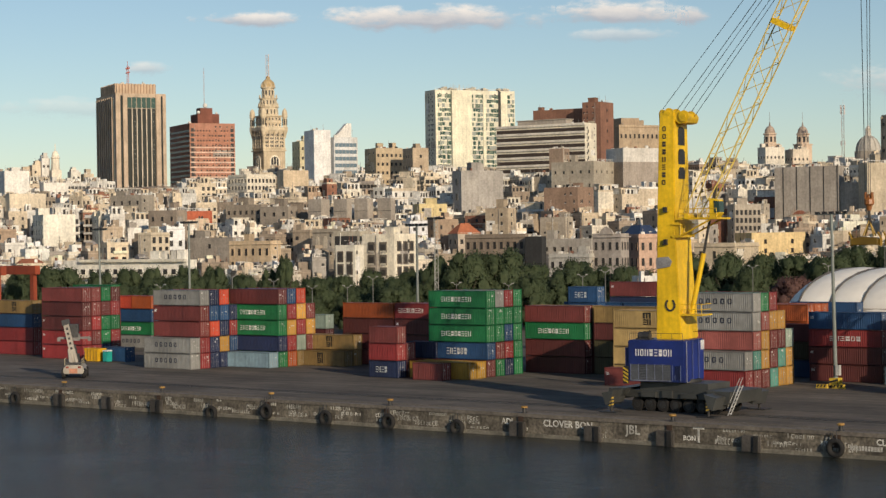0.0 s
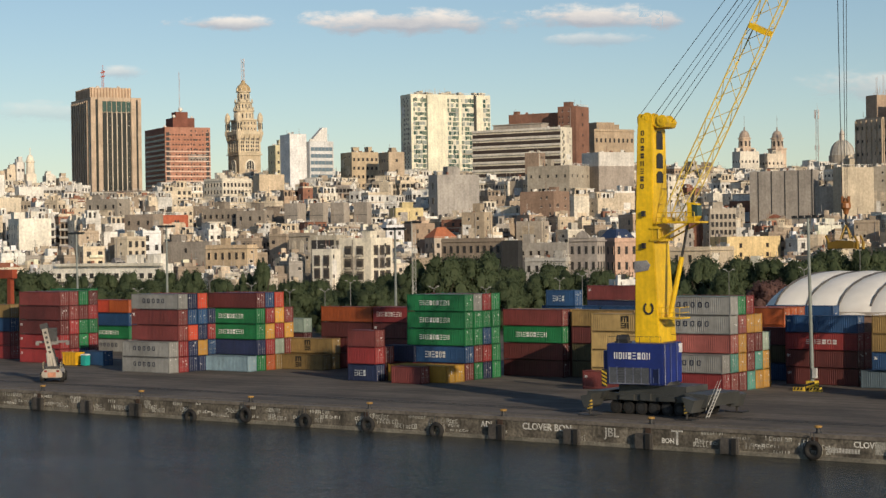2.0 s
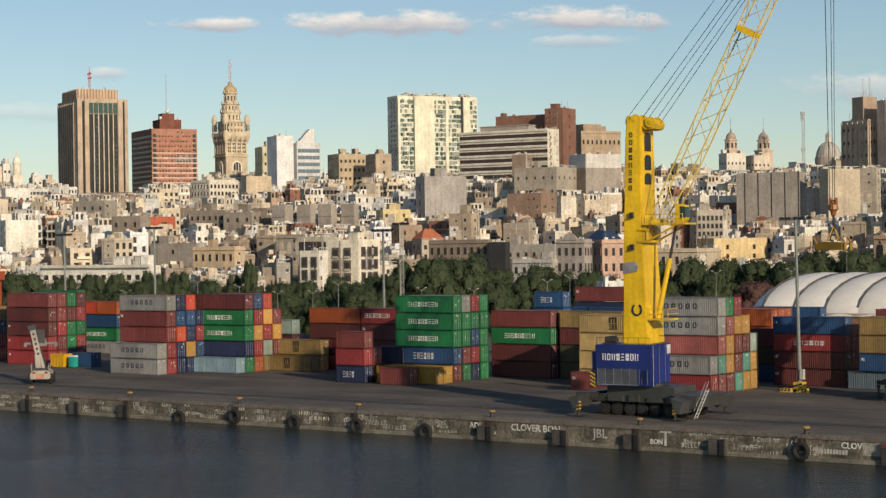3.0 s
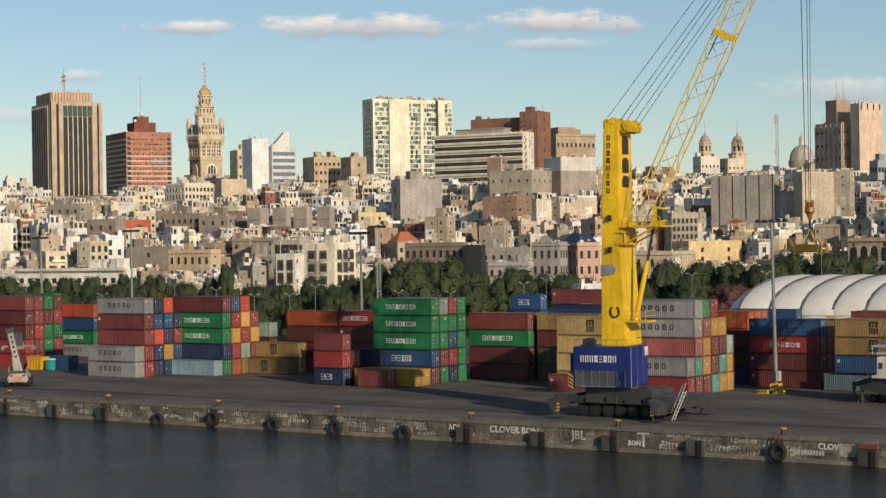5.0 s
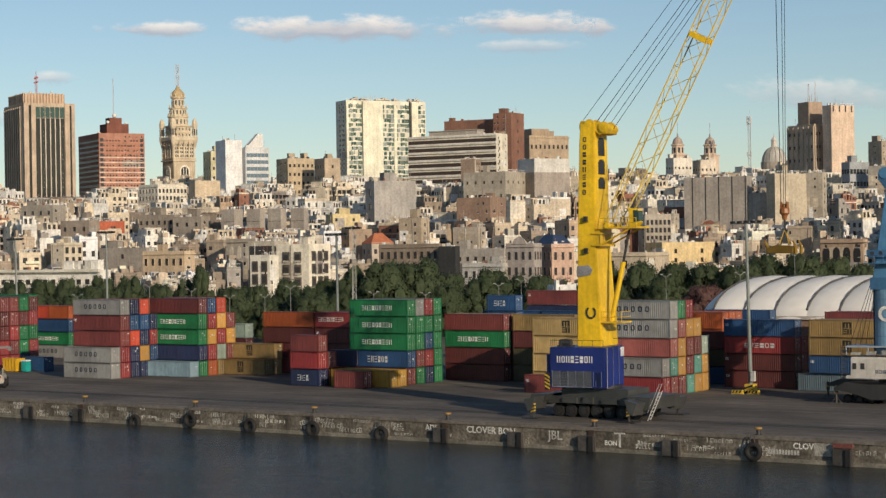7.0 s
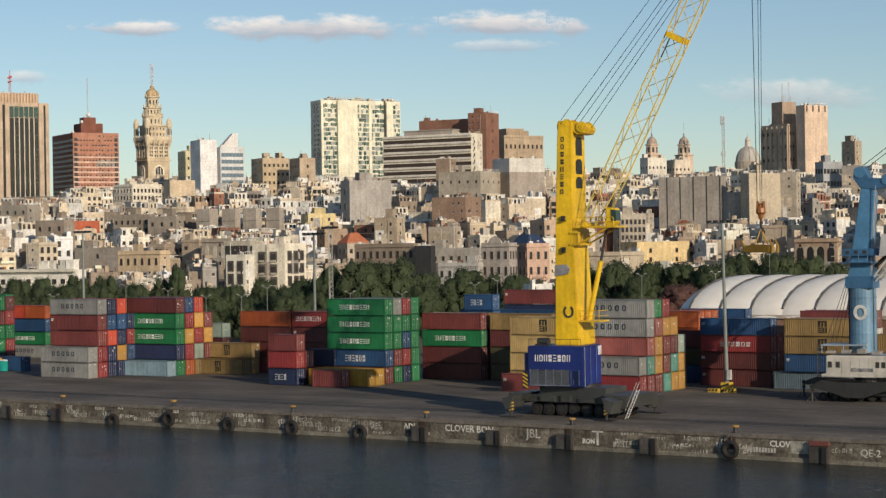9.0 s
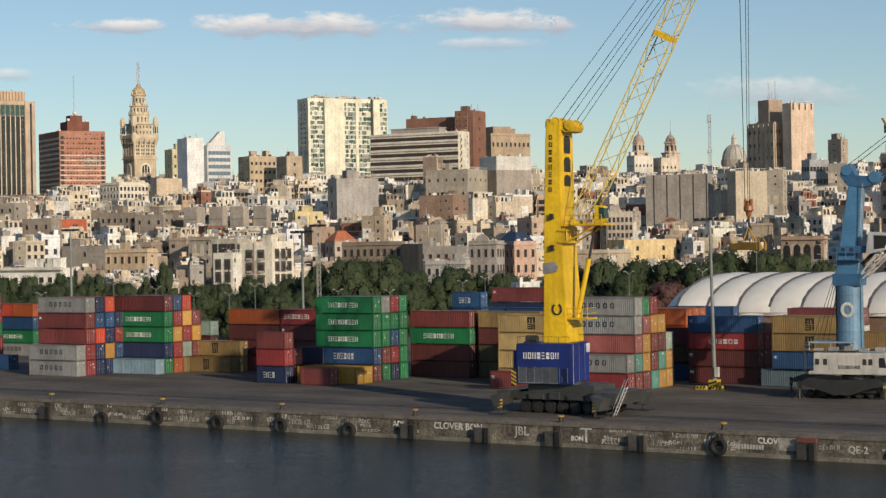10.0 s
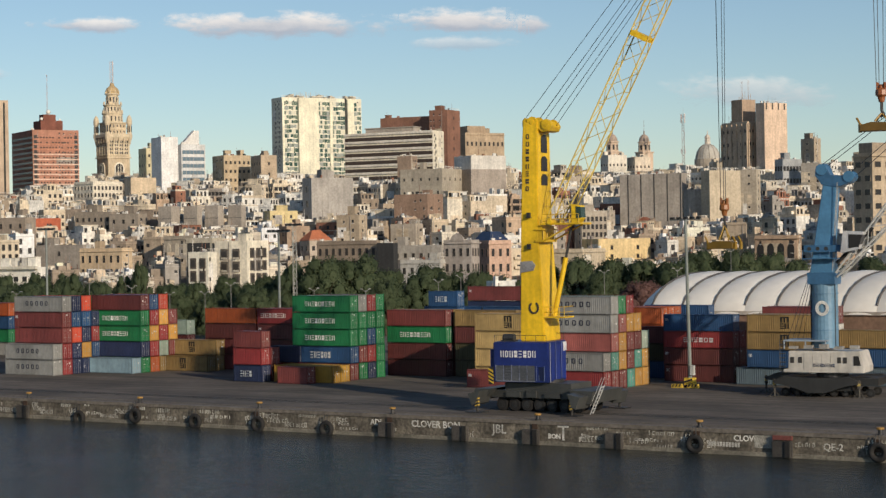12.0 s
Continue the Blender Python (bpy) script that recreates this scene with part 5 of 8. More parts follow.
    for i in range(rng.choice((2, 3, 4, 5))):
        bw, bs, bh = rng.uniform(0.8, 3.4), rng.uniform(0.8, 3.0), rng.uniform(0.5, 2.7)
        x, y = rng.uniform(0, max(0.1, w - bw)), rng.uniform(0, max(0.1, s - bs))
        cc = rng.choice((c, c2, rng.randrange(len(SOUP_COLOURS))))
        soup.add(b, x, y, h - 0.55, x + bw, y + bs, h + bh, cc)
        if bh > 1.8 and rng.random() < 0.6:
            soup.add(b, x + bw * 0.3, y - 0.05, h, x + bw * 0.6, y + 0.02, h + bh * 0.75, N_GLASS)
    for i in range(rng.choice((0, 0, 1, 2))):
        x = rng.uniform(0.5, w - 0.6)
        soup.add(b, x, 1, h, x + 0.12, 1.12, h + rng.uniform(2, 5), N_ROOF)


rng = random.Random(21)
d, made = 586.0, 0
while d < 1340:
    u = -0.30 * d + rng.uniform(0, 10)
    while u < 0.30 * d:
        w, s = rng.uniform(4.0, 11), rng.uniform(5, 12)
        k = rng.random()
        h = rng.uniform(4.5, 8) if k < 0.55 else rng.uniform(7, 12) if k < 0.92 else rng.uniform(12, 18)
        if d < 640:
            h = min(h, 9)
        yaw = TOWN_YAW if rng.random() < 0.6 else 96 if rng.random() < 0.7 else TOWN_YAW + rng.uniform(-12, 12)
        a = radians(yaw - 36)
        dd = d + rng.uniform(-7, 7)
        wide0, wide1 = u - s * math.sin(a), u + w * math.cos(a)
        if dd > 1080:
            h += rng.uniform(2, 9)
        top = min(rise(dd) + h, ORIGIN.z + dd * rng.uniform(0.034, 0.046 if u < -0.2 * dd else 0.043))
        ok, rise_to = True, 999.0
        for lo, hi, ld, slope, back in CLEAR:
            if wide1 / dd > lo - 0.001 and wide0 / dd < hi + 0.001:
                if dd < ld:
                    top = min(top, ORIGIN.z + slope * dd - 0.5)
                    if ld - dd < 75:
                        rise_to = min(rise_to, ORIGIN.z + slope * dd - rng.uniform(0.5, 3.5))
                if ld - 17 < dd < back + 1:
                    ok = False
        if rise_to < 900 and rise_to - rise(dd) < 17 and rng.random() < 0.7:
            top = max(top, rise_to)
        if ok and top - rise(dd) > 3.0:
            if made < 230 and dd < 720:
                c = rng.choice(FILL_MATS)
                t = rng.uniform(0.8, 1.15)
                small_house(rng, u, dd, w, s, top - rise(dd), yaw, tuple(min(0.78, v * t) for v in c))
                made += 1
            else:
                far_house(rng, u, dd, w, s, top - rise(dd), yaw)
        u += (w * math.cos(a) + s * math.sin(a)) * rng.uniform(0.62, 1.0)
    d += rng.uniform(12, 15)
for u, d, top in ((24, 729, 32), (33, 727, 30.5), (42, 725, 33), (53, 722, 29), (27, 712, 27), (37, 710, 28.5), (48, 708, 25.5), (13, 731, 33), (4, 735, 30), (-8, 748, 34), (-18, 742, 31), (60, 735, 31), (-90, 720, 30), (-79, 735, 31),
                  (-68, 733, 29.5), (-58, 735, 30), (-48, 733, 29), (-40, 700, 27), (-30, 705, 29), (-20, 700, 26.5), (-9, 697, 28), (110, 735, 30), (120, 730, 28), (130, 735, 31), (142, 730, 30), (152, 728, 27), (165, 740, 33), (100, 700, 25), (112, 695, 24)):
    c = rng.choice(FILL_MATS)
    small_house(rng, u, d, rng.uniform(6, 10), rng.uniform(6, 10), top - rise(d), rng.choice((64, 64, 96)), c)
tagged(soup.build("far_town_houses"), "dense cream and grey flat-roofed houses covering the hill", "houses", kind="stuff")

# rooftop clutter, patched party walls and odd small windows of all these houses
soup = Soup()
rng = random.Random(64)
for b, w, s, h, blank_f, blank_s in HOUSES.values():
    for i in range(rng.randrange(5, 12)):
        q, r, zz = rng.uniform(0.3, 1.5), rng.uniform(0.3, 1.2), rng.uniform(0.1, 1.3)
        x, y = rng.uniform(0.4, max(0.5, w - 1.8)), rng.uniform(0.4, max(0.5, s - 1.6))
        soup.add(b, x, y, h - 0.62, x + q, y + r, h + zz, rng.choice((1, 1, 8, 10, 10, N_ROOF, N_GLASS, 12, 13, 11)))
    for i in range(rng.randrange(0, 4)):
        x, y = rng.uniform(0.5, w - 0.6), rng.uniform(0.5, s - 0.6)
        soup.add(b, x, y, h - 0.6, x + 0.10, y + 0.10, h + rng.uniform(1.5, 4.5), rng.choice((N_ROOF, 12)))
    if rng.random() < 0.35:
        for i in range(int(w / 1.2)):
            soup.add(b, 0.1 + i * 1.2, 0.1, h, 0.2 + i * 1.2, 0.2, h + 0.9, 1)
        soup.add(b, 0.1, 0.08, h + 0.9, w - 0.1, 0.22, h + 1.02, 1)
    for blank, length, m in ((blank_f, w, b), (blank_s, s, b @ pose(0, s, 0, 0, 0, -90))):
        if not blank or h < 6 or length < 3:
            continue
        for i in range(rng.randrange(1, 4)):
            x0, wd = rng.uniform(0, length * 0.6), length * rng.uniform(0.2, 0.5)
            z1 = h * rng.uniform(0.45, 0.93)
            soup.add(m, x0, -0.025 - 0.006 * i, z1 - rng.uniform(2, 7), min(length, x0 + wd), 0.0, z1, rng.choice((0, 1, 4, 5, 6, 8, 3, 14)))
        for c in range(rng.randrange(1, 3) + int(length / 9)):
            x, ww, wh = rng.uniform(0.6, length - 1.4), rng.uniform(0.5, 1.0), rng.uniform(0.6, 1.4)
            z = h - 3.0
            while z > 2:
                if rng.random() < 0.7:
                    soup.add(m, x, -0.07, z, x + ww, 0.0, z + wh, N_GLASS)
                    soup.add(m, x - 0.1, -0.16, z - 0.14, x + ww + 0.1, 0.0, z - 0.02, 1)
                z -= 3.2
        if rng.random() < 0.5:
            x = rng.uniform(0.3, length - 0.5)
            soup.add(m, x, -0.2, 1, x + 0.16, 0.0, h - 0.5, rng.choice((N_ROOF, 1, 13)))
tagged(soup.build("rooftop_clutter"), "tanks, vents, railings and patched plaster on the town houses", "roof clutter", kind="stuff")

# ---- more containers: the outer stacks and the rows behind ----
stack(-290.0, 49.6, ["red", "red", "maroon", "maroon", "brick"], logos=[TK, TK, TK, None, None])
stack(-290.0, 49.6 + P, ["red", "brick", "red", "brick", "brick"])
stack(-290.0, 49.6 + 2 * P, ["navy", "green", "green", "maroon", "green"])
stack(-290.0, 49.6 + 3 * P, ["brick", "red", "green", "red", "maroon"])
stack(-311.8, 55.0, ["red", "red", "blue", "mustard"], logos=[TK, None, None, "dark_block"])
stack(-353.0, 81.0, ["white", "white", "white"])
stack(-303.0, 68.9, ["maroon", "maroon", "red", "brick", "green"])
stack(-306.3, 83.0, ["grey", "green", "blue"], logos=[CO, EV])
stack(-312.4, 83.0, [None, None, None, "scarlet"], 20)
stack(-306.3, 83.0, [None, None, None, "orange"], 20)
stack(-306.3, 83.0 + P, ["navy", "slate", "brick", "red"])
stack(-276.5, 48.7, ["blue"], 20)
stack(-184.2, 74.5, ["maroon", "navy", "brick", "blue", "blue"], 20, logos=[None, None, None, None, "pale_short"])
stack(-189.5, 105.0, ["brick", "maroon", "red", "navy", "brick"], logos=[None, None, None, None, TK])
stack(-182.2, 79.0, ["brick", "navy", "maroon", "blue"])
stack(-169.6, 79.0, ["navy", "maroon", "brick", "blue"])
stack(-163.0, 84.0, ["maroon", "mustard", "brick", "yellow"])
for j in range(3):
    stack(-145.7, 78.2 + j * P, ["maroon", "olive", "orange", "orange"] if j < 2 else ["navy", "maroon", "brick", "orange"])
stack(-142.4, 89.3, ["navy", "brick", "navy", "blue"])
stack(-113.6, 64.6, ["slate", None, None, None], ch=2.75)
stack(-111.6, 64.2, [None, "blue", "mustard", "mustard"], logos=[None, TK, "dark_block", "dark_block"], ch=2.75)
stack(-111.6, 64.2 + P, ["slate", "navy", "maroon", "mustard"], ch=2.75)
stack(-117.6, 83.5, ["maroon", "white", "orange", "brick"])
stack(-117.6, 83.5 + P, ["brick", "white", "white", "brick"])
stack(-98.5, 68.0, ["slate", "blue", "mustard"])

# ---- yellow mobile harbour crane ----
YEL, YEL2, NAVY, DARK = (0.78, 0.50, 0.012), (0.72, 0.46, 0.015), (0.012, 0.025, 0.145), (0.060, 0.062, 0.058)
crane = thing("harbour_crane", pose(-130, 14, 0, 0, 0, 8), "yellow mobile harbour crane with navy machine house and lattice boom", "crane")
ROT = pose(0, 0, 0, 0, 0, -8)


def low(name, bm, mat, parent=crane, label="", colour=None):
    """A part of the undercarriage, square to the quay."""
    o = part(name, bm, mat, parent, label, colour)
    o.matrix_basis = ROT
    return o


bm = BM()
box(bm, -8.2, -3.2, 1.85, 8.6, 2.8, 2.8)
box(bm, -6.8, -1.8, 0.9, 7.0, 1.6, 1.85)
box(bm, -5.0, -3.0, 2.4, 5.2, 2.6, 3.9)
prism(bm, [(-9.0, 3.0), (-9.2, 1.9), (-7.9, 1.5), (-6.8, 2.2), (-6.2, 3.1)], -4.4, 3.8)
prism(bm, [(5.6, 3.2), (6.6, 2.1), (7.2, 1.2), (8.9, 1.5), (9.3, 3.1)], -4.4, 3.8)
for x, w0, h0 in ((-4.6, 2.2, 0.7), (-1.4, 1.5, 0.9), (1.4, 2.4, 0.6), (4.6, 1.4, 0.8)):
    box(bm, x, -3.5, 1.95, x + w0, -3.2, 1.95 + h0)
low("chassis", bm, ENAMEL, colour=DARK, label="dark grey undercarriage")
for sx in (-1, 1):
    for sy in (-1, 1):
        bm = BM()
        prism(bm, [(sx * 6.8, 2.9), (sx * 7.4, 1.2), (sx * 8.0, 0.9), (sx * 8.6, 2.5)], min(sy * 3.4, sy * 6.8), max(sy * 3.4, sy * 6.8))
        o = low("outrigger", bm, ENAMEL, colour=DARK)
        bm = BM()
        rod(bm, (sx * 7.3, sy * 6.5, 0.12), (sx * 7.3, sy * 6.5, 2.6), 0.16, 8)
        box(bm, sx * 7.3 - 0.24, sy * 6.5 - 0.24, 0.7, sx * 7.3 + 0.24, sy * 6.5 + 0.24, 2.5)
        part("jack", bm, PAINT, o, "black jack with yellow stripes", (0.035, 0.033, 0.03))
        for k in range(4):
            bm = BM()
            x0, zk = sx * 7.3, 0.78 + k * 0.43
            prism(bm, [(x0 - 0.25, zk), (x0 + 0.25, zk + 0.16), (x0 + 0.25, zk + 0.36), (x0 - 0.25, zk + 0.2)], sy * 6.5 - 0.25, sy * 6.5 + 0.25)
            part("stripe", bm, PAINT, o, colour=(0.40, 0.27, 0.04))
        bm = BM()
        box(bm, sx * 7.3 - 1.3, sy * 6.5 - 0.9, 0.0, sx * 7.3 + 1.3, sy * 6.5 + 0.9, 0.16)
        part("foot_plate", bm, STEEL, o)


def wheel(r, wdt, seg=20):
    bm = BM()
    for a, b, c in ((-wdt / 2, wdt / 2, r),):
        rod(bm, (0, a, 0), (0, b, 0), c, seg)
    bmesh.ops.bevel(bm, geom=[e for e in bm.edges if abs(e.verts[0].co.y - e.verts[1].co.y) < 1e-4], offset=r * 0.14, segments=2, affect="EDGES")
    tyre = mesh_of("tyre", bm, RUBBER)
    bm = BM()
    rod(bm, (0, -wdt / 2 - 0.03, 0), (0, wdt / 2 + 0.03, 0), r * 0.52, 12)
    rod(bm, (0, -wdt / 2 - 0.09, 0), (0, wdt / 2 + 0.09, 0), r * 0.2, 8)
    return tyre, mesh_of("rim", bm, STEEL)


TYRE, RIM = wheel(0.92, 0.6)
for i in range(7):
    for y in (-2.6, 2.3):
        o = low("wheel", TYRE, None)
        o.matrix_basis = ROT @ pose(-5.6 + i * 1.95, y, 0.92)
        part("rim", RIM, None, o)
bm = BM()
rod(bm, (0, -0.6, 3.5), (0, -0.6, 4.3), 2.4, 24)
part("slewing_ring", bm, STEEL, crane)
bm = BM()
box(bm, -6.3, -4.0, 4.0, 1.7, 2.4, 9.4)
bmesh.ops.bevel(bm, geom=bm.edges[:], offset=0.12, segments=2, affect="EDGES")
house_body = part("machine_house", bm, ENAMEL, crane, "navy blue machine house with pale lettering", NAVY)
bm = BM()
box(bm, -6.9, -3.6, 4.2, -6.28, 1.8, 8.4)
part("side_locker", bm, ENAMEL, house_body, colour=NAVY)
for i in range(5):
    bm = BM()
    box(bm, -5.9 + i * 1.14, -4.06, 4.25, -4.84 + i * 1.14, -3.98, 6.25)
    pane = part("louvre_panel", bm, PAINT, house_body, "grey louvred panel", (0.075, 0.085, 0.10) if i != 1 else (0.035, 0.04, 0.05))
    bm = BM()
    box(bm, -5.95 + i * 1.14, -4.10, 4.2, -5.88 + i * 1.14, -4.0, 6.3)
    part("mullion", bm, PAINT, house_body, colour=(0.16, 0.18, 0.26))
    for k in range(9):
        bm = BM()
        box(bm, -5.86 + i * 1.14, -4.085, 4.32 + k * 0.21, -4.86 + i * 1.14, -4.05, 4.39 + k * 0.21)
        part("slat", bm, PAINT, house_body, colour=(0.10, 0.11, 0.125))
bm = BM()
box(bm, -5.95, -4.11, 4.12, -0.2, -3.98, 4.22)
part("sill", bm, PAINT, house_body, colour=(0.20, 0.22, 0.28))
# striped warning board at the corner
bm = BM()
box(bm, -6.95, -4.2, 3.7, -6.2, -4.05, 6.0)
board = part("warning_board", bm, PAINT, house_body, "black and yellow striped warning board", (0.02, 0.02, 0.02))
for k in range(4):
    bm = BM()
    zk = 3.75 + k * 0.5
    prism(bm, [(-6.94, zk + 0.42), (-6.21, zk), (-6.21, zk + 0.24), (-6.94, zk + 0.66)], -4.23, -4.2)
    part("warning_stripe", bm, PAINT, house_body, colour=(0.62, 0.42, 0.03))
for i in range(8):
    bm = BM()
    x = -5.2 + i * 0.66
    glyph(bm, x, -4.03, 7.35, 0.46, 0.88, 0.12, (2, 0, 2, 3, 1, 3, 0, 2)[i])
    part("lettering", bm, PAINT, house_body, "pale letter bar", (0.72, 0.72, 0.70))
for x0, x1, z0, z1 in ((0.3, 1.1, 4.3, 6.1),):
    bm = BM()
    box(bm, x0, -4.05, z0, x1, -3.99, z1)
    part("door", bm, ENAMEL, house_body, colour=(0.006, 0.011, 0.05))
for x0, z0, z1 in ((0.0, 4.2, 6.2), (0.35, 4.3, 5.0), (1.15, 4.2, 6.2)):
    bm = BM()
    box(bm, x0 - 0.04, -4.12, z0, x0 + 0.04, -4.04, z1)
    part("door_rail", bm, PAINT, house_body, colour=(0.10, 0.14, 0.30))
for y0 in (-3.4, -1.4, 0.6):
    bm = BM()
    box(bm, 1.68, y0, 4.3, 1.76, y0 + 1.5, 8.9)
    part("side_panel", bm, ENAMEL, house_body, colour=(0.014, 0.03, 0.18))
    bm = BM()
    rod(bm, (1.8, y0 - 0.15, 4.0), (1.8, y0 - 0.15, 9.3), 0.05, 5)
    part("drain_pipe", bm, PAINT, house_body, colour=(0.10, 0.13, 0.30) if y0 != -3.4 else (0.34, 0.36, 0.42))
bm = BM()
box(bm, 1.70, 1.2, 8.0, 1.80, 2.3, 9.2)
part("number_panel", bm, PAINT, house_body, "small white panel", (0.7, 0.7, 0.7))
bm = BM()
for y in (-3.9, 2.3):
    for i in range(6):
        rod(bm, (-6.1 + i * 1.5, y, 9.4), (-6.1 + i * 1.5, y, 10.3), 0.03, 4)
    rod(bm, (-6.1, y, 10.3), (1.4, y, 10.3), 0.03, 4)
part("railing", bm, STEEL, crane)
bm = BM()
rod(bm, (-5.4, -2.4, 9.9), (-3.8, -2.4, 9.9), 0.5, 12)
box(bm, -5.6, -3.0, 9.35, -3.6, -1.8, 9.6)
part("winch", bm, STEEL, crane)
# mast
bm = BM()


def oblong(x0, x1, y0, y1, z):
    return [(x0, y0, z), (x1, y0, z), (x1, y1, z), (x0, y1, z)]


loft(bm, [oblong(-3.25, 0.3, -1.7, 4.0, 9.4), oblong(-3.0, -0.5, -1.55, 3.5, 24.5), oblong(-2.65, -0.45, -1.45, 3.0, 36.5), oblong(-2.5, -0.4, -1.4, 2.8, 39.0)])
bmesh.ops.bevel(bm, geom=bm.edges[:], offset=0.1, segments=2, affect="EDGES")
mast = part("mast", bm, ENAMEL, crane, "bright yellow tapered box mast", YEL)
# the mast is solid: thin dark plates paint the shade inside its openings
for z0, z1 in ((30.4, 31.9), (32.3, 34.3), (34.8, 37.2)):
    bm = BM()
    x = -0.42
    prism(bm, [(-0.9, z0), (1.1, z0), (1.1, z1 - 0.4), (0.6, z1), (-0.4, z1), (-0.9, z1 - 0.4)], -0.06, 0.06)
    o = part("mast_opening", bm, STEEL, mast, "dark plate standing in for a shaded opening in the mast")
    o.matrix_basis = pose(x, 0.7, 0, 0, 0, 90)
for i in range(8):
    bm = BM()
    z = 36.6 - i * 1.0
    glyph(bm, -2.05 - 0.018 * i, -1.50 - i * 0.012, z, 0.46, 0.66, 0.12, (0, 0, 3, 3, 2, 1, 3, 0)[i])
    part("lettering", bm, PAINT, mast, "dark letter bar", (0.05, 0.045, 0.03))
bm = BM()
for i in range(13):
    a0 = radians(48 - i * 22.8)
    for a in (a0,):
        box(bm, -0.13, -0.06, 0, 0.13, 0.02, 0.24, pose(-1.2 + 0.5 * math.cos(a), -1.70, 13.9 + 0.6 * math.sin(a), 0, -math.degrees(a) + 90, 0))
part("emblem", bm, PAINT, mast, "dark ring emblem", (0.03, 0.03, 0.035))
bm = BM()
prism(bm, [(-3.15, 18.6), (-1.2, 18.9), (-0.9, 19.6), (-1.4, 20.2), (-3.1, 20.1)], -1.75, -1.62)
part("patch", bm, PAINT, mast, "grey repair patch", (0.28, 0.28, 0.29))
for z in (21.8, 26.0):
    bm = BM()
    box(bm, -2.1, -2.1, z, -1.4, -1.5, z + 0.08)
    box(bm, -1.95, -2.0, z + 0.08, -1.5, -1.55, z + 0.7)
    part("floodlight", bm, STEEL, mast)
# head with sheaves
bm = BM()
prism(bm, [(-2.7, 38.2), (-0.5, 38.0), (0.1, 37.5), (1.2, 37.6), (1.5, 38.3), (1.2, 38.9), (-2.4, 39.5), (-2.7, 39.1)], -1.2, 2.4)
bmesh.ops.bevel(bm, geom=bm.edges[:], offset=0.08, segments=1, affect="EDGES")
part("mast_head", bm, ENAMEL, crane, colour=YEL2)
for x, z in ((-1.2, 38.9), (0.9, 38.5)):
    for y in (-1.3, 1.0):
        bm = BM()
        rod(bm, (x, y - 0.12, z), (x, y + 0.16, z), 0.72, 16)
        rod(bm, (x, y - 0.2, z), (x, y + 0.24, z), 0.3, 10)
        part("sheave", bm, ENAMEL, crane, colour=YEL)
# boom
FOOT, TIP = Vector((1.6, 0.2, 25.4)), Vector((24.8, 0.2, 70.5))


def lattice_boom(parent, foot, tip, half, tube, panels, colour, spread, foot_len=0.22, foot_half=0.25):
    """Four chords that spread from the foot and close to the tip, with zigzag lacing; each chord and lace bay is a part."""
    d = (tip - foot).normalized()
    side = Vector((0, 1, 0))
    up = side.cross(d).normalized()
    L = (tip - foot).length

    def section(t):
        if t < foot_len:
            k = t / foot_len
            hv, hs = half * (foot_half + (1 - foot_half) * k), spread * (1.5 - 0.5 * k)
        elif t > 0.86:
            k = (t - 0.86) / 0.14
            hv, hs = half * (1 - 0.75 * k), spread * (1 - 0.6 * k)
        else:
            hv, hs = half, spread
        c = foot + d * L * t
        return [c + up * hv * a + side * hs * b for a, b in ((1, 1), (1, -1), (-1, -1), (-1, 1))]
    cuts = [i / panels for i in range(panels + 1)]
    secs = [section(t) for t in cuts]
    for j in range(4):
        bm = BM()
        loft(bm, [[s[j] + up * tube * math.cos(1.047 * q) + side * tube * math.sin(1.047 * q) for q in range(6)] for s in secs])
        part("chord", bm, ENAMEL, parent, colour=colour)
    for i, (a, b) in enumerate(zip(secs, secs[1:])):
        laces = [(a[j], b[(j + 1) % 4]) if i % 2 else (a[(j + 1) % 4], b[j]) for j in range(4)] + [(b[0], b[1]), (b[2], b[3])]
        for p, q in laces:
            bm = BM()
            rod(bm, p, q, tube * 0.5, 5)
            part("lacing", bm, ENAMEL, parent, colour=colour)


boom = part("boom_foot", (lambda b: (rod(b, (1.4, -2.2, 25.4), (1.4, 2.6, 25.4), 0.35, 10), b)[1])(BM()), ENAMEL, crane, colour=YEL)
lattice_boom(boom, FOOT, TIP, 1.35, 0.10, 18, (0.66, 0.50, 0.12), 1.0, 0.12, 0.75)
bm = BM()
d = (TIP - FOOT).normalized()
c = FOOT + d * 27.2
box(bm, -1.35, -1.2, -0.35, 1.35, 1.2, 0.35, Matrix.Translation(c) @ d.to_track_quat("Z", "Y").to_matrix().to_4x4())
part("boom_joint", bm, ENAMEL, boom, colour=YEL)
# platform, cab, luffing cylinder
bm = BM()
box(bm, 0.2, -2.0, 25.0, 5.6, 2.6, 25.25)
for x in (0.3, 1.6, 2.9, 4.2, 5.5):
    rod(bm, (x, -1.95, 25.2), (x, -1.95, 26.4), 0.05, 4)
rod(bm, (0.3, -1.95, 26.4), (5.5, -1.95, 26.4), 0.05, 4)
rod(bm, (0.3, -1.95, 25.8), (5.5, -1.95, 25.8), 0.05, 4)
rod(bm, (0.2, -1.7, 22.8), (4.6, -1.7, 25.0), 0.12, 6)
rod(bm, (0.2, 1.8, 22.8), (4.6, 1.8, 25.0), 0.12, 6)
part("platform", bm, ENAMEL, crane, colour=YEL2)
bm = BM()
prism(bm, [(4.5, 25.25), (5.5, 25.25), (5.9, 25.8), (5.8, 27.5), (4.5, 27.7)], -1.9, -0.4)
cab = part("cab", bm, ENAMEL, crane, "yellow operator cab with green glass", YEL)
bm = BM()
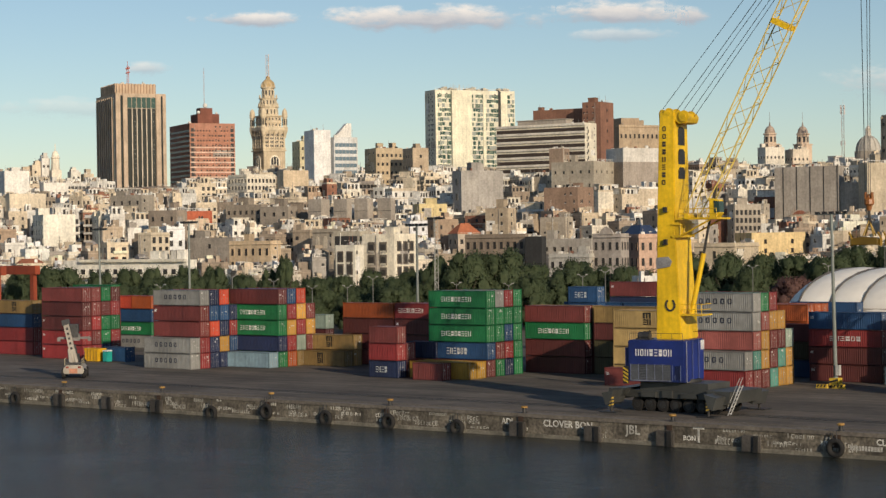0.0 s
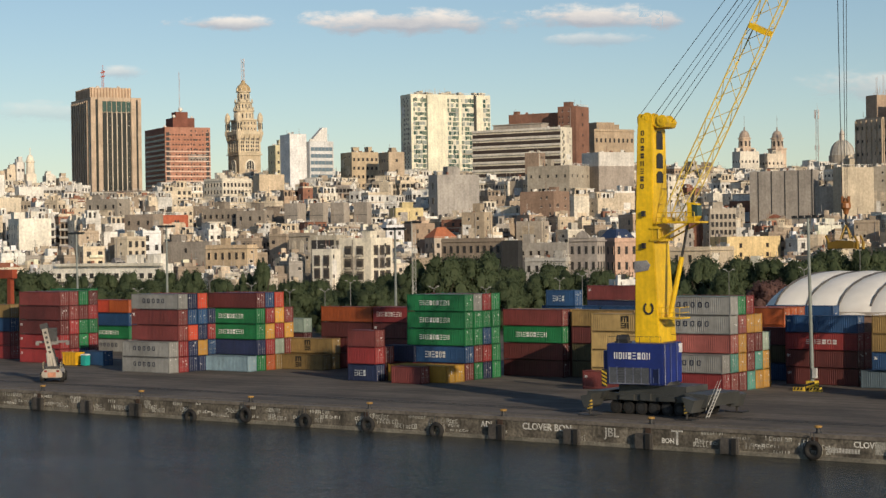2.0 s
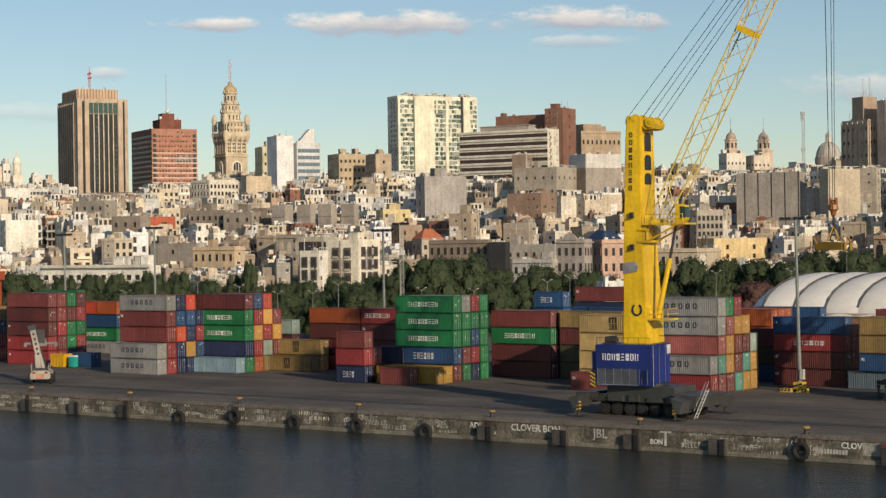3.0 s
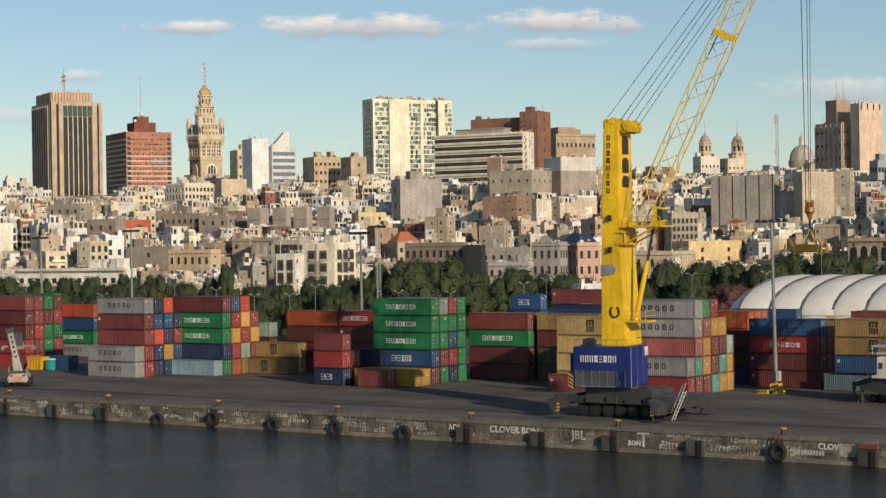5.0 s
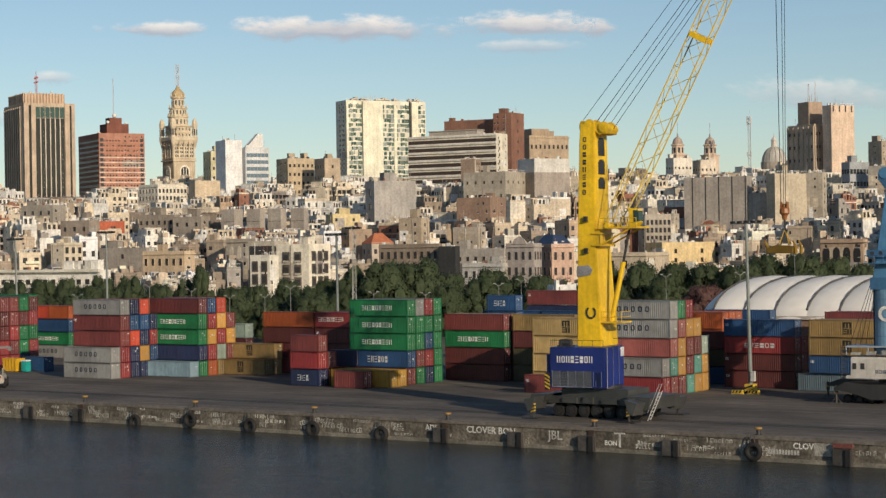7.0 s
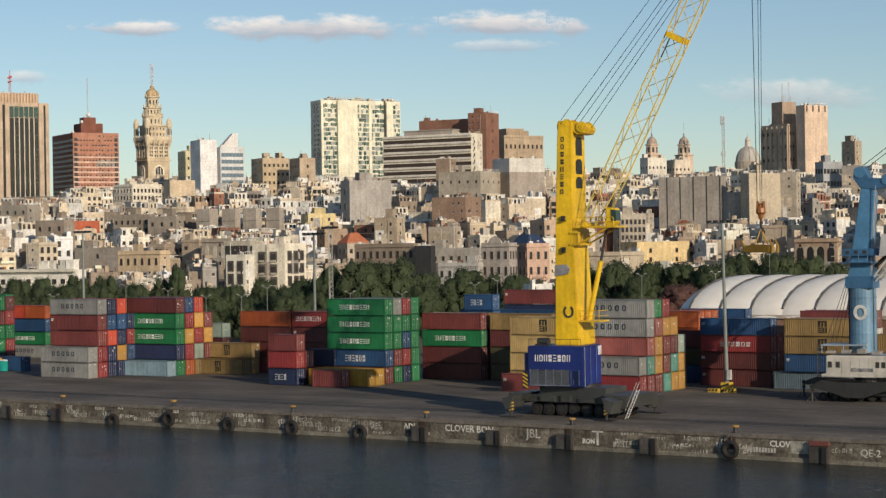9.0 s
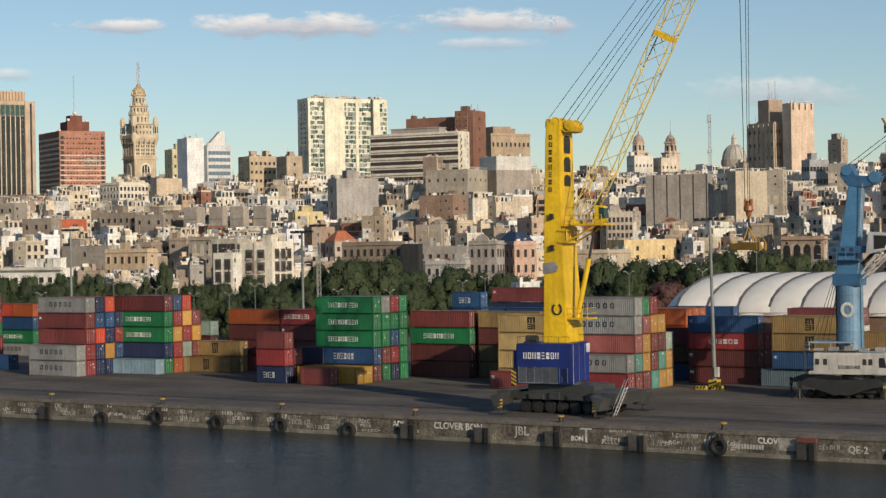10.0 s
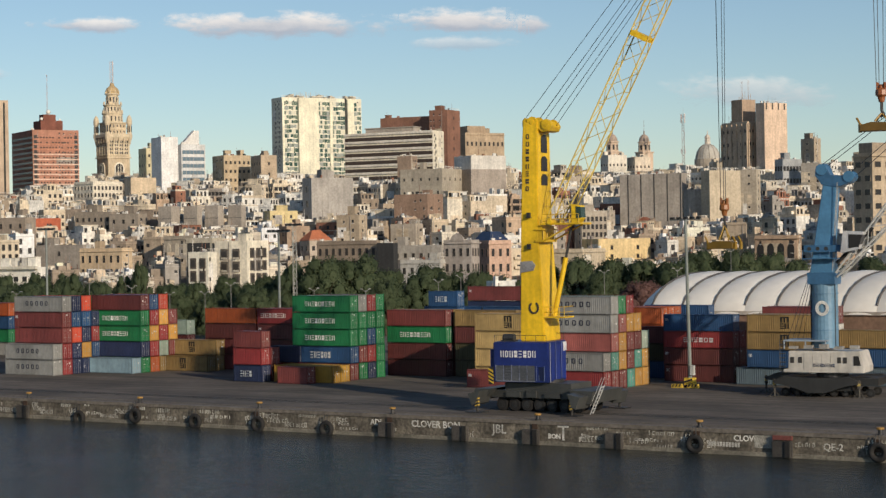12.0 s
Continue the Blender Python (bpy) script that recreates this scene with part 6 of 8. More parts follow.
prism(bm, [(5.2, 25.8), (5.94, 25.9), (5.85, 27.3), (5.15, 27.4)], -1.96, -0.36)
part("cab_glass", bm, GREEN_GLASS, cab)
bm = BM()
box(bm, -0.75, -1.5, 22.9, 0.15, 2.6, 24.9)
box(bm, -0.85, -1.75, 22.7, 0.45, 2.8, 23.0)
box(bm, -0.85, -1.75, 24.3, 0.45, 2.8, 24.5)
for k in range(4):
    rod(bm, (0.3, -1.6 + k * 1.4, 23.0), (0.3, -1.6 + k * 1.4, 24.3), 0.06, 5)
part("collar", bm, ENAMEL, crane, colour=YEL2)
bm = BM()
rod(bm, (0.9, 0.3, 12.6), (2.75, 0.3, 20.6), 0.34, 10)
cyl = part("luffing_cylinder", bm, ENAMEL, crane, colour=YEL)
bm = BM()
rod(bm, (2.75, 0.3, 20.6), (4.6, 0.3, 29.5), 0.19, 8)
part("piston", bm, STEEL, cyl, "bright steel piston rod")
bm = BM()
box(bm, 0.0, -1.6, 12.5, 3.2, 1.8, 12.7)
for x in (0.6, 1.5, 2.4, 3.1):
    rod(bm, (x, -1.55, 12.7), (x, -1.55, 14.0), 0.05, 4)
for z in (13.3, 14.0):
    rod(bm, (0.2, -1.55, z), (3.1, -1.55, z), 0.05, 4)
    rod(bm, (3.1, -1.55, z), (3.1, 1.7, z), 0.05, 4)
part("cylinder_platform", bm, ENAMEL, crane, colour=YEL2)
# ropes: mast head to boom tip, hoist falls
for i, (x, y) in enumerate(((-2.1, -1.2), (-1.2, 1.0), (-0.4, -1.0), (0.6, 1.1), (2.2, -1.1), (-0.2, 0.4))):
    bm = BM()
    rod(bm, (x, y, 39.5 - 0.3 * (x + 2)), (TIP.x + 1.9, 0.3 + y * 0.7, TIP.z - 0.5 + (x - 2.2) * -0.9), 0.04, 4)
    part("pendant_rope", bm, ROPE, crane)
for x, y in ((24.3, -0.5), (25.2, -0.3), (25.3, 0.9)):
    bm = BM()
    rod(bm, (x, y, 70.0), (24.9 + (x - 25) * 0.4, y * 0.5, 27.7), 0.05, 4)
    part("hoist_rope", bm, ROPE, crane)
# access ladder beside the chassis
for y in (-5.2, -4.2):
    bm = BM()
    rod(bm, (8.0, y, 0.1), (9.7, y, 3.9), 0.07, 5)
    rod(bm, (8.0, y, 1.1), (9.7, y, 4.9), 0.04, 5)
    for k in range(8):
        if y < -5:
            rod(bm, (8.1 + k * 0.215, -5.2, 0.3 + k * 0.48), (8.1 + k * 0.215, -4.2, 0.3 + k * 0.48), 0.05, 4)
    part("ladder", bm, PAINT, crane, "pale steel access stair", (0.5, 0.5, 0.48))


def grab(root_pose, hook_col, grab_col, h=6.4, label="yellow clamshell bale grab hanging from an orange hook block"):
    """Hook block, hook, spreading chains and grab frame, hung by ropes; origin at the top of the block."""
    root = thing("crane_grab", root_pose, label, "crane hook")
    bm = BM()
    loft(bm, [ring(0, 0, 0.6, 0.28, 10), ring(0, 0, 0.1, 0.42, 10), ring(0, 0, -0.2, 0.85, 10), ring(0, 0, -0.9, 0.9, 10), ring(0, 0, -1.2, 0.55, 10), ring(0, 0, -1.9, 0.4, 10)])
    for x in (-0.55, 0.55):
        box(bm, x - 0.09, -0.5, -0.2, x + 0.09, 0.5, 0.9)
    part("hook_block", bm, ENAMEL, root, colour=hook_col)
    bm = BM()
    rod(bm, (0, 0, -1.8), (0, 0, -3.2), 0.22, 8)
    rod(bm, (0, 0, -3.2), (0.35, 0, -3.7), 0.22, 8)
    rod(bm, (0.35, 0, -3.7), (-0.2, 0, -4.0), 0.2, 8)
    part("hook", bm, STEEL, root)
    for x, y in ((-1, -0.6), (1, -0.6), (-1, 0.6), (1, 0.6)):
        bm = BM()
        rod(bm, (0, 0, -3.4), (x * 0.9, y, -h + 0.6), 0.13, 6)
        part("strut", bm, ENAMEL, root, colour=grab_col)
    bm = BM()
    prism(bm, [(-3.0, -h - 0.8), (1.6, -h - 0.8), (1.7, -h + 0.1), (1.2, -h + 0.4), (-1.4, -h + 0.5), (-3.0, -h + 0.1)], -1.0, 1.0)
    bmesh.ops.bevel(bm, geom=bm.edges[:], offset=0.08, segments=1, affect="EDGES")
    part("grab_frame", bm, ENAMEL, root, colour=tuple(c * 0.38 for c in grab_col))
    for x in (-3.1, 1.9, 2.9):
        bm = BM()
        rod(bm, (x, 0, -h - 0.9), (x, 0, -h + 0.3), 0.28, 8)
        rod(bm, (x, 0, -h + 0.3), (x - 0.5, 0, -h + 1.2), 0.16, 6)
        part("claw", bm, ENAMEL, root, colour=tuple(c * 0.7 for c in grab_col))
    return root


m = pose(-130, 14, 0, 0, 0, 8)
grab(m @ pose(25.0, 0, 27.27) @ Matrix.Diagonal((0.74, 0.74, 0.81, 1)), (0.27, 0.10, 0.025), (0.42, 0.25, 0.02))

# ---- blue harbour crane farther along the quay ----
BLU, BLU2, WHT = (0.075, 0.21, 0.37), (0.045, 0.13, 0.25), (0.60, 0.57, 0.51)
crane2 = thing("harbour_crane", pose(-104, 50, 0, 0, 0, 8), "blue mobile harbour crane with white machine house", "crane")
bm = BM()
box(bm, -7.0, -2.2, 1.7, 7.0, 3.0, 2.75)
box(bm, -3.2, -2.6, 0.9, 3.4, 2.6, 1.75)
part("chassis", bm, ENAMEL, crane2, "dark undercarriage", (0.030, 0.030, 0.029))
for y0, x0, x1 in ((-3.7, -7.6, 4.4), (3.6, -10.9, 8.0)):
    bm = BM()
    w0 = x1 - x0
    low_side = [(0.0, 1.9), (0.12, 1.7), (0.27, 1.2), (0.40, 0.65), (0.62, 0.65), (0.75, 1.2), (0.88, 1.7), (1.0, 1.9)]
    prism(bm, [(x0 + w0 * q, z) for q, z in low_side] + [(x1, 2.3), (x1 - w0 * 0.1, 3.0), (x0 + w0 * 0.62, 2.75), (x0 + w0 * 0.38, 2.75), (x0 + w0 * 0.1, 3.0), (x0, 2.3)], y0, y0 + 1.3)
    part("outrigger_beam", bm, ENAMEL, crane2, "dark arched outrigger beam", (0.036, 0.036, 0.035))
    for x in (x0 - 0.1, x1 + 0.1):
        bm = BM()
        rod(bm, (x, y0 + 0.6, 0.1), (x, y0 + 0.6, 2.5), 0.14, 7)
        box(bm, x - 0.22, y0 + 0.4, 1.3, x + 0.22, y0 + 0.8, 2.4)
        for q in (-0.7, 0.7):
            rod(bm, (x, y0 + 0.6, 0.9), (x + q, y0 + 0.6, 0.1), 0.05, 5)
        box(bm, x - 0.85, y0 + 0.1, 0, x + 0.85, y0 + 1.1, 0.1)
        part("jack", bm, PAINT, crane2, "dark grimy jack", (0.075, 0.068, 0.055))
        bm = BM()
        box(bm, x - 0.24, y0 + 0.37, 1.7, x + 0.24, y0 + 0.395, 2.05)
        part("stripe", bm, PAINT, crane2, colour=(0.42, 0.32, 0.10))
for i in range(8):
    for y in (-1.9, 2.4):
        o = part("wheel", TYRE, None, crane2)
        o.matrix_basis = pose(-6.4 + i * 1.75, y, 0.62) @ Matrix.Diagonal((0.67, 0.67, 0.67, 1))
        part("rim", RIM, None, o)
bm = BM()
rod(bm, (0, 0, 2.8), (0, 0, 3.5), 2.3, 20)
part("slewing_ring", bm, STEEL, crane2)
bm = BM()
prism(bm, [(-6.4, 3.5), (5.2, 3.5), (5.25, 4.3), (4.75, 6.0), (4.6, 6.55), (-5.6, 6.55), (-5.7, 4.0), (-6.4, 3.9)], -3.0, 2.6)
bmesh.ops.bevel(bm, geom=bm.edges[:], offset=0.08, segments=2, affect="EDGES")
hb = part("machine_house", bm, ENAMEL, crane2, "weathered white machine house", WHT)
for x in (-5.35, -4.2, 1.4, 2.25):
    bm = BM()
    box(bm, x, -3.06, 4.85, x + 0.55, -2.98, 5.7)
    part("window", bm, DARK_GLASS, hb)
bm = BM()
prism(bm, [(3.75, 4.55), (4.75, 4.55), (4.45, 5.9), (3.75, 5.9)], -3.06, -2.9)
part("cab_window", bm, DARK_GLASS, hb)
for i in range(8):
    bm = BM()
    glyph(bm, -2.05 + i * 0.40, -3.10, 4.3, 0.31, 0.48, 0.08, i)
    part("lettering", bm, PAINT, hb, "faded dark letter bar", (0.10, 0.11, 0.14))
for i, x in enumerate((-3.4, -2.1, -0.8, 0.5)):
    bm = BM()
    box(bm, x, -3.05, 3.8, x + 1.25, -2.99, 6.3)
    part("panel", bm, ENAMEL, hb, colour=(0.56, 0.53, 0.47))
bm = BM()
for k in range(7):
    box(bm, -7.0, -2.9, 3.6 + k * 0.62, -6.2, -2.4, 3.75 + k * 0.62)
rod(bm, (-6.9, -2.9, 3.5), (-6.9, -2.9, 8.2), 0.05, 5)
part("ladder", bm, STEEL, crane2)
bm = BM()
box(bm, -6.4, -2.8, 7.9, 0.0, 2.2, 8.1)
for x in (-6.3, -3.2, -0.3):
    rod(bm, (x, -2.7, 6.8), (x, -2.7, 8.0), 0.1, 5)
part("upper_deck", bm, ENAMEL, crane2, colour=(0.30, 0.36, 0.42))
bm = BM()
rod(bm, (-1.05, 0, 6.9), (-1.05, 0, 16.5), 1.95, 24, 1.9)
mast2 = part("lower_mast", bm, ENAMEL, crane2, "round blue lower mast", (0.15, 0.28, 0.40))
bm = BM()
for i in range(16):
    a = 2 * math.pi * i / 16
    box(bm, -0.17, -0.02, -0.22, 0.17, 0.03, 0.22, pose(-0.9 + 0.75 * math.cos(a), -1.97, 12.6 + 0.85 * math.sin(a), 0, -math.degrees(a) + 90, 0))
part("emblem", bm, PAINT, mast2, "white ring emblem", (0.7, 0.7, 0.66))
bm = BM()
loft(bm, [oblong(-2.9, 0.7, -1.6, 1.6, 16.0), oblong(-2.5, 0.6, -1.5, 1.5, 19.0), oblong(-2.2, 0.5, -1.3, 1.3, 21.0), oblong(-0.7, 1.3, -1.0, 1.0, 30.8)])
bmesh.ops.bevel(bm, geom=bm.edges[:], offset=0.1, segments=1, affect="EDGES")
part("upper_mast", bm, ENAMEL, crane2, "blue box mast", BLU)
bm = BM()
box(bm, -3.4, -2.0, 20.6, 2.4, -1.2, 21.6)
box(bm, -3.4, 1.2, 20.6, 2.4, 2.0, 21.6)
box(bm, -3.0, -1.9, 16.0, 0.95, 1.8, 17.7)
part("bracket", bm, ENAMEL, crane2, colour=BLU2)
bm = BM()
prism(bm, [(-1.7, 32.9), (-0.4, 33.2), (0.4, 31.6), (2.0, 31.5), (3.2, 32.0), (3.9, 31.2), (3.2, 30.4), (1.2, 29.8), (-0.9, 30.2), (-1.9, 31.6)], -1.1, 1.1)
bmesh.ops.bevel(bm, geom=bm.edges[:], offset=0.06, segments=1, affect="EDGES")
part("mast_head", bm, ENAMEL, crane2, colour=BLU2)
for x, z in ((-0.9, 32.4), (3.0, 31.3)):
    for y in (-1.25, 1.0):
        bm = BM()
        rod(bm, (x, y, z), (x, y + 0.25, z), 0.8, 14)
        part("sheave", bm, ENAMEL, crane2, colour=BLU)
bm = BM()
prism(bm, [(2.0, 20.4), (4.6, 21.0), (5.2, 23.4), (2.4, 23.6)], -2.6, -0.8)
cb = part("cab", bm, ENAMEL, crane2, "pale operator cab", (0.50, 0.51, 0.52))
bm = BM()
prism(bm, [(3.2, 21.1), (4.66, 21.3), (5.16, 23.0), (3.2, 23.1)], -2.66, -0.75)
part("cab_glass", bm, DARK_GLASS, cb)
for x in (-2.6, -1.4, -0.2):
    bm = BM()
    rod(bm, (x, -2.03, 21.1), (x, -1.98, 21.1), 0.3, 10)
    part("bolt_plate", bm, STEEL, crane2)
bm = BM()
for y in (-0.35, 0.35):
    rod(bm, (0.55, y - 1.2, 18.0), (1.45, y - 1.2, 30.5), 0.05, 4)
for k in range(28):
    t = k / 28
    rod(bm, (0.55 + 0.9 * t, -1.55, 18.0 + 12.5 * t), (0.55 + 0.9 * t, -0.85, 18.0 + 12.5 * t), 0.035, 4)
part("mast_ladder", bm, GALVANISED, crane2)
bm = BM()
box(bm, -3.6, -2.6, 19.6, 1.6, -1.4, 19.75)
for x in (-3.5, -2.2, -0.9, 0.4, 1.5):
    rod(bm, (x, -2.55, 19.7), (x, -2.55, 20.8), 0.04, 4)
rod(bm, (-3.5, -2.55, 20.8), (1.5, -2.55, 20.8), 0.04, 4)
part("platform", bm, ENAMEL, crane2, colour=BLU2)
for i in range(3):
    bm = BM()
    rod(bm, (-1.05, 0, 9.4 + i * 2.6), (-1.05, 0, 9.55 + i * 2.6), 2.0, 24)
    part("mast_flange", bm, ENAMEL, crane2, colour=(0.12, 0.24, 0.36))
bm = BM()
rod(bm, (0.75, -0.9, 7.2), (0.75, -0.9, 16.2), 0.06, 5)
rod(bm, (-2.7, -1.1, 7.2), (-2.7, -1.1, 16.2), 0.09, 5)
part("cable_pipe", bm, STEEL, crane2)
for i in range(5):
    bm = BM()
    box(bm, -5.6 + i * 2.2, 2.0 - 4.9, 6.85, -4.4 + i * 2.2, 2.0 - 3.8, 7.2 + 0.15 * (i % 3))
    part("roof_box", bm, PAINT, crane2, colour=(0.34, 0.33, 0.30))
bf = part("boom_foot", (lambda b: (rod(b, (0.9, -1.9, 17.4), (0.9, 1.9, 17.4), 0.3, 10), b)[1])(BM()), ENAMEL, crane2, colour=BLU2)
lattice_boom(bf, Vector((1.0, 0, 17.2)), Vector((36.0, 0, 58.0)), 1.1, 0.14, 26, (0.50, 0.50, 0.47), 1.0)
bm = BM()
rod(bm, (0.8, 0.2, 19.0), (6.0, 0.2, 24.0), 0.28, 8)
part("luffing_cylinder", bm, STEEL, crane2)
for x, y, z in ((-0.9, -1.0, 33.0), (-0.4, 0.8, 33.0), (3.2, -1.0, 31.8), (3.6, 0.8, 31.4)):
    bm = BM()
    rod(bm, (x, y, z), (35.6, y * 0.6, 58.4 + (z - 32) * 0.8), 0.05, 4)
    part("pendant_rope", bm, ROPE, crane2)
for i in range(4):
    bm = BM()
    rod(bm, (-1.6 - 0.2 * i, -1.2 + i * 0.8, 21.0), (-6.1 + 0.5 * i, -1.6 + i, 8.1), 0.04, 4)
    part("stay_rope", bm, ROPE, crane2)
# a grab on the falls of a third crane that stands out of sight along the quay
m3 = pose(-104, 50, 0, 0, 0, 8) @ pose(7.6, 0, 43.6)
g3 = grab(m3, (0.30, 0.10, 0.035), (0.45, 0.26, 0.05), 5.2, "ochre grab hanging from a rust-red hook block")
for x in (-0.7, -0.3, 0.3, 0.7):
    bm = BM()
    rod(bm, (x, 0, 0), (x * 1.6, 0, 24), 0.05, 4)
    part("hoist_rope", bm, ROPE, g3)

# ---- lamp masts ----
GALV = (0.20, 0.225, 0.205)


def lamp_mast(x, y, h, base=True, lean=0.0, zg=0.0, col=GALV, label="tall grey-green floodlight mast in the port yard"):
    root = thing("floodlight_mast", pose(x, y, zg, 0, lean, 0), label, "lamp mast", "floodlight masts")
    bm = BM()
    rod(bm, (0, 0, 0), (0, 0, h), 0.32, 10, 0.2)
    part("pole", bm, ENAMEL, root, colour=col)
    bm = BM()
    box(bm, -2.6, -0.12, h - 0.1, 2.6, 0.12, h + 0.06)
    part("crossbar", bm, ENAMEL, root, colour=col)
    for i in range(5):
        bm = BM()
        box(bm, -2.5 + i * 1.12, -0.35, h + 0.05, -1.9 + i * 1.12, 0.25, h + 0.4)
        part("lamp_head", bm, STEEL, root)
    if base:
        for k in range(2):
            bm = BM()
            x0 = -2.6 + 2.7 * k
            prism(bm, [(x0, 0), (x0 + 2.0, 0), (x0 + 1.9, 0.2), (x0 + 1.85, 0.62), (x0 + 0.15, 0.62), (x0 + 0.1, 0.2)], -1.5, -0.95)
            bar = part("crash_barrier", bm, PAINT, root, "yellow and black striped barrier", (0.62, 0.42, 0.05))
            for j in range(3):
                bm = BM()
                xj = x0 + 0.2 + j * 0.56
                prism(bm, [(xj, 0.2), (xj + 0.24, 0.2), (xj + 0.44, 0.6), (xj + 0.2, 0.6)], -1.53, -1.5)
                part("stripe", bm, PAINT, bar, colour=(0.018, 0.018, 0.018))
        bm = BM()
        loft(bm, [oblong(-0.7, 0.7, -0.7, 0.7, 0.0), oblong(-0.7, 0.7, -0.7, 0.7, 1.5)])
        plinth = part("plinth", bm, PAINT, root, "yellow and black plinth", (0.62, 0.42, 0.04))
        for j in range(2):
            bm = BM()
            zj = 0.05 + j * 0.66
            prism(bm, [(-0.7, zj), (0.7, zj + 0.4), (0.7, zj + 0.72), (-0.7, zj + 0.32)], -0.73, -0.7)
            part("stripe", bm, PAINT, plinth, colour=(0.018, 0.018, 0.018))
        bm = BM()
        box(bm, 0.25, -0.5, 1.9, 0.85, 0.1, 3.4)
        part("switch_box", bm, PAINT, root, "white switch box", (0.62, 0.62, 0.58))
    return root


lamp_mast(-129.7, 56.3, 25.8, lean=-0.9)
lamp_mast(-325.8, 86.1, 26.0, base=False, lean=-1.0)
for u, d, h in ((-17.9, 350, 25.4), (-72.4, 420, 27.2), (150, 470, 24)):
    p = spot(u, d).translation
    lamp_mast(p.x, p.y, h, base=False)
p = spot(-17.7, 420).translation
root = thing("lattice_mast", pose(p.x, p.y, 0), "pale lattice floodlight mast", "lamp mast")
bm = BM()
lattice_mast(bm, 0, 0, 0, 27.5, 0.5, 26)
part("lattice", bm, PAINT, root, colour=(0.42, 0.42, 0.38))
bm = BM()
box(bm, -2.2, -0.3, 27.2, 2.2, 0.3, 27.7)
part("lamp_head", bm, STEEL, root)
for u, d, h in ((-55, 430, 14), (-33, 436, 14.2), (15, 438, 14), (20, 434, 15), (53, 432, 15.6), (-66, 440, 15), (-48, 445, 12), (-40, 448, 12), (68, 420, 16), (84, 440, 20), (-82, 436, 13), (-14, 440, 12.5), (-2, 445, 12)):
    p = spot(u, d).translation
    root = thing("street_lamp", pose(p.x, p.y, 0, 0, 0, 36), "pale two-armed street lamp at the port fence", "street lamp", "street lamps")
    bm = BM()
    rod(bm, (0, 0, 0), (0, 0, h), 0.10, 7, 0.07)
    part("pole", bm, PAINT, root, colour=(0.22, 0.22, 0.20))
    for s in (-1, 1):
        bm = BM()
        rod(bm, (0, 0, h - 0.4), (s * 0.95, 0, h + 0.3), 0.05, 5)
        box(bm, s * 0.95 - 0.3, -0.15, h + 0.22, s * 0.95 + 0.3, 0.15, h + 0.38)
        part("lamp_head", bm, PAINT, root, colour=(0.34, 0.34, 0.32))

# ---- vaulted shed ----
BRICKWALL = surface("shed_brick", (0.24, 0.15, 0.10), 0.9, vary=0.25, grain=2, stain=0.3, bump=0.1)
MEMBRANE = surface("white_membrane", (0.84, 0.80, 0.71), 0.6, vary=0.06, grain=6, stain=0.12, bump=0)
shed = thing("vaulted_shed", pose(-160.5, 92, 0), "long shed with brick walls and white ribbed vault roof", "shed")
bm = BM()
box(bm, 0, 0, 0, 190, 0.5, 9.7)
box(bm, 0, 37.5, 0, 190, 38, 9.7)
box(bm, 0, 0.5, 0, 0.5, 37.5, 9.7)
part("wall", bm, BRICKWALL, shed)
bm = BM()
box(bm, -0.3, -0.3, 9.7, 190, 0.0, 10.3)
part("eaves", bm, PAINT, shed, colour=(0.50, 0.44, 0.37))
N_BAY, BAY = 32, 5.9
for i in range(N_BAY):
    bm = BM()
    grid = []
    for a in range(13):
        ang = math.pi * a / 12
        y, z = 19 - 19.2 * math.cos(ang), 9.8 + 6.6 * math.sin(ang)
        row = []
        for b in range(7):
            t = b / 6
            bulge = 0.42 * math.sin(math.pi * t) ** 0.6
            x = i * BAY + t * BAY
            lift = 1.0
            if i == 0:
                lift = math.sqrt(max(0.0, 1 - (1 - t) ** 2)) * 0.55 + 0.45 * t
            row.append(bm.verts.new((x, 19 + (y - 19) * (1 + bulge * 0.03) * (0.55 + 0.45 * lift), 9.8 + (z - 9.8) * lift + bulge * math.sin(ang))))
        grid.append(row)
    for r0, r1 in zip(grid, grid[1:]):
        for b in range(6):
            bm.faces.new((r0[b], r0[b + 1], r1[b + 1], r1[b]))
    for f in bm.faces:
        f.smooth = True
    part("vault_bay", bm, MEMBRANE, shed)
# dark tubes added along the bay seams paint the shade between the billows
for i in range(1, N_BAY):
    bm = BM()
    pts = [(19 - 19.25 * math.cos(math.pi * a / 14), 9.85 + 6.7 * math.sin(math.pi * a / 14)) for a in range(15)]
    for p, q in zip(pts[1:], pts[2:-1]):
        rod(bm, (i * BAY, *p), (i * BAY, *q), 0.2, 5)
    part("seam_cable", bm, PAINT, shed, "dark tube standing in for the shade along a vault seam", (0.10, 0.095, 0.09))
for x0 in (41, 66):
    bm = BM()
    prism(bm, [(x0, 0), (x0 + 5, 0), (x0 + 5, 5.0), (x0 + 4.4, 6.0), (x0 + 2.5, 6.5), (x0 + 0.6, 6.0), (x0, 5.0)], -0.2, 0.1)
    part("arch_door", bm, ENAMEL, shed, "blue arched sliding door", (0.02, 0.05, 0.16))

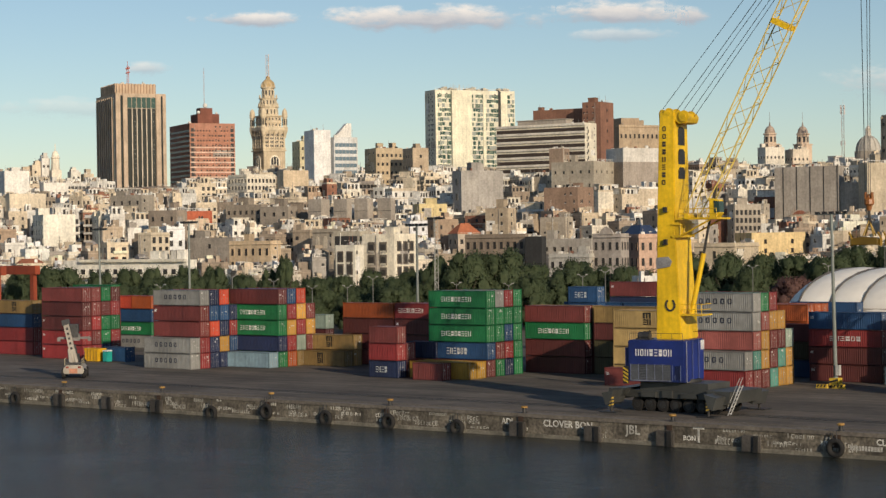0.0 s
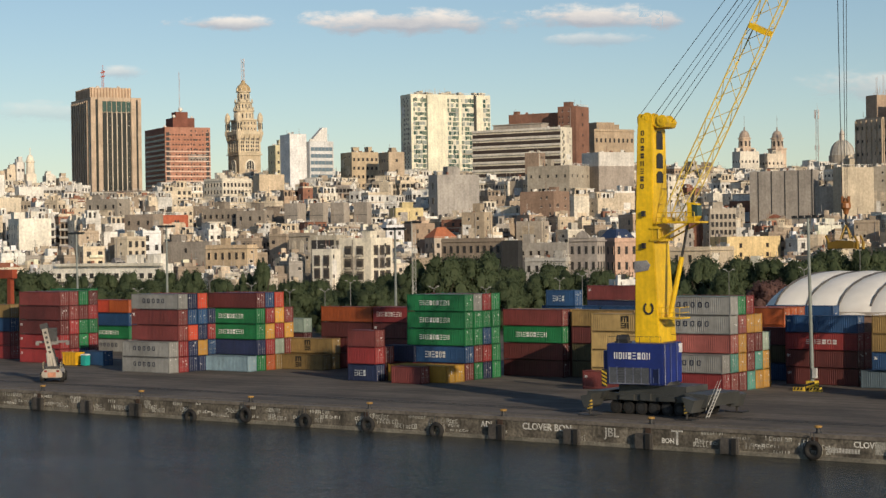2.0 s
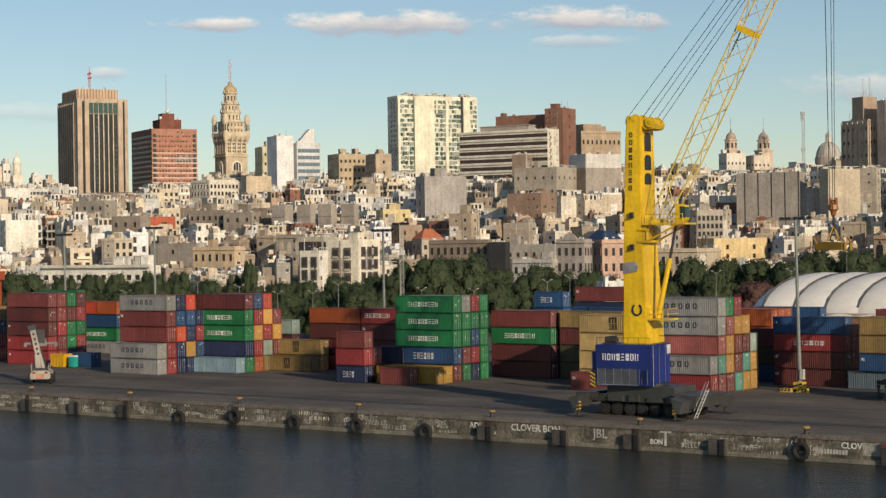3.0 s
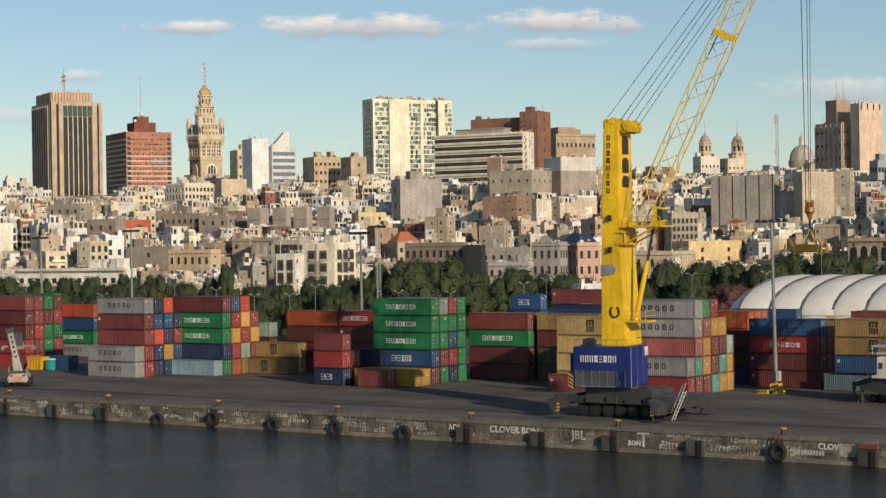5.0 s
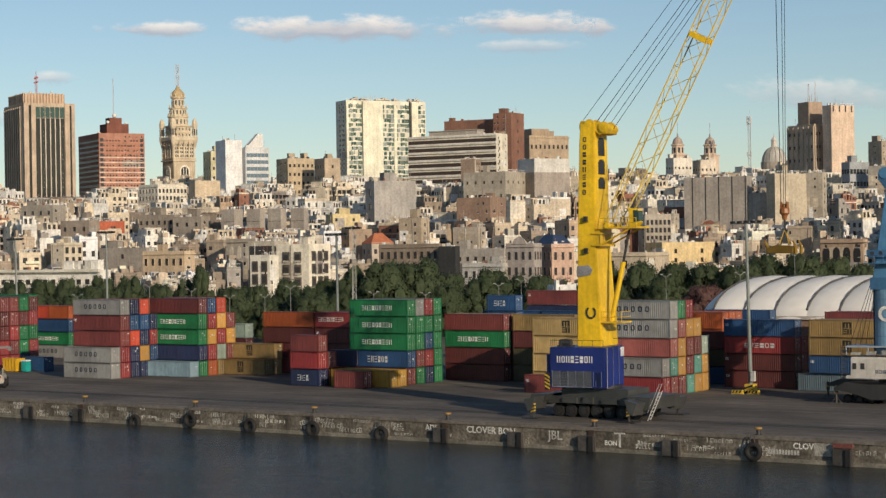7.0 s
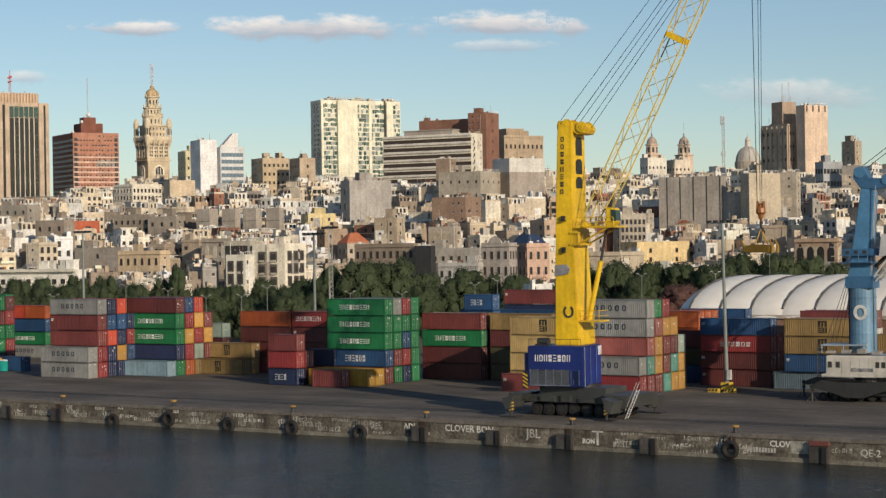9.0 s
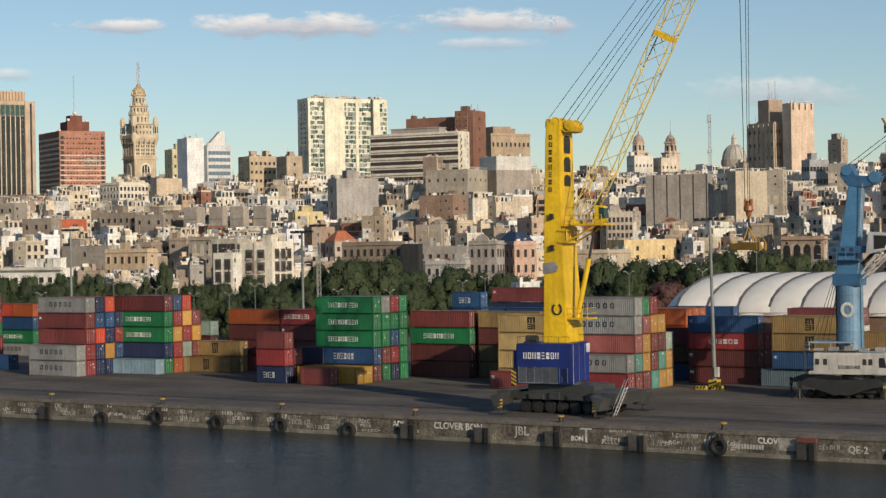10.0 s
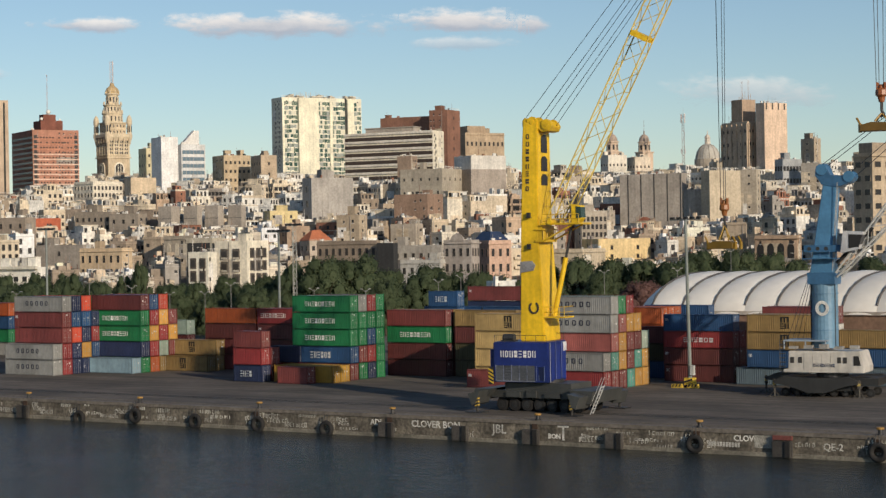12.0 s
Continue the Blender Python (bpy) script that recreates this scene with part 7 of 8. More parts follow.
# ---- reach stacker ----
stk = thing("reach_stacker", pose(-252.4, 15.4, 0, 0, 0, 44), "white reach stacker with raised boom on the apron", "reach stacker")
stk.scale = (0.86, 0.86, 0.92)
OFFW = (0.38, 0.34, 0.28)
bm = BM()
prism(bm, [(-1.9, 0.9), (1.9, 0.9), (2.1, 1.7), (1.5, 2.5), (-1.5, 2.5), (-2.1, 1.7)], -2.6, 5.4)
bmesh.ops.bevel(bm, geom=bm.edges[:], offset=0.12, segments=2, affect="EDGES")
part("body", bm, ENAMEL, stk, colour=OFFW)
bm = BM()
box(bm, -0.8, -2.68, 1.0, 0.8, -2.58, 1.9)
part("rear_panel", bm, PAINT, stk, "faded orange rear panel", (0.45, 0.20, 0.12))
T2, R2 = wheel(0.95, 0.75)
for x in (-2.0, 2.0):
    for y in (-1.5, 4.2):
        o = part("wheel", T2, None, stk)
        o.matrix_basis = pose(x, y, 0.95, 0, 0, 90)
        part("rim", R2, None, o)
bm = BM()
box(bm, -0.8, 1.2, 2.4, 0.8, 2.8, 4.4)
cab3 = part("cab", bm, DARK_GLASS, stk, "dark glazed cab")
bm = BM()
rod(bm, (-0.5, -1.6, 2.4), (-0.9, -0.6, 5.4), 0.5, 6, 0.4)
rod(bm, (0.7, -1.6, 2.4), (-0.1, -0.6, 5.4), 0.4, 6, 0.3)
part("boom_bracket", bm, ENAMEL, stk, colour=OFFW)
bm = BM()
box(bm, -0.55, -0.6, 0, 0.55, 0.6, 8.4, pose(0.4, -1.0, 2.0, -12, -14, 0))
b = part("boom", bm, ENAMEL, stk, colour=OFFW)
for i in range(5):
    bm = BM()
    box(bm, -0.22, -0.64, 3.4 + i * 0.95, 0.22, -0.58, 3.85 + i * 0.95, pose(0.4, -1.0, 2.0, -12, -14, 0))
    part("letter_bar", bm, PAINT, b, colour=(0.03, 0.03, 0.03))
bm = BM()
box(bm, -0.75, -0.7, 8.2, 0.75, 0.7, 9.2, pose(0.4, -1.0, 2.0, -12, -14, 0))
part("boom_head", bm, STEEL, stk)
bm = BM()
box(bm, -3.2, 1.0, 7.2, 3.0, 1.7, 7.6)
box(bm, -3.4, 0.6, 6.8, -2.8, 2.1, 7.5)
box(bm, 2.6, 0.6, 6.8, 3.2, 2.1, 7.5)
box(bm, -1.2, 0.7, 6.9, 1.0, 2.0, 8.2)
part("spreader", bm, PAINT, stk, "grey telescopic spreader", (0.20, 0.19, 0.18))
bm = BM()
box(bm, -1.5, -2.2, 2.5, 1.5, -1.2, 3.0)
box(bm, -1.7, 3.4, 2.5, 1.7, 5.0, 2.9)
part("engine_deck", bm, STEEL, stk)
bm = BM()
for x in (-1.7, 1.7):
    rod(bm, (x, -2.3, 2.5), (x, -2.3, 3.7), 0.06, 5)
    rod(bm, (x, 1.0, 2.5), (x, 1.0, 3.7), 0.06, 5)
    rod(bm, (x, -2.3, 3.7), (x, 1.0, 3.7), 0.06, 5)
part("handrail", bm, PAINT, stk, colour=(0.5, 0.45, 0.3))
for x in (-1.2, 1.2):
    bm = BM()
    box(bm, x - 0.28, -2.7, 1.95, x + 0.28, -2.58, 2.3)
    part("tail_lamp", bm, PAINT, stk, "dark red tail lamp", (0.22, 0.03, 0.02))
bm = BM()
rod(bm, (0.9, 0.4, 2.6), (0.1, -0.1, 6.2), 0.2, 8)
rod(bm, (-0.9, 0.4, 2.6), (-0.9, -0.1, 6.2), 0.2, 8)
part("lift_cylinder", bm, STEEL, stk)
bm = BM()
box(bm, -1.0, 0.3, 7.6, 0.8, 2.0, 10.0)
part("spreader_head", bm, STEEL, stk, "dark rotating spreader head")
# skip, portable toilet
sk = thing("skip", pose(-281.5, 46.2, 0), "bright yellow steel waste skip", "skip")
bm = BM()
prism(bm, [(-3.4, 0.1), (-0.6, 0.1), (0, 2.6), (-4.2, 2.6)], 0, 2.2)
part("bin", bm, ENAMEL, sk, colour=(0.75, 0.42, 0.02))
bm = BM()
for i in range(5):
    box(bm, -3.8 + i * 0.85, -0.1, 0.3, -3.65 + i * 0.85, 0.0, 2.5)
part("rib", bm, ENAMEL, sk, colour=(0.65, 0.36, 0.02))
pt = thing("portable_toilet", pose(-279.6, 46.4, 0), "turquoise plastic portable toilet with white roof", "toilet")
bm = BM()
box(bm, -0.9, 0, 0.1, 0.5, 1.3, 2.1)
bmesh.ops.bevel(bm, geom=bm.edges[:], offset=0.08, segments=2, affect="EDGES")
part("cabin", bm, ENAMEL, pt, colour=(0.02, 0.35, 0.30))
bm = BM()
loft(bm, [oblong(-0.95, 0.55, -0.05, 1.35, 2.1), oblong(-0.8, 0.4, 0.1, 1.2, 2.35)])
part("roof", bm, ENAMEL, pt, colour=(0.65, 0.68, 0.66))
bm = BM()
box(bm, -0.6, -0.05, 0.2, 0.2, 0.0, 2.0)
part("door", bm, ENAMEL, pt, colour=(0.03, 0.42, 0.36))

# ---- orange yard gantry at the edge ----
p = spot(-114.6, 420).translation
gan = thing("yard_gantry", pose(p.x, p.y, 0), "orange-red yard gantry crane behind the stacks", "gantry crane")
ORG = (0.32, 0.065, 0.028)
bm = BM()
box(bm, -26, -0.7, 16.2, 1.0, 0.7, 18.2)
beam = part("beam", bm, ENAMEL, gan, colour=ORG)
bm = BM()
box(bm, -3.2, -0.76, 16.9, -0.9, -0.7, 17.5)
part("name_plate", bm, PAINT, beam, "white plate", (0.7, 0.66, 0.6))
for x in (-25, -0.5):
    for y in (-0.6, 9.5):
        bm = BM()
        box(bm, x - 0.6, y - 0.5, 0.6, x + 0.6, y + 0.5, 17.4)
        part("leg", bm, ENAMEL, gan, colour=ORG)
bm = BM()
box(bm, -26, 8.8, 16.2, 1.0, 10.2, 18.2)
part("beam", bm, ENAMEL, gan, colour=ORG)
for i in range(6):
    bm = BM()
    rod(bm, (-24 + i * 4.6, 0, 18.2), (-24 + i * 4.6, 0, 19.4), 0.06, 4)
    rod(bm, (-24 + i * 4.6, 0, 19.4), (-19.4 + i * 4.6, 0, 19.4), 0.06, 4)
    part("railing", bm, ENAMEL, gan, colour=ORG)

# ---- trees of the waterside park ----
def leaf_surface(name, a, b):
    m, nt, bsdf = nodes(name)
    N = nt.nodes.new
    geo = N("ShaderNodeNewGeometry")
    ramp = N("ShaderNodeMix")
    ramp.data_type = "RGBA"
    ramp.inputs["A"].default_value, ramp.inputs["B"].default_value = (*a, 1), (*b, 1)
    put(nt, geo.outputs["Random Per Island"], ramp.inputs["Factor"])
    put(nt, ramp.outputs["Result"], bsdf.inputs["Base Color"])
    bsdf.inputs["Roughness"].default_value = 0.8
    bsdf.inputs["Specular IOR Level"].default_value = 0.15
    tl, mx = N("ShaderNodeBsdfTranslucent"), N("ShaderNodeMixShader")
    put(nt, ramp.outputs["Result"], tl.inputs["Color"])
    mx.inputs[0].default_value = 0.5
    put(nt, bsdf.outputs[0], mx.inputs[1]), put(nt, tl.outputs[0], mx.inputs[2])
    put(nt, mx.outputs[0], nt.nodes["Material Output"].inputs["Surface"])
    return m


LEAF = leaf_surface("park_leaves", (0.080, 0.112, 0.058), (0.130, 0.160, 0.084))
LEAF2 = leaf_surface("purple_leaves", (0.17, 0.095, 0.080), (0.27, 0.16, 0.135))
BARK = surface("bark", (0.09, 0.07, 0.05), 0.95, vary=0.3, grain=1)


def crown_mesh(seed, mat, n_lobes=85, leaves=110, low=0.20):
    """A crown in unit size (1 high, about 1 wide): uneven lobes, each a shell of small leaf clumps."""
    r = random.Random(seed)
    v, f, nrm = [], [], []
    for k in range(n_lobes):
        a, rad = r.uniform(0, 6.283), 0.42 * r.random() ** 0.4
        cz = r.uniform(low, 0.90)
        keep_in = 1.0 - max(0.0, cz - 0.5) * 1.45 - max(0.0, 0.4 - cz) * 0.7
        cx, cy = rad * math.cos(a) * keep_in * 1.15, rad * math.sin(a) * keep_in * 1.15
        lr = r.uniform(0.085, 0.15)
        core = bmesh.new()
        bmesh.ops.create_icosphere(core, subdivisions=1, radius=lr * 0.78)
        n = len(v)
        for c in core.verts:
            d = c.co.normalized()
            v.append(tuple(Vector((cx, cy, cz)) + c.co * r.uniform(0.8, 1.1)))
            nrm.append(tuple((d * 0.35 + Vector((cx, cy, cz - 0.5)) * 1.1 + Vector((0, 0, 0.2))).normalized()))
        core.verts.index_update()
        f += [tuple(n + q.index for q in face.verts) for face in core.faces]
        core.free()
        for i in range(leaves):
            d = Vector((r.gauss(0, 1), r.gauss(0, 1), r.gauss(0, 1))).normalized()
            p = Vector((cx, cy, cz)) + d * lr * (r.uniform(0.7, 1.12) if i % 9 else r.uniform(1.1, 1.35))
            size = r.uniform(0.008, 0.016)
            q = (d + Vector((r.uniform(-0.7, 0.7), r.uniform(-0.7, 0.7), r.uniform(-0.7, 0.7)))).normalized()
            s1 = q.orthogonal().normalized()
            s2 = q.cross(s1)
            n = len(v)
            for sa, sb in ((-1, -0.5), (0.5, -1), (1, 0.5), (-0.5, 1)):
                v.append(tuple(p + s1 * size * sa + s2 * size * sb + q * size * 0.25 * r.uniform(-1, 1)))
            f.append((n, n + 1, n + 2, n + 3))
            soft = (d * 0.35 + Vector((cx, cy, cz - 0.5)) * 1.1 + q * 0.45 + Vector((0, 0, 0.2))).normalized()
            nrm += [tuple(soft)] * 4
    me = bpy.data.meshes.new("crown")
    me.from_pydata(v, [], f)
    me.normals_split_custom_set_from_vertices(nrm)
    me.materials.append(mat)
    return me


def trunk_mesh(seed):
    r = random.Random(seed)
    bm = BM()
    rod(bm, (0, 0, 0), (0.01, 0.0, 0.40), 0.028, 8, 0.018)
    for i in range(6):
        a = i * 1.05 + r.uniform(-0.3, 0.3)
        rod(bm, (0.01, 0, 0.26 + 0.02 * i), (0.26 * math.cos(a), 0.26 * math.sin(a), 0.55 + r.uniform(0, 0.2)), 0.013, 5, 0.004)
    return mesh_of("trunk", bm, BARK)


CROWNS = [crown_mesh(k, LEAF) for k in range(7)]
TALL_CROWNS = [crown_mesh(30 + k, LEAF, 60, 70) for k in range(2)]
PURPLE = crown_mesh(50, LEAF2)
TRUNKS = [trunk_mesh(k) for k in range(4)]
rng = random.Random(77)


def tree(u, d, h, wide, crown=None, label="dense dark green park tree behind the stacks"):
    p = spot(u, d).translation
    root = thing("tree", pose(p.x, p.y, max(0.0, rise(d) - 1.02), 0, 0, rng.uniform(0, 360)), label, "tree", "park trees")
    c = part("crown", crown or rng.choice(CROWNS), None, root)
    c.matrix_basis = Matrix.Diagonal((wide, wide, h, 1))
    t = part("trunk", rng.choice(TRUNKS), None, root)
    t.matrix_basis = Matrix.Diagonal((h, h, h, 1))


for d, lo, hi in ((452, 10, 14.5), (490, 12, 16.5), (528, 13, 17), (566, 12, 16)):
    u = -0.30 * d
    while u < -0.045 * d:
        cut = 1.6 if u > -0.15 * d else 0.0
        tree(u, d + rng.uniform(-9, 9), rng.uniform(lo, hi) - cut, rng.uniform(8, 13))
        u += rng.uniform(6.5, 10.5)
for u, d, h, w in ((-21, 492, 17.5, 13), (-13, 486, 19.0, 15), (-4, 490, 19.5, 16), (-8, 515, 19, 15), (4, 505, 16.5, 13), (3, 470, 13, 11), (12, 478, 14.5, 13), (20, 486, 15, 13), (27, 480, 14.5, 13), (16, 520, 16, 13), (33, 500, 13, 11), (37, 476, 12, 11),
                   (45, 468, 12, 10), (46, 500, 16.5, 13), (53, 490, 17.5, 14), (58, 478, 14, 11), (64, 505, 17, 14), (-28, 500, 14, 11), (-30, 478, 12, 10)):
    tree(u, d, h + 1.0, w)
for u, d, h, w in ((72, 500, 17.5, 15), (80, 494, 19.0, 15), (88, 500, 20.0, 16), (97, 496, 20.0, 15), (106, 500, 19.0, 15), (114, 506, 17.0, 12), (78, 470, 14, 12), (126, 510, 16.5, 13), (134, 500, 17.5, 14), (143, 505, 17, 14), (92, 470, 15.5, 12), (154, 500, 16, 13), (104, 474, 15, 11)):
    tree(u, d, h, w)
tree(66.5, 462, 13.2, 13.5, PURPLE, "purple-leaved park tree among green ones")
tree(76, 458, 12, 8, PURPLE, "purple-leaved park tree among green ones")
tree(-61, 500, 19.0, 7, TALL_CROWNS[0], "slender tall green tree beside the park road")
tree(-66, 505, 16.0, 8, TALL_CROWNS[1], "slender tall green tree beside the park road")
tree(-114, 470, 19.0, 15)
tree(-122, 475, 18.0, 15)

# ---- quay furniture ----
bm = BM()
box(bm, -900, -0.12, -0.42, 420, 1.22, 0.06)
tagged(part("trim_coping", bm, COPING), "pale worn concrete coping along the quay edge", "coping", kind="structure")
bm = BM()
box(bm, -900, -0.30, -4.4, 420, 0.1, -2.50)
tagged(part("trim_footing", bm, FOOTING), "pale ledge at the waterline of the quay wall", "ledge", kind="structure")
for y in (2.3, 3.75, 11.5, 12.95):
    bm = BM()
    box(bm, -900, y - 0.22, -0.1, 420, y + 0.22, 0.012)
    box(bm, -900, y - 0.05, 0.0, 420, y + 0.05, 0.05)
    tagged(part("trim_rail", bm, COPING if y < 4 else STEEL), "old crane rail set in the apron", "rail", kind="structure")
for x in (-283.0, -260.3, -237.6, -214.8, -191.8, -169.2, -146.3, -123.7, -101.0, -78.3, -55.6):
    root = thing("bollard", pose(x, 0.55, 0.06), "dark iron mooring bollard with worn yellow cap", "bollard", "quay bollards")
    bm = BM()
    loft(bm, [ring(0, 0, 0, 0.42, 12), ring(0, 0, 0.12, 0.42, 12), ring(0, 0, 0.14, 0.26, 12), ring(0, 0, 0.62, 0.24, 12)])
    part("post", bm, STEEL, root)
    bm = BM()
    loft(bm, [ring(0, 0, 0.60, 0.26, 12), ring(0, 0, 0.68, 0.46, 12), ring(0, 0, 0.86, 0.46, 12), ring(0, 0, 0.92, 0.30, 12)])
    part("cap", bm, PAINT, root, "worn yellow cap", (0.42, 0.24, 0.06))
    bm = BM()
    box(bm, -0.45, -0.75, -1.9, 0.35, -0.69, -0.4)
    part("rust_streak", bm, PAINT, root, "rusty chain plate", (0.06, 0.035, 0.022))


def fender_tyre(x, z=-1.75):
    root = thing("tyre_fender", pose(x, -0.48, z, 90, 0, 0), "black rubber tyre fender chained to the quay wall", "fender", "quay fenders")
    bm = BM()
    n, k = 20, 8
    vs = [[bm.verts.new(((0.85 + 0.34 * math.cos(2 * math.pi * j / k)) * math.cos(2 * math.pi * i / n), (0.85 + 0.34 * math.cos(2 * math.pi * j / k)) * math.sin(2 * math.pi * i / n), 0.34 * math.sin(2 * math.pi * j / k))) for j in range(k)] for i in range(n)]
    for i in range(n):
        for j in range(k):
            bm.faces.new((vs[i][j], vs[(i + 1) % n][j], vs[(i + 1) % n][(j + 1) % k], vs[i][(j + 1) % k]))
    for fc in bm.faces:
        fc.smooth = True
    part("tyre", bm, RUBBER, root)
    for s in (-0.3, 0.3):
        bm = BM()
        rod(bm, (s, 0.7, 0.2), (s * 0.7, 2.0, 0.1), 0.06, 5)
        part("chain", bm, STEEL, root)


def fender_pad(x, red=False):
    root = thing("fender_pad", pose(x, 0, 0), "dark timber and rubber fender pad on the quay wall", "fender", "quay fenders")
    bm = BM()
    box(bm, -1.25, -0.75, -3.0, 1.25, -0.13, -1.0)
    bmesh.ops.bevel(bm, geom=bm.edges[:], offset=0.12, segments=2, affect="EDGES")
    part("pad", bm, PADMAT, root)
    bm = BM()
    box(bm, 0.5, -0.95, -2.9, 1.1, -0.72, -1.0)
    part("rubber_strip", bm, RUBBER, root)
    if red:
        bm = BM()
        box(bm, -1.2, -0.5, -0.9, 1.2, -0.13, -0.4)
        part("red_plate", bm, PAINT, root, "dull red plate", (0.16, 0.05, 0.04))


PADMAT = surface("weathered_pad", (0.075, 0.068, 0.060), 0.9, vary=0.35, grain=1, stain=0.4, bump=0.3)
for x, z in ((-203.2, -2.5), (-191.9, -1.75), (-180.3, -2.15), (-168.7, -2.1), (-156.7, -2.3), (-101.2, -1.85), (-78.2, -1.8), (-248.6, -2.2), (-270, -2.0)):
    fender_tyre(x, z)
for x in (-237.7, -226.2, -215.1, -146.7, -134.9, -124.2, -112.2, -260, -282):
    fender_pad(x)
fender_pad(-89.9, True)
fender_pad(-66.0, True)


def wall_text(words, x, z, size, colour=(0.72, 0.70, 0.63)):
    cu = bpy.data.curves.new("painted_word", "FONT")
    cu.body, cu.size, cu.extrude, cu.resolution_u = words, size, 0.012, 2
    cu.offset = 0.022
    ob = new("painted_word", cu)
    me = bpy.data.meshes.new_from_object(ob.evaluated_get(bpy.context.evaluated_depsgraph_get()))
    bpy.data.objects.remove(ob)
    me.materials.clear()
    me.materials.append(GRAFFITI)
    o = new("painted_word", me)
    o.matrix_basis = pose(x, -0.015, z, 90, 0, 0)
    o.color = (*colour, 1)
    tagged(o, "worn white hand-painted words on the quay wall", "painted sign", "quay wall words")


SCRAWL = surface("faded_whitewash", (0.55, 0.53, 0.46), 0.9, vary=0.6, grain=0.9, stain=0.55, bump=0)
GRAFFITI = surface("worn_whitewash", (1, 1, 1), 0.9, vary=0.5, grain=0.5, stain=0.4, bump=0, tint=True)
wall_text("CLOVER BON", -142.9, -1.45, 1.25, (0.74, 0.72, 0.65))
wall_text("CLOVER", -96.3, -1.30, 1.0)
wall_text("ADI", -149.6, -1.45, 1.1)
wall_text("BON", -121.9, -2.1, 0.85)
wall_text("T", -120.5, -2.25, 2.7)
wall_text("JBL", -130.2, -1.75, 1.6, (0.55, 0.53, 0.47))
wall_text("QE-2", -85.0, -1.9, 1.15, (0.62, 0.60, 0.53))
rng = random.Random(4)
WORDS = ((-143.2, -136.2), (-96.8, -90.8), (-150.0, -147.0), (-122.2, -117.8), (-130.6, -127.0), (-85.3, -81.8))
strokes = []
for low_z, high_z, first_x in ((-1.25, -0.75, -300.0), (-2.0, -1.5, -298.0), (-2.55, -2.1, -297.0)):
    x = first_x
    while x < -40:
        # unreadable lines of paint: short bars, thicker towards the bright end of the quay
        n, wdt, hgt = rng.randrange(3, 10), rng.uniform(0.20, 0.40), rng.uniform(0.30, 0.72)
        z, length = rng.uniform(low_z, high_z), n * (wdt + 0.14)
        if not any(a - 0.3 < x + length and x < b + 0.3 for a, b in WORDS):
            for i in range(n):
                xx, h = x + i * (wdt + 0.14), hgt * rng.uniform(0.7, 1.1)
                k, t = rng.randrange(4), rng.uniform(0.07, 0.12)
                strokes.append((xx, z, xx + t, z + h))
                if k != 0:
                    strokes.append((xx + t, z + h - t, xx + wdt, z + h))
                if k in (1, 3):
                    strokes.append((xx + t, z, xx + wdt, z + t))
                if k in (2, 3):
                    strokes.append((xx + wdt - t, z + t, xx + wdt, z + h - t))
        x += length + rng.uniform(0.4, 2.6 if x > -165 else 6.5)
verts, faces = [], []
for x0, z0, x1, z1 in strokes:
    n = len(verts)
    verts += [(x, y, z) for y in (-0.02, 0.01) for x, z in ((x0, z0), (x1, z0), (x1, z1), (x0, z1))]
    faces += [(n, n + 1, n + 2, n + 3), (n, n + 4, n + 5, n + 1), (n + 1, n + 5, n + 6, n + 2), (n + 2, n + 6, n + 7, n + 3), (n + 3, n + 7, n + 4, n)]
me = bpy.data.meshes.new("painted_scrawl")
me.from_pydata(verts, [], faces)
me.materials.append(SCRAWL)
tagged(new("painted_scrawl", me), "faded unreadable white paint scrawls along the quay wall", "painted sign", kind="stuff")
# a name painted over in plain bars
for i in range(11):
    bm = BM()
    box(bm, -99.6 + i * 0.38, -0.022, -2.05, -99.32 + i * 0.38, 0.0, -1.5)
    o = part("painted_bar", bm, GRAFFITI, colour=(0.56, 0.54, 0.48))
    tagged(o, "worn white painted bar on the quay wall", "painted sign", "quay wall bars")
# pale repair patch
bm = BM()
box(bm, -93.6, -0.03, -2.0, -91.2, 0.0, -0.5)
tagged(part("whitewash_patch", bm, GRAFFITI, colour=(0.40, 0.38, 0.32)), "pale whitewashed patch on the quay wall", "patch")

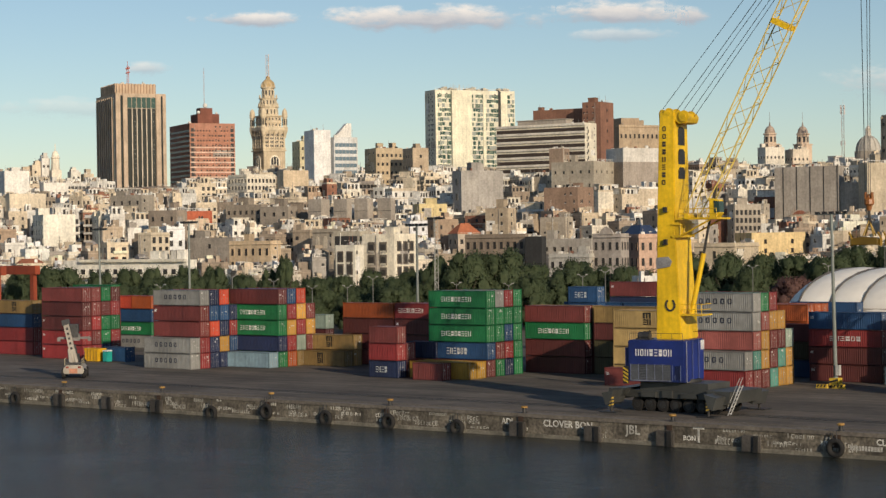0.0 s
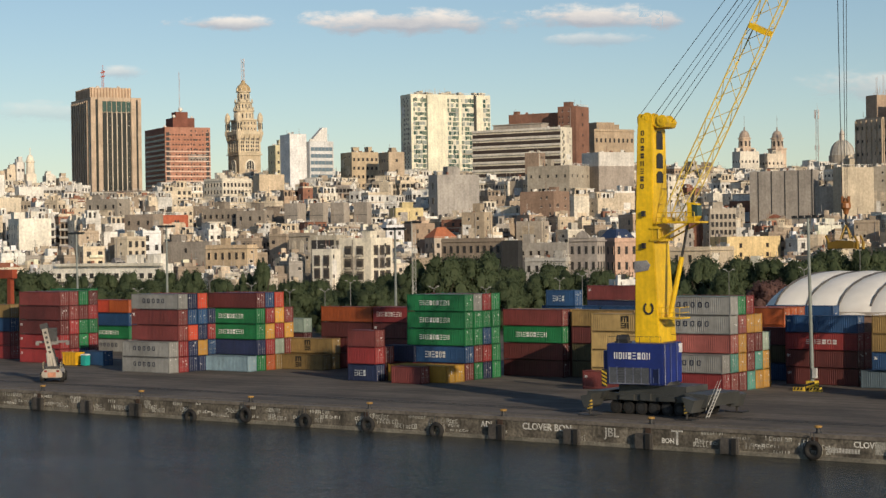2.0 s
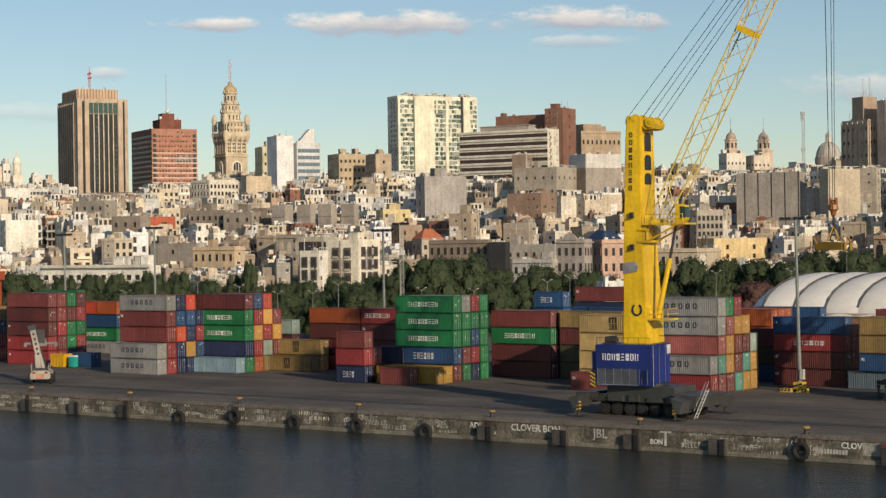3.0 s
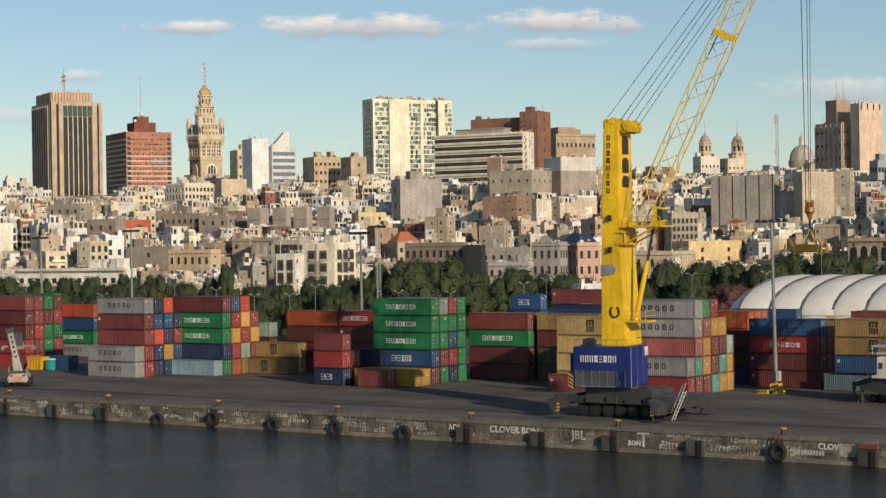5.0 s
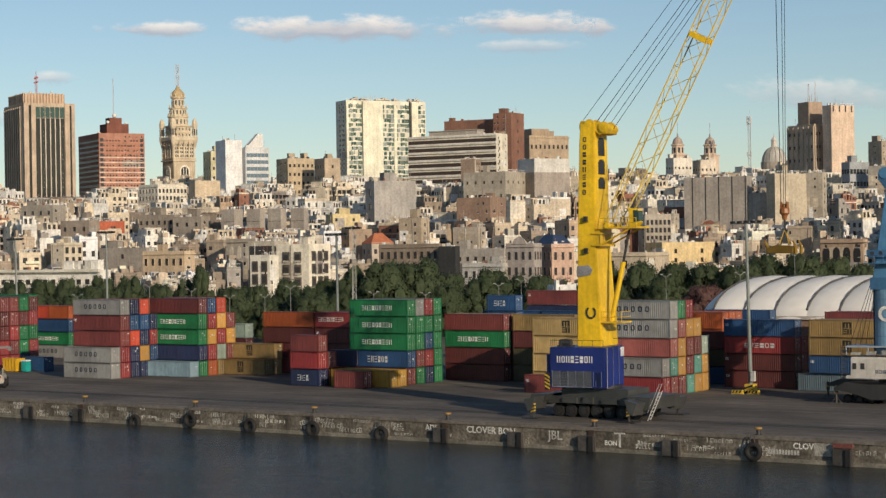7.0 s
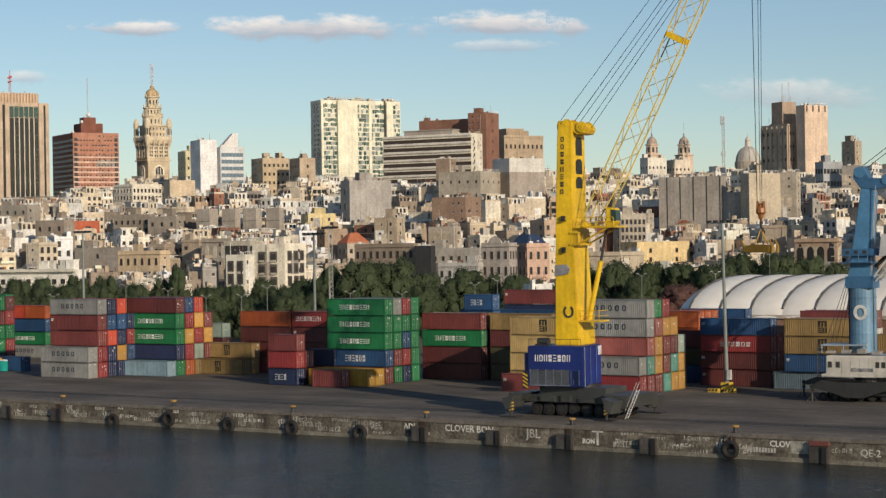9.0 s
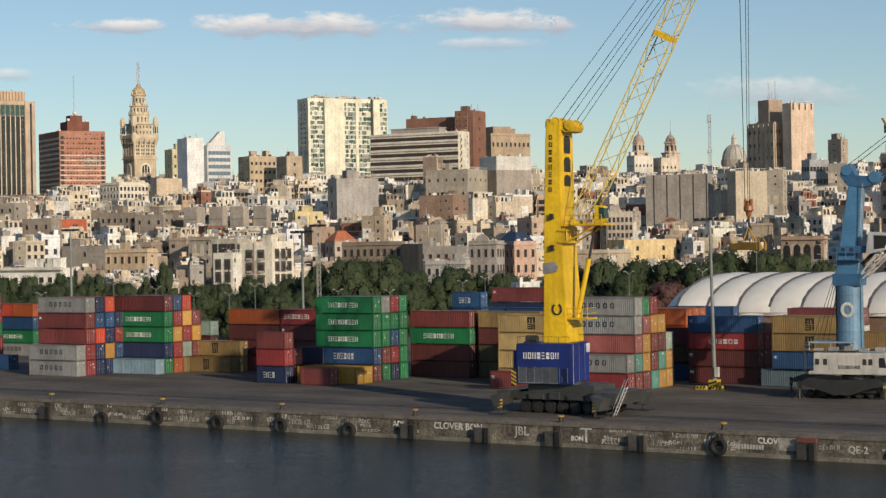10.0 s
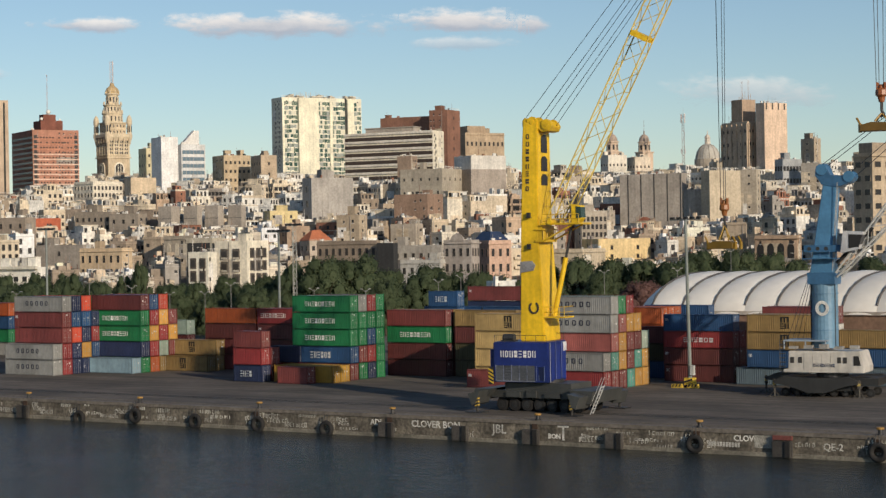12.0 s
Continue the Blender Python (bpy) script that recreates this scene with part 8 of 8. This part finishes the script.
# ---- clouds ----
def cloud(px, py, w, h, seed, strength, dens=0.0):
    """A far, thin evening cloud: a soft, noise-edged sheet beyond the town."""
    m = bpy.data.materials.new("evening_cloud")
    m.use_nodes = True
    nt = m.node_tree
    nt.nodes.clear()
    N = nt.nodes.new
    co = N("ShaderNodeTexCoord").outputs["Generated"]
    mp = N("ShaderNodeMapping")
    mp.inputs["Scale"].default_value = (w / 85.0, h / 34.0, 1)
    mp.inputs["Location"].default_value = (seed * 3.7, seed * 1.3, 0)
    put(nt, co, mp.inputs["Vector"])
    no = N("ShaderNodeTexNoise")
    no.inputs["Scale"].default_value, no.inputs["Detail"].default_value, no.inputs["Roughness"].default_value = 1.0, 7, 0.6
    put(nt, mp.outputs[0], no.inputs["Vector"])
    sub = N("ShaderNodeVectorMath")
    sub.operation = "SUBTRACT"
    sub.inputs[1].default_value = (0.5, 0.42, 0)
    put(nt, co, sub.inputs[0])
    sc = N("ShaderNodeVectorMath")
    sc.operation = "MULTIPLY"
    sc.inputs[1].default_value = (2.0, 2.3, 0)
    put(nt, sub.outputs[0], sc.inputs[0])
    ln = N("ShaderNodeVectorMath")
    ln.operation = "LENGTH"
    put(nt, sc.outputs[0], ln.inputs[0])
    mad = N("ShaderNodeMath")
    mad.operation = "MULTIPLY_ADD"
    mad.inputs[1].default_value, mad.inputs[2].default_value = -0.50, 0.05 + dens
    put(nt, ln.outputs["Value"], mad.inputs[0])
    add = N("ShaderNodeMath")
    add.operation = "ADD"
    put(nt, no.outputs["Fac"], add.inputs[0]), put(nt, mad.outputs[0], add.inputs[1])
    al = N("ShaderNodeMapRange")
    al.interpolation_type = "SMOOTHSTEP"
    al.inputs["From Min"].default_value, al.inputs["From Max"].default_value = 0.10, 0.42
    al.inputs["To Max"].default_value = strength
    put(nt, add.outputs[0], al.inputs["Value"])
    sep = N("ShaderNodeSeparateXYZ")
    put(nt, co, sep.inputs[0])
    mr = N("ShaderNodeMapRange")
    mr.inputs["From Min"].default_value, mr.inputs["From Max"].default_value = 0.25, 0.65
    n2 = N("ShaderNodeMath")
    n2.operation = "MULTIPLY_ADD"
    n2.inputs[1].default_value, n2.inputs[2].default_value = 0.5, -0.25
    put(nt, no.outputs["Fac"], n2.inputs[0])
    ad2 = N("ShaderNodeMath")
    ad2.operation = "ADD"
    put(nt, sep.outputs["Y"], ad2.inputs[0]), put(nt, n2.outputs[0], ad2.inputs[1])
    put(nt, ad2.outputs[0], mr.inputs["Value"])
    # sunlit top and shaded underside are painted into the sheet's own glow
    mix = N("ShaderNodeMix")
    mix.data_type = "RGBA"
    mix.inputs["A"].default_value, mix.inputs["B"].default_value = (0.46, 0.46, 0.50, 1), (0.98, 0.88, 0.78, 1)
    put(nt, mr.outputs[0], mix.inputs["Factor"])
    em, tr, ms, out = N("ShaderNodeEmission"), N("ShaderNodeBsdfTransparent"), N("ShaderNodeMixShader"), N("ShaderNodeOutputMaterial")
    put(nt, mix.outputs["Result"], em.inputs["Color"])
    put(nt, al.outputs[0], ms.inputs[0]), put(nt, tr.outputs[0], ms.inputs[1]), put(nt, em.outputs[0], ms.inputs[2])
    put(nt, ms.outputs[0], out.inputs["Surface"])
    me = bpy.data.meshes.new("cloud")
    nx, ny = 12, 4
    v = [(w * (i / nx - 0.5), h * (j / ny - 0.5), 0) for j in range(ny + 1) for i in range(nx + 1)]
    me.from_pydata(v, [], [(j * (nx + 1) + i, j * (nx + 1) + i + 1, (j + 1) * (nx + 1) + i + 1, (j + 1) * (nx + 1) + i) for j in range(ny) for i in range(nx)])
    me.materials.append(m)
    o = new("backdrop_cloud", me)
    p = spot(px, 4200, py).translation
    o.matrix_basis = pose(p.x, p.y, py, 90, 0.85, 36)
    o.visible_shadow = False
    tagged(o, "thin pale evening cloud low over the town", "cloud", kind="structure")


cloud(-604, 519, 330, 52, 1, 0.8)
cloud(-190, 518, 540, 85, 2, 0.85, 0.03)
cloud(205, 520, 330, 80, 3, 0.85, 0.02)
cloud(372, 512, 110, 75, 4, 0.8, 0.04)
cloud(225, 468, 260, 45, 5, 0.4)
cloud(-835, 414, 140, 50, 6, 0.5)
cloud(860, 360, 420, 130, 7, 0.45)
cloud(-1000, 330, 500, 60, 8, 0.25)
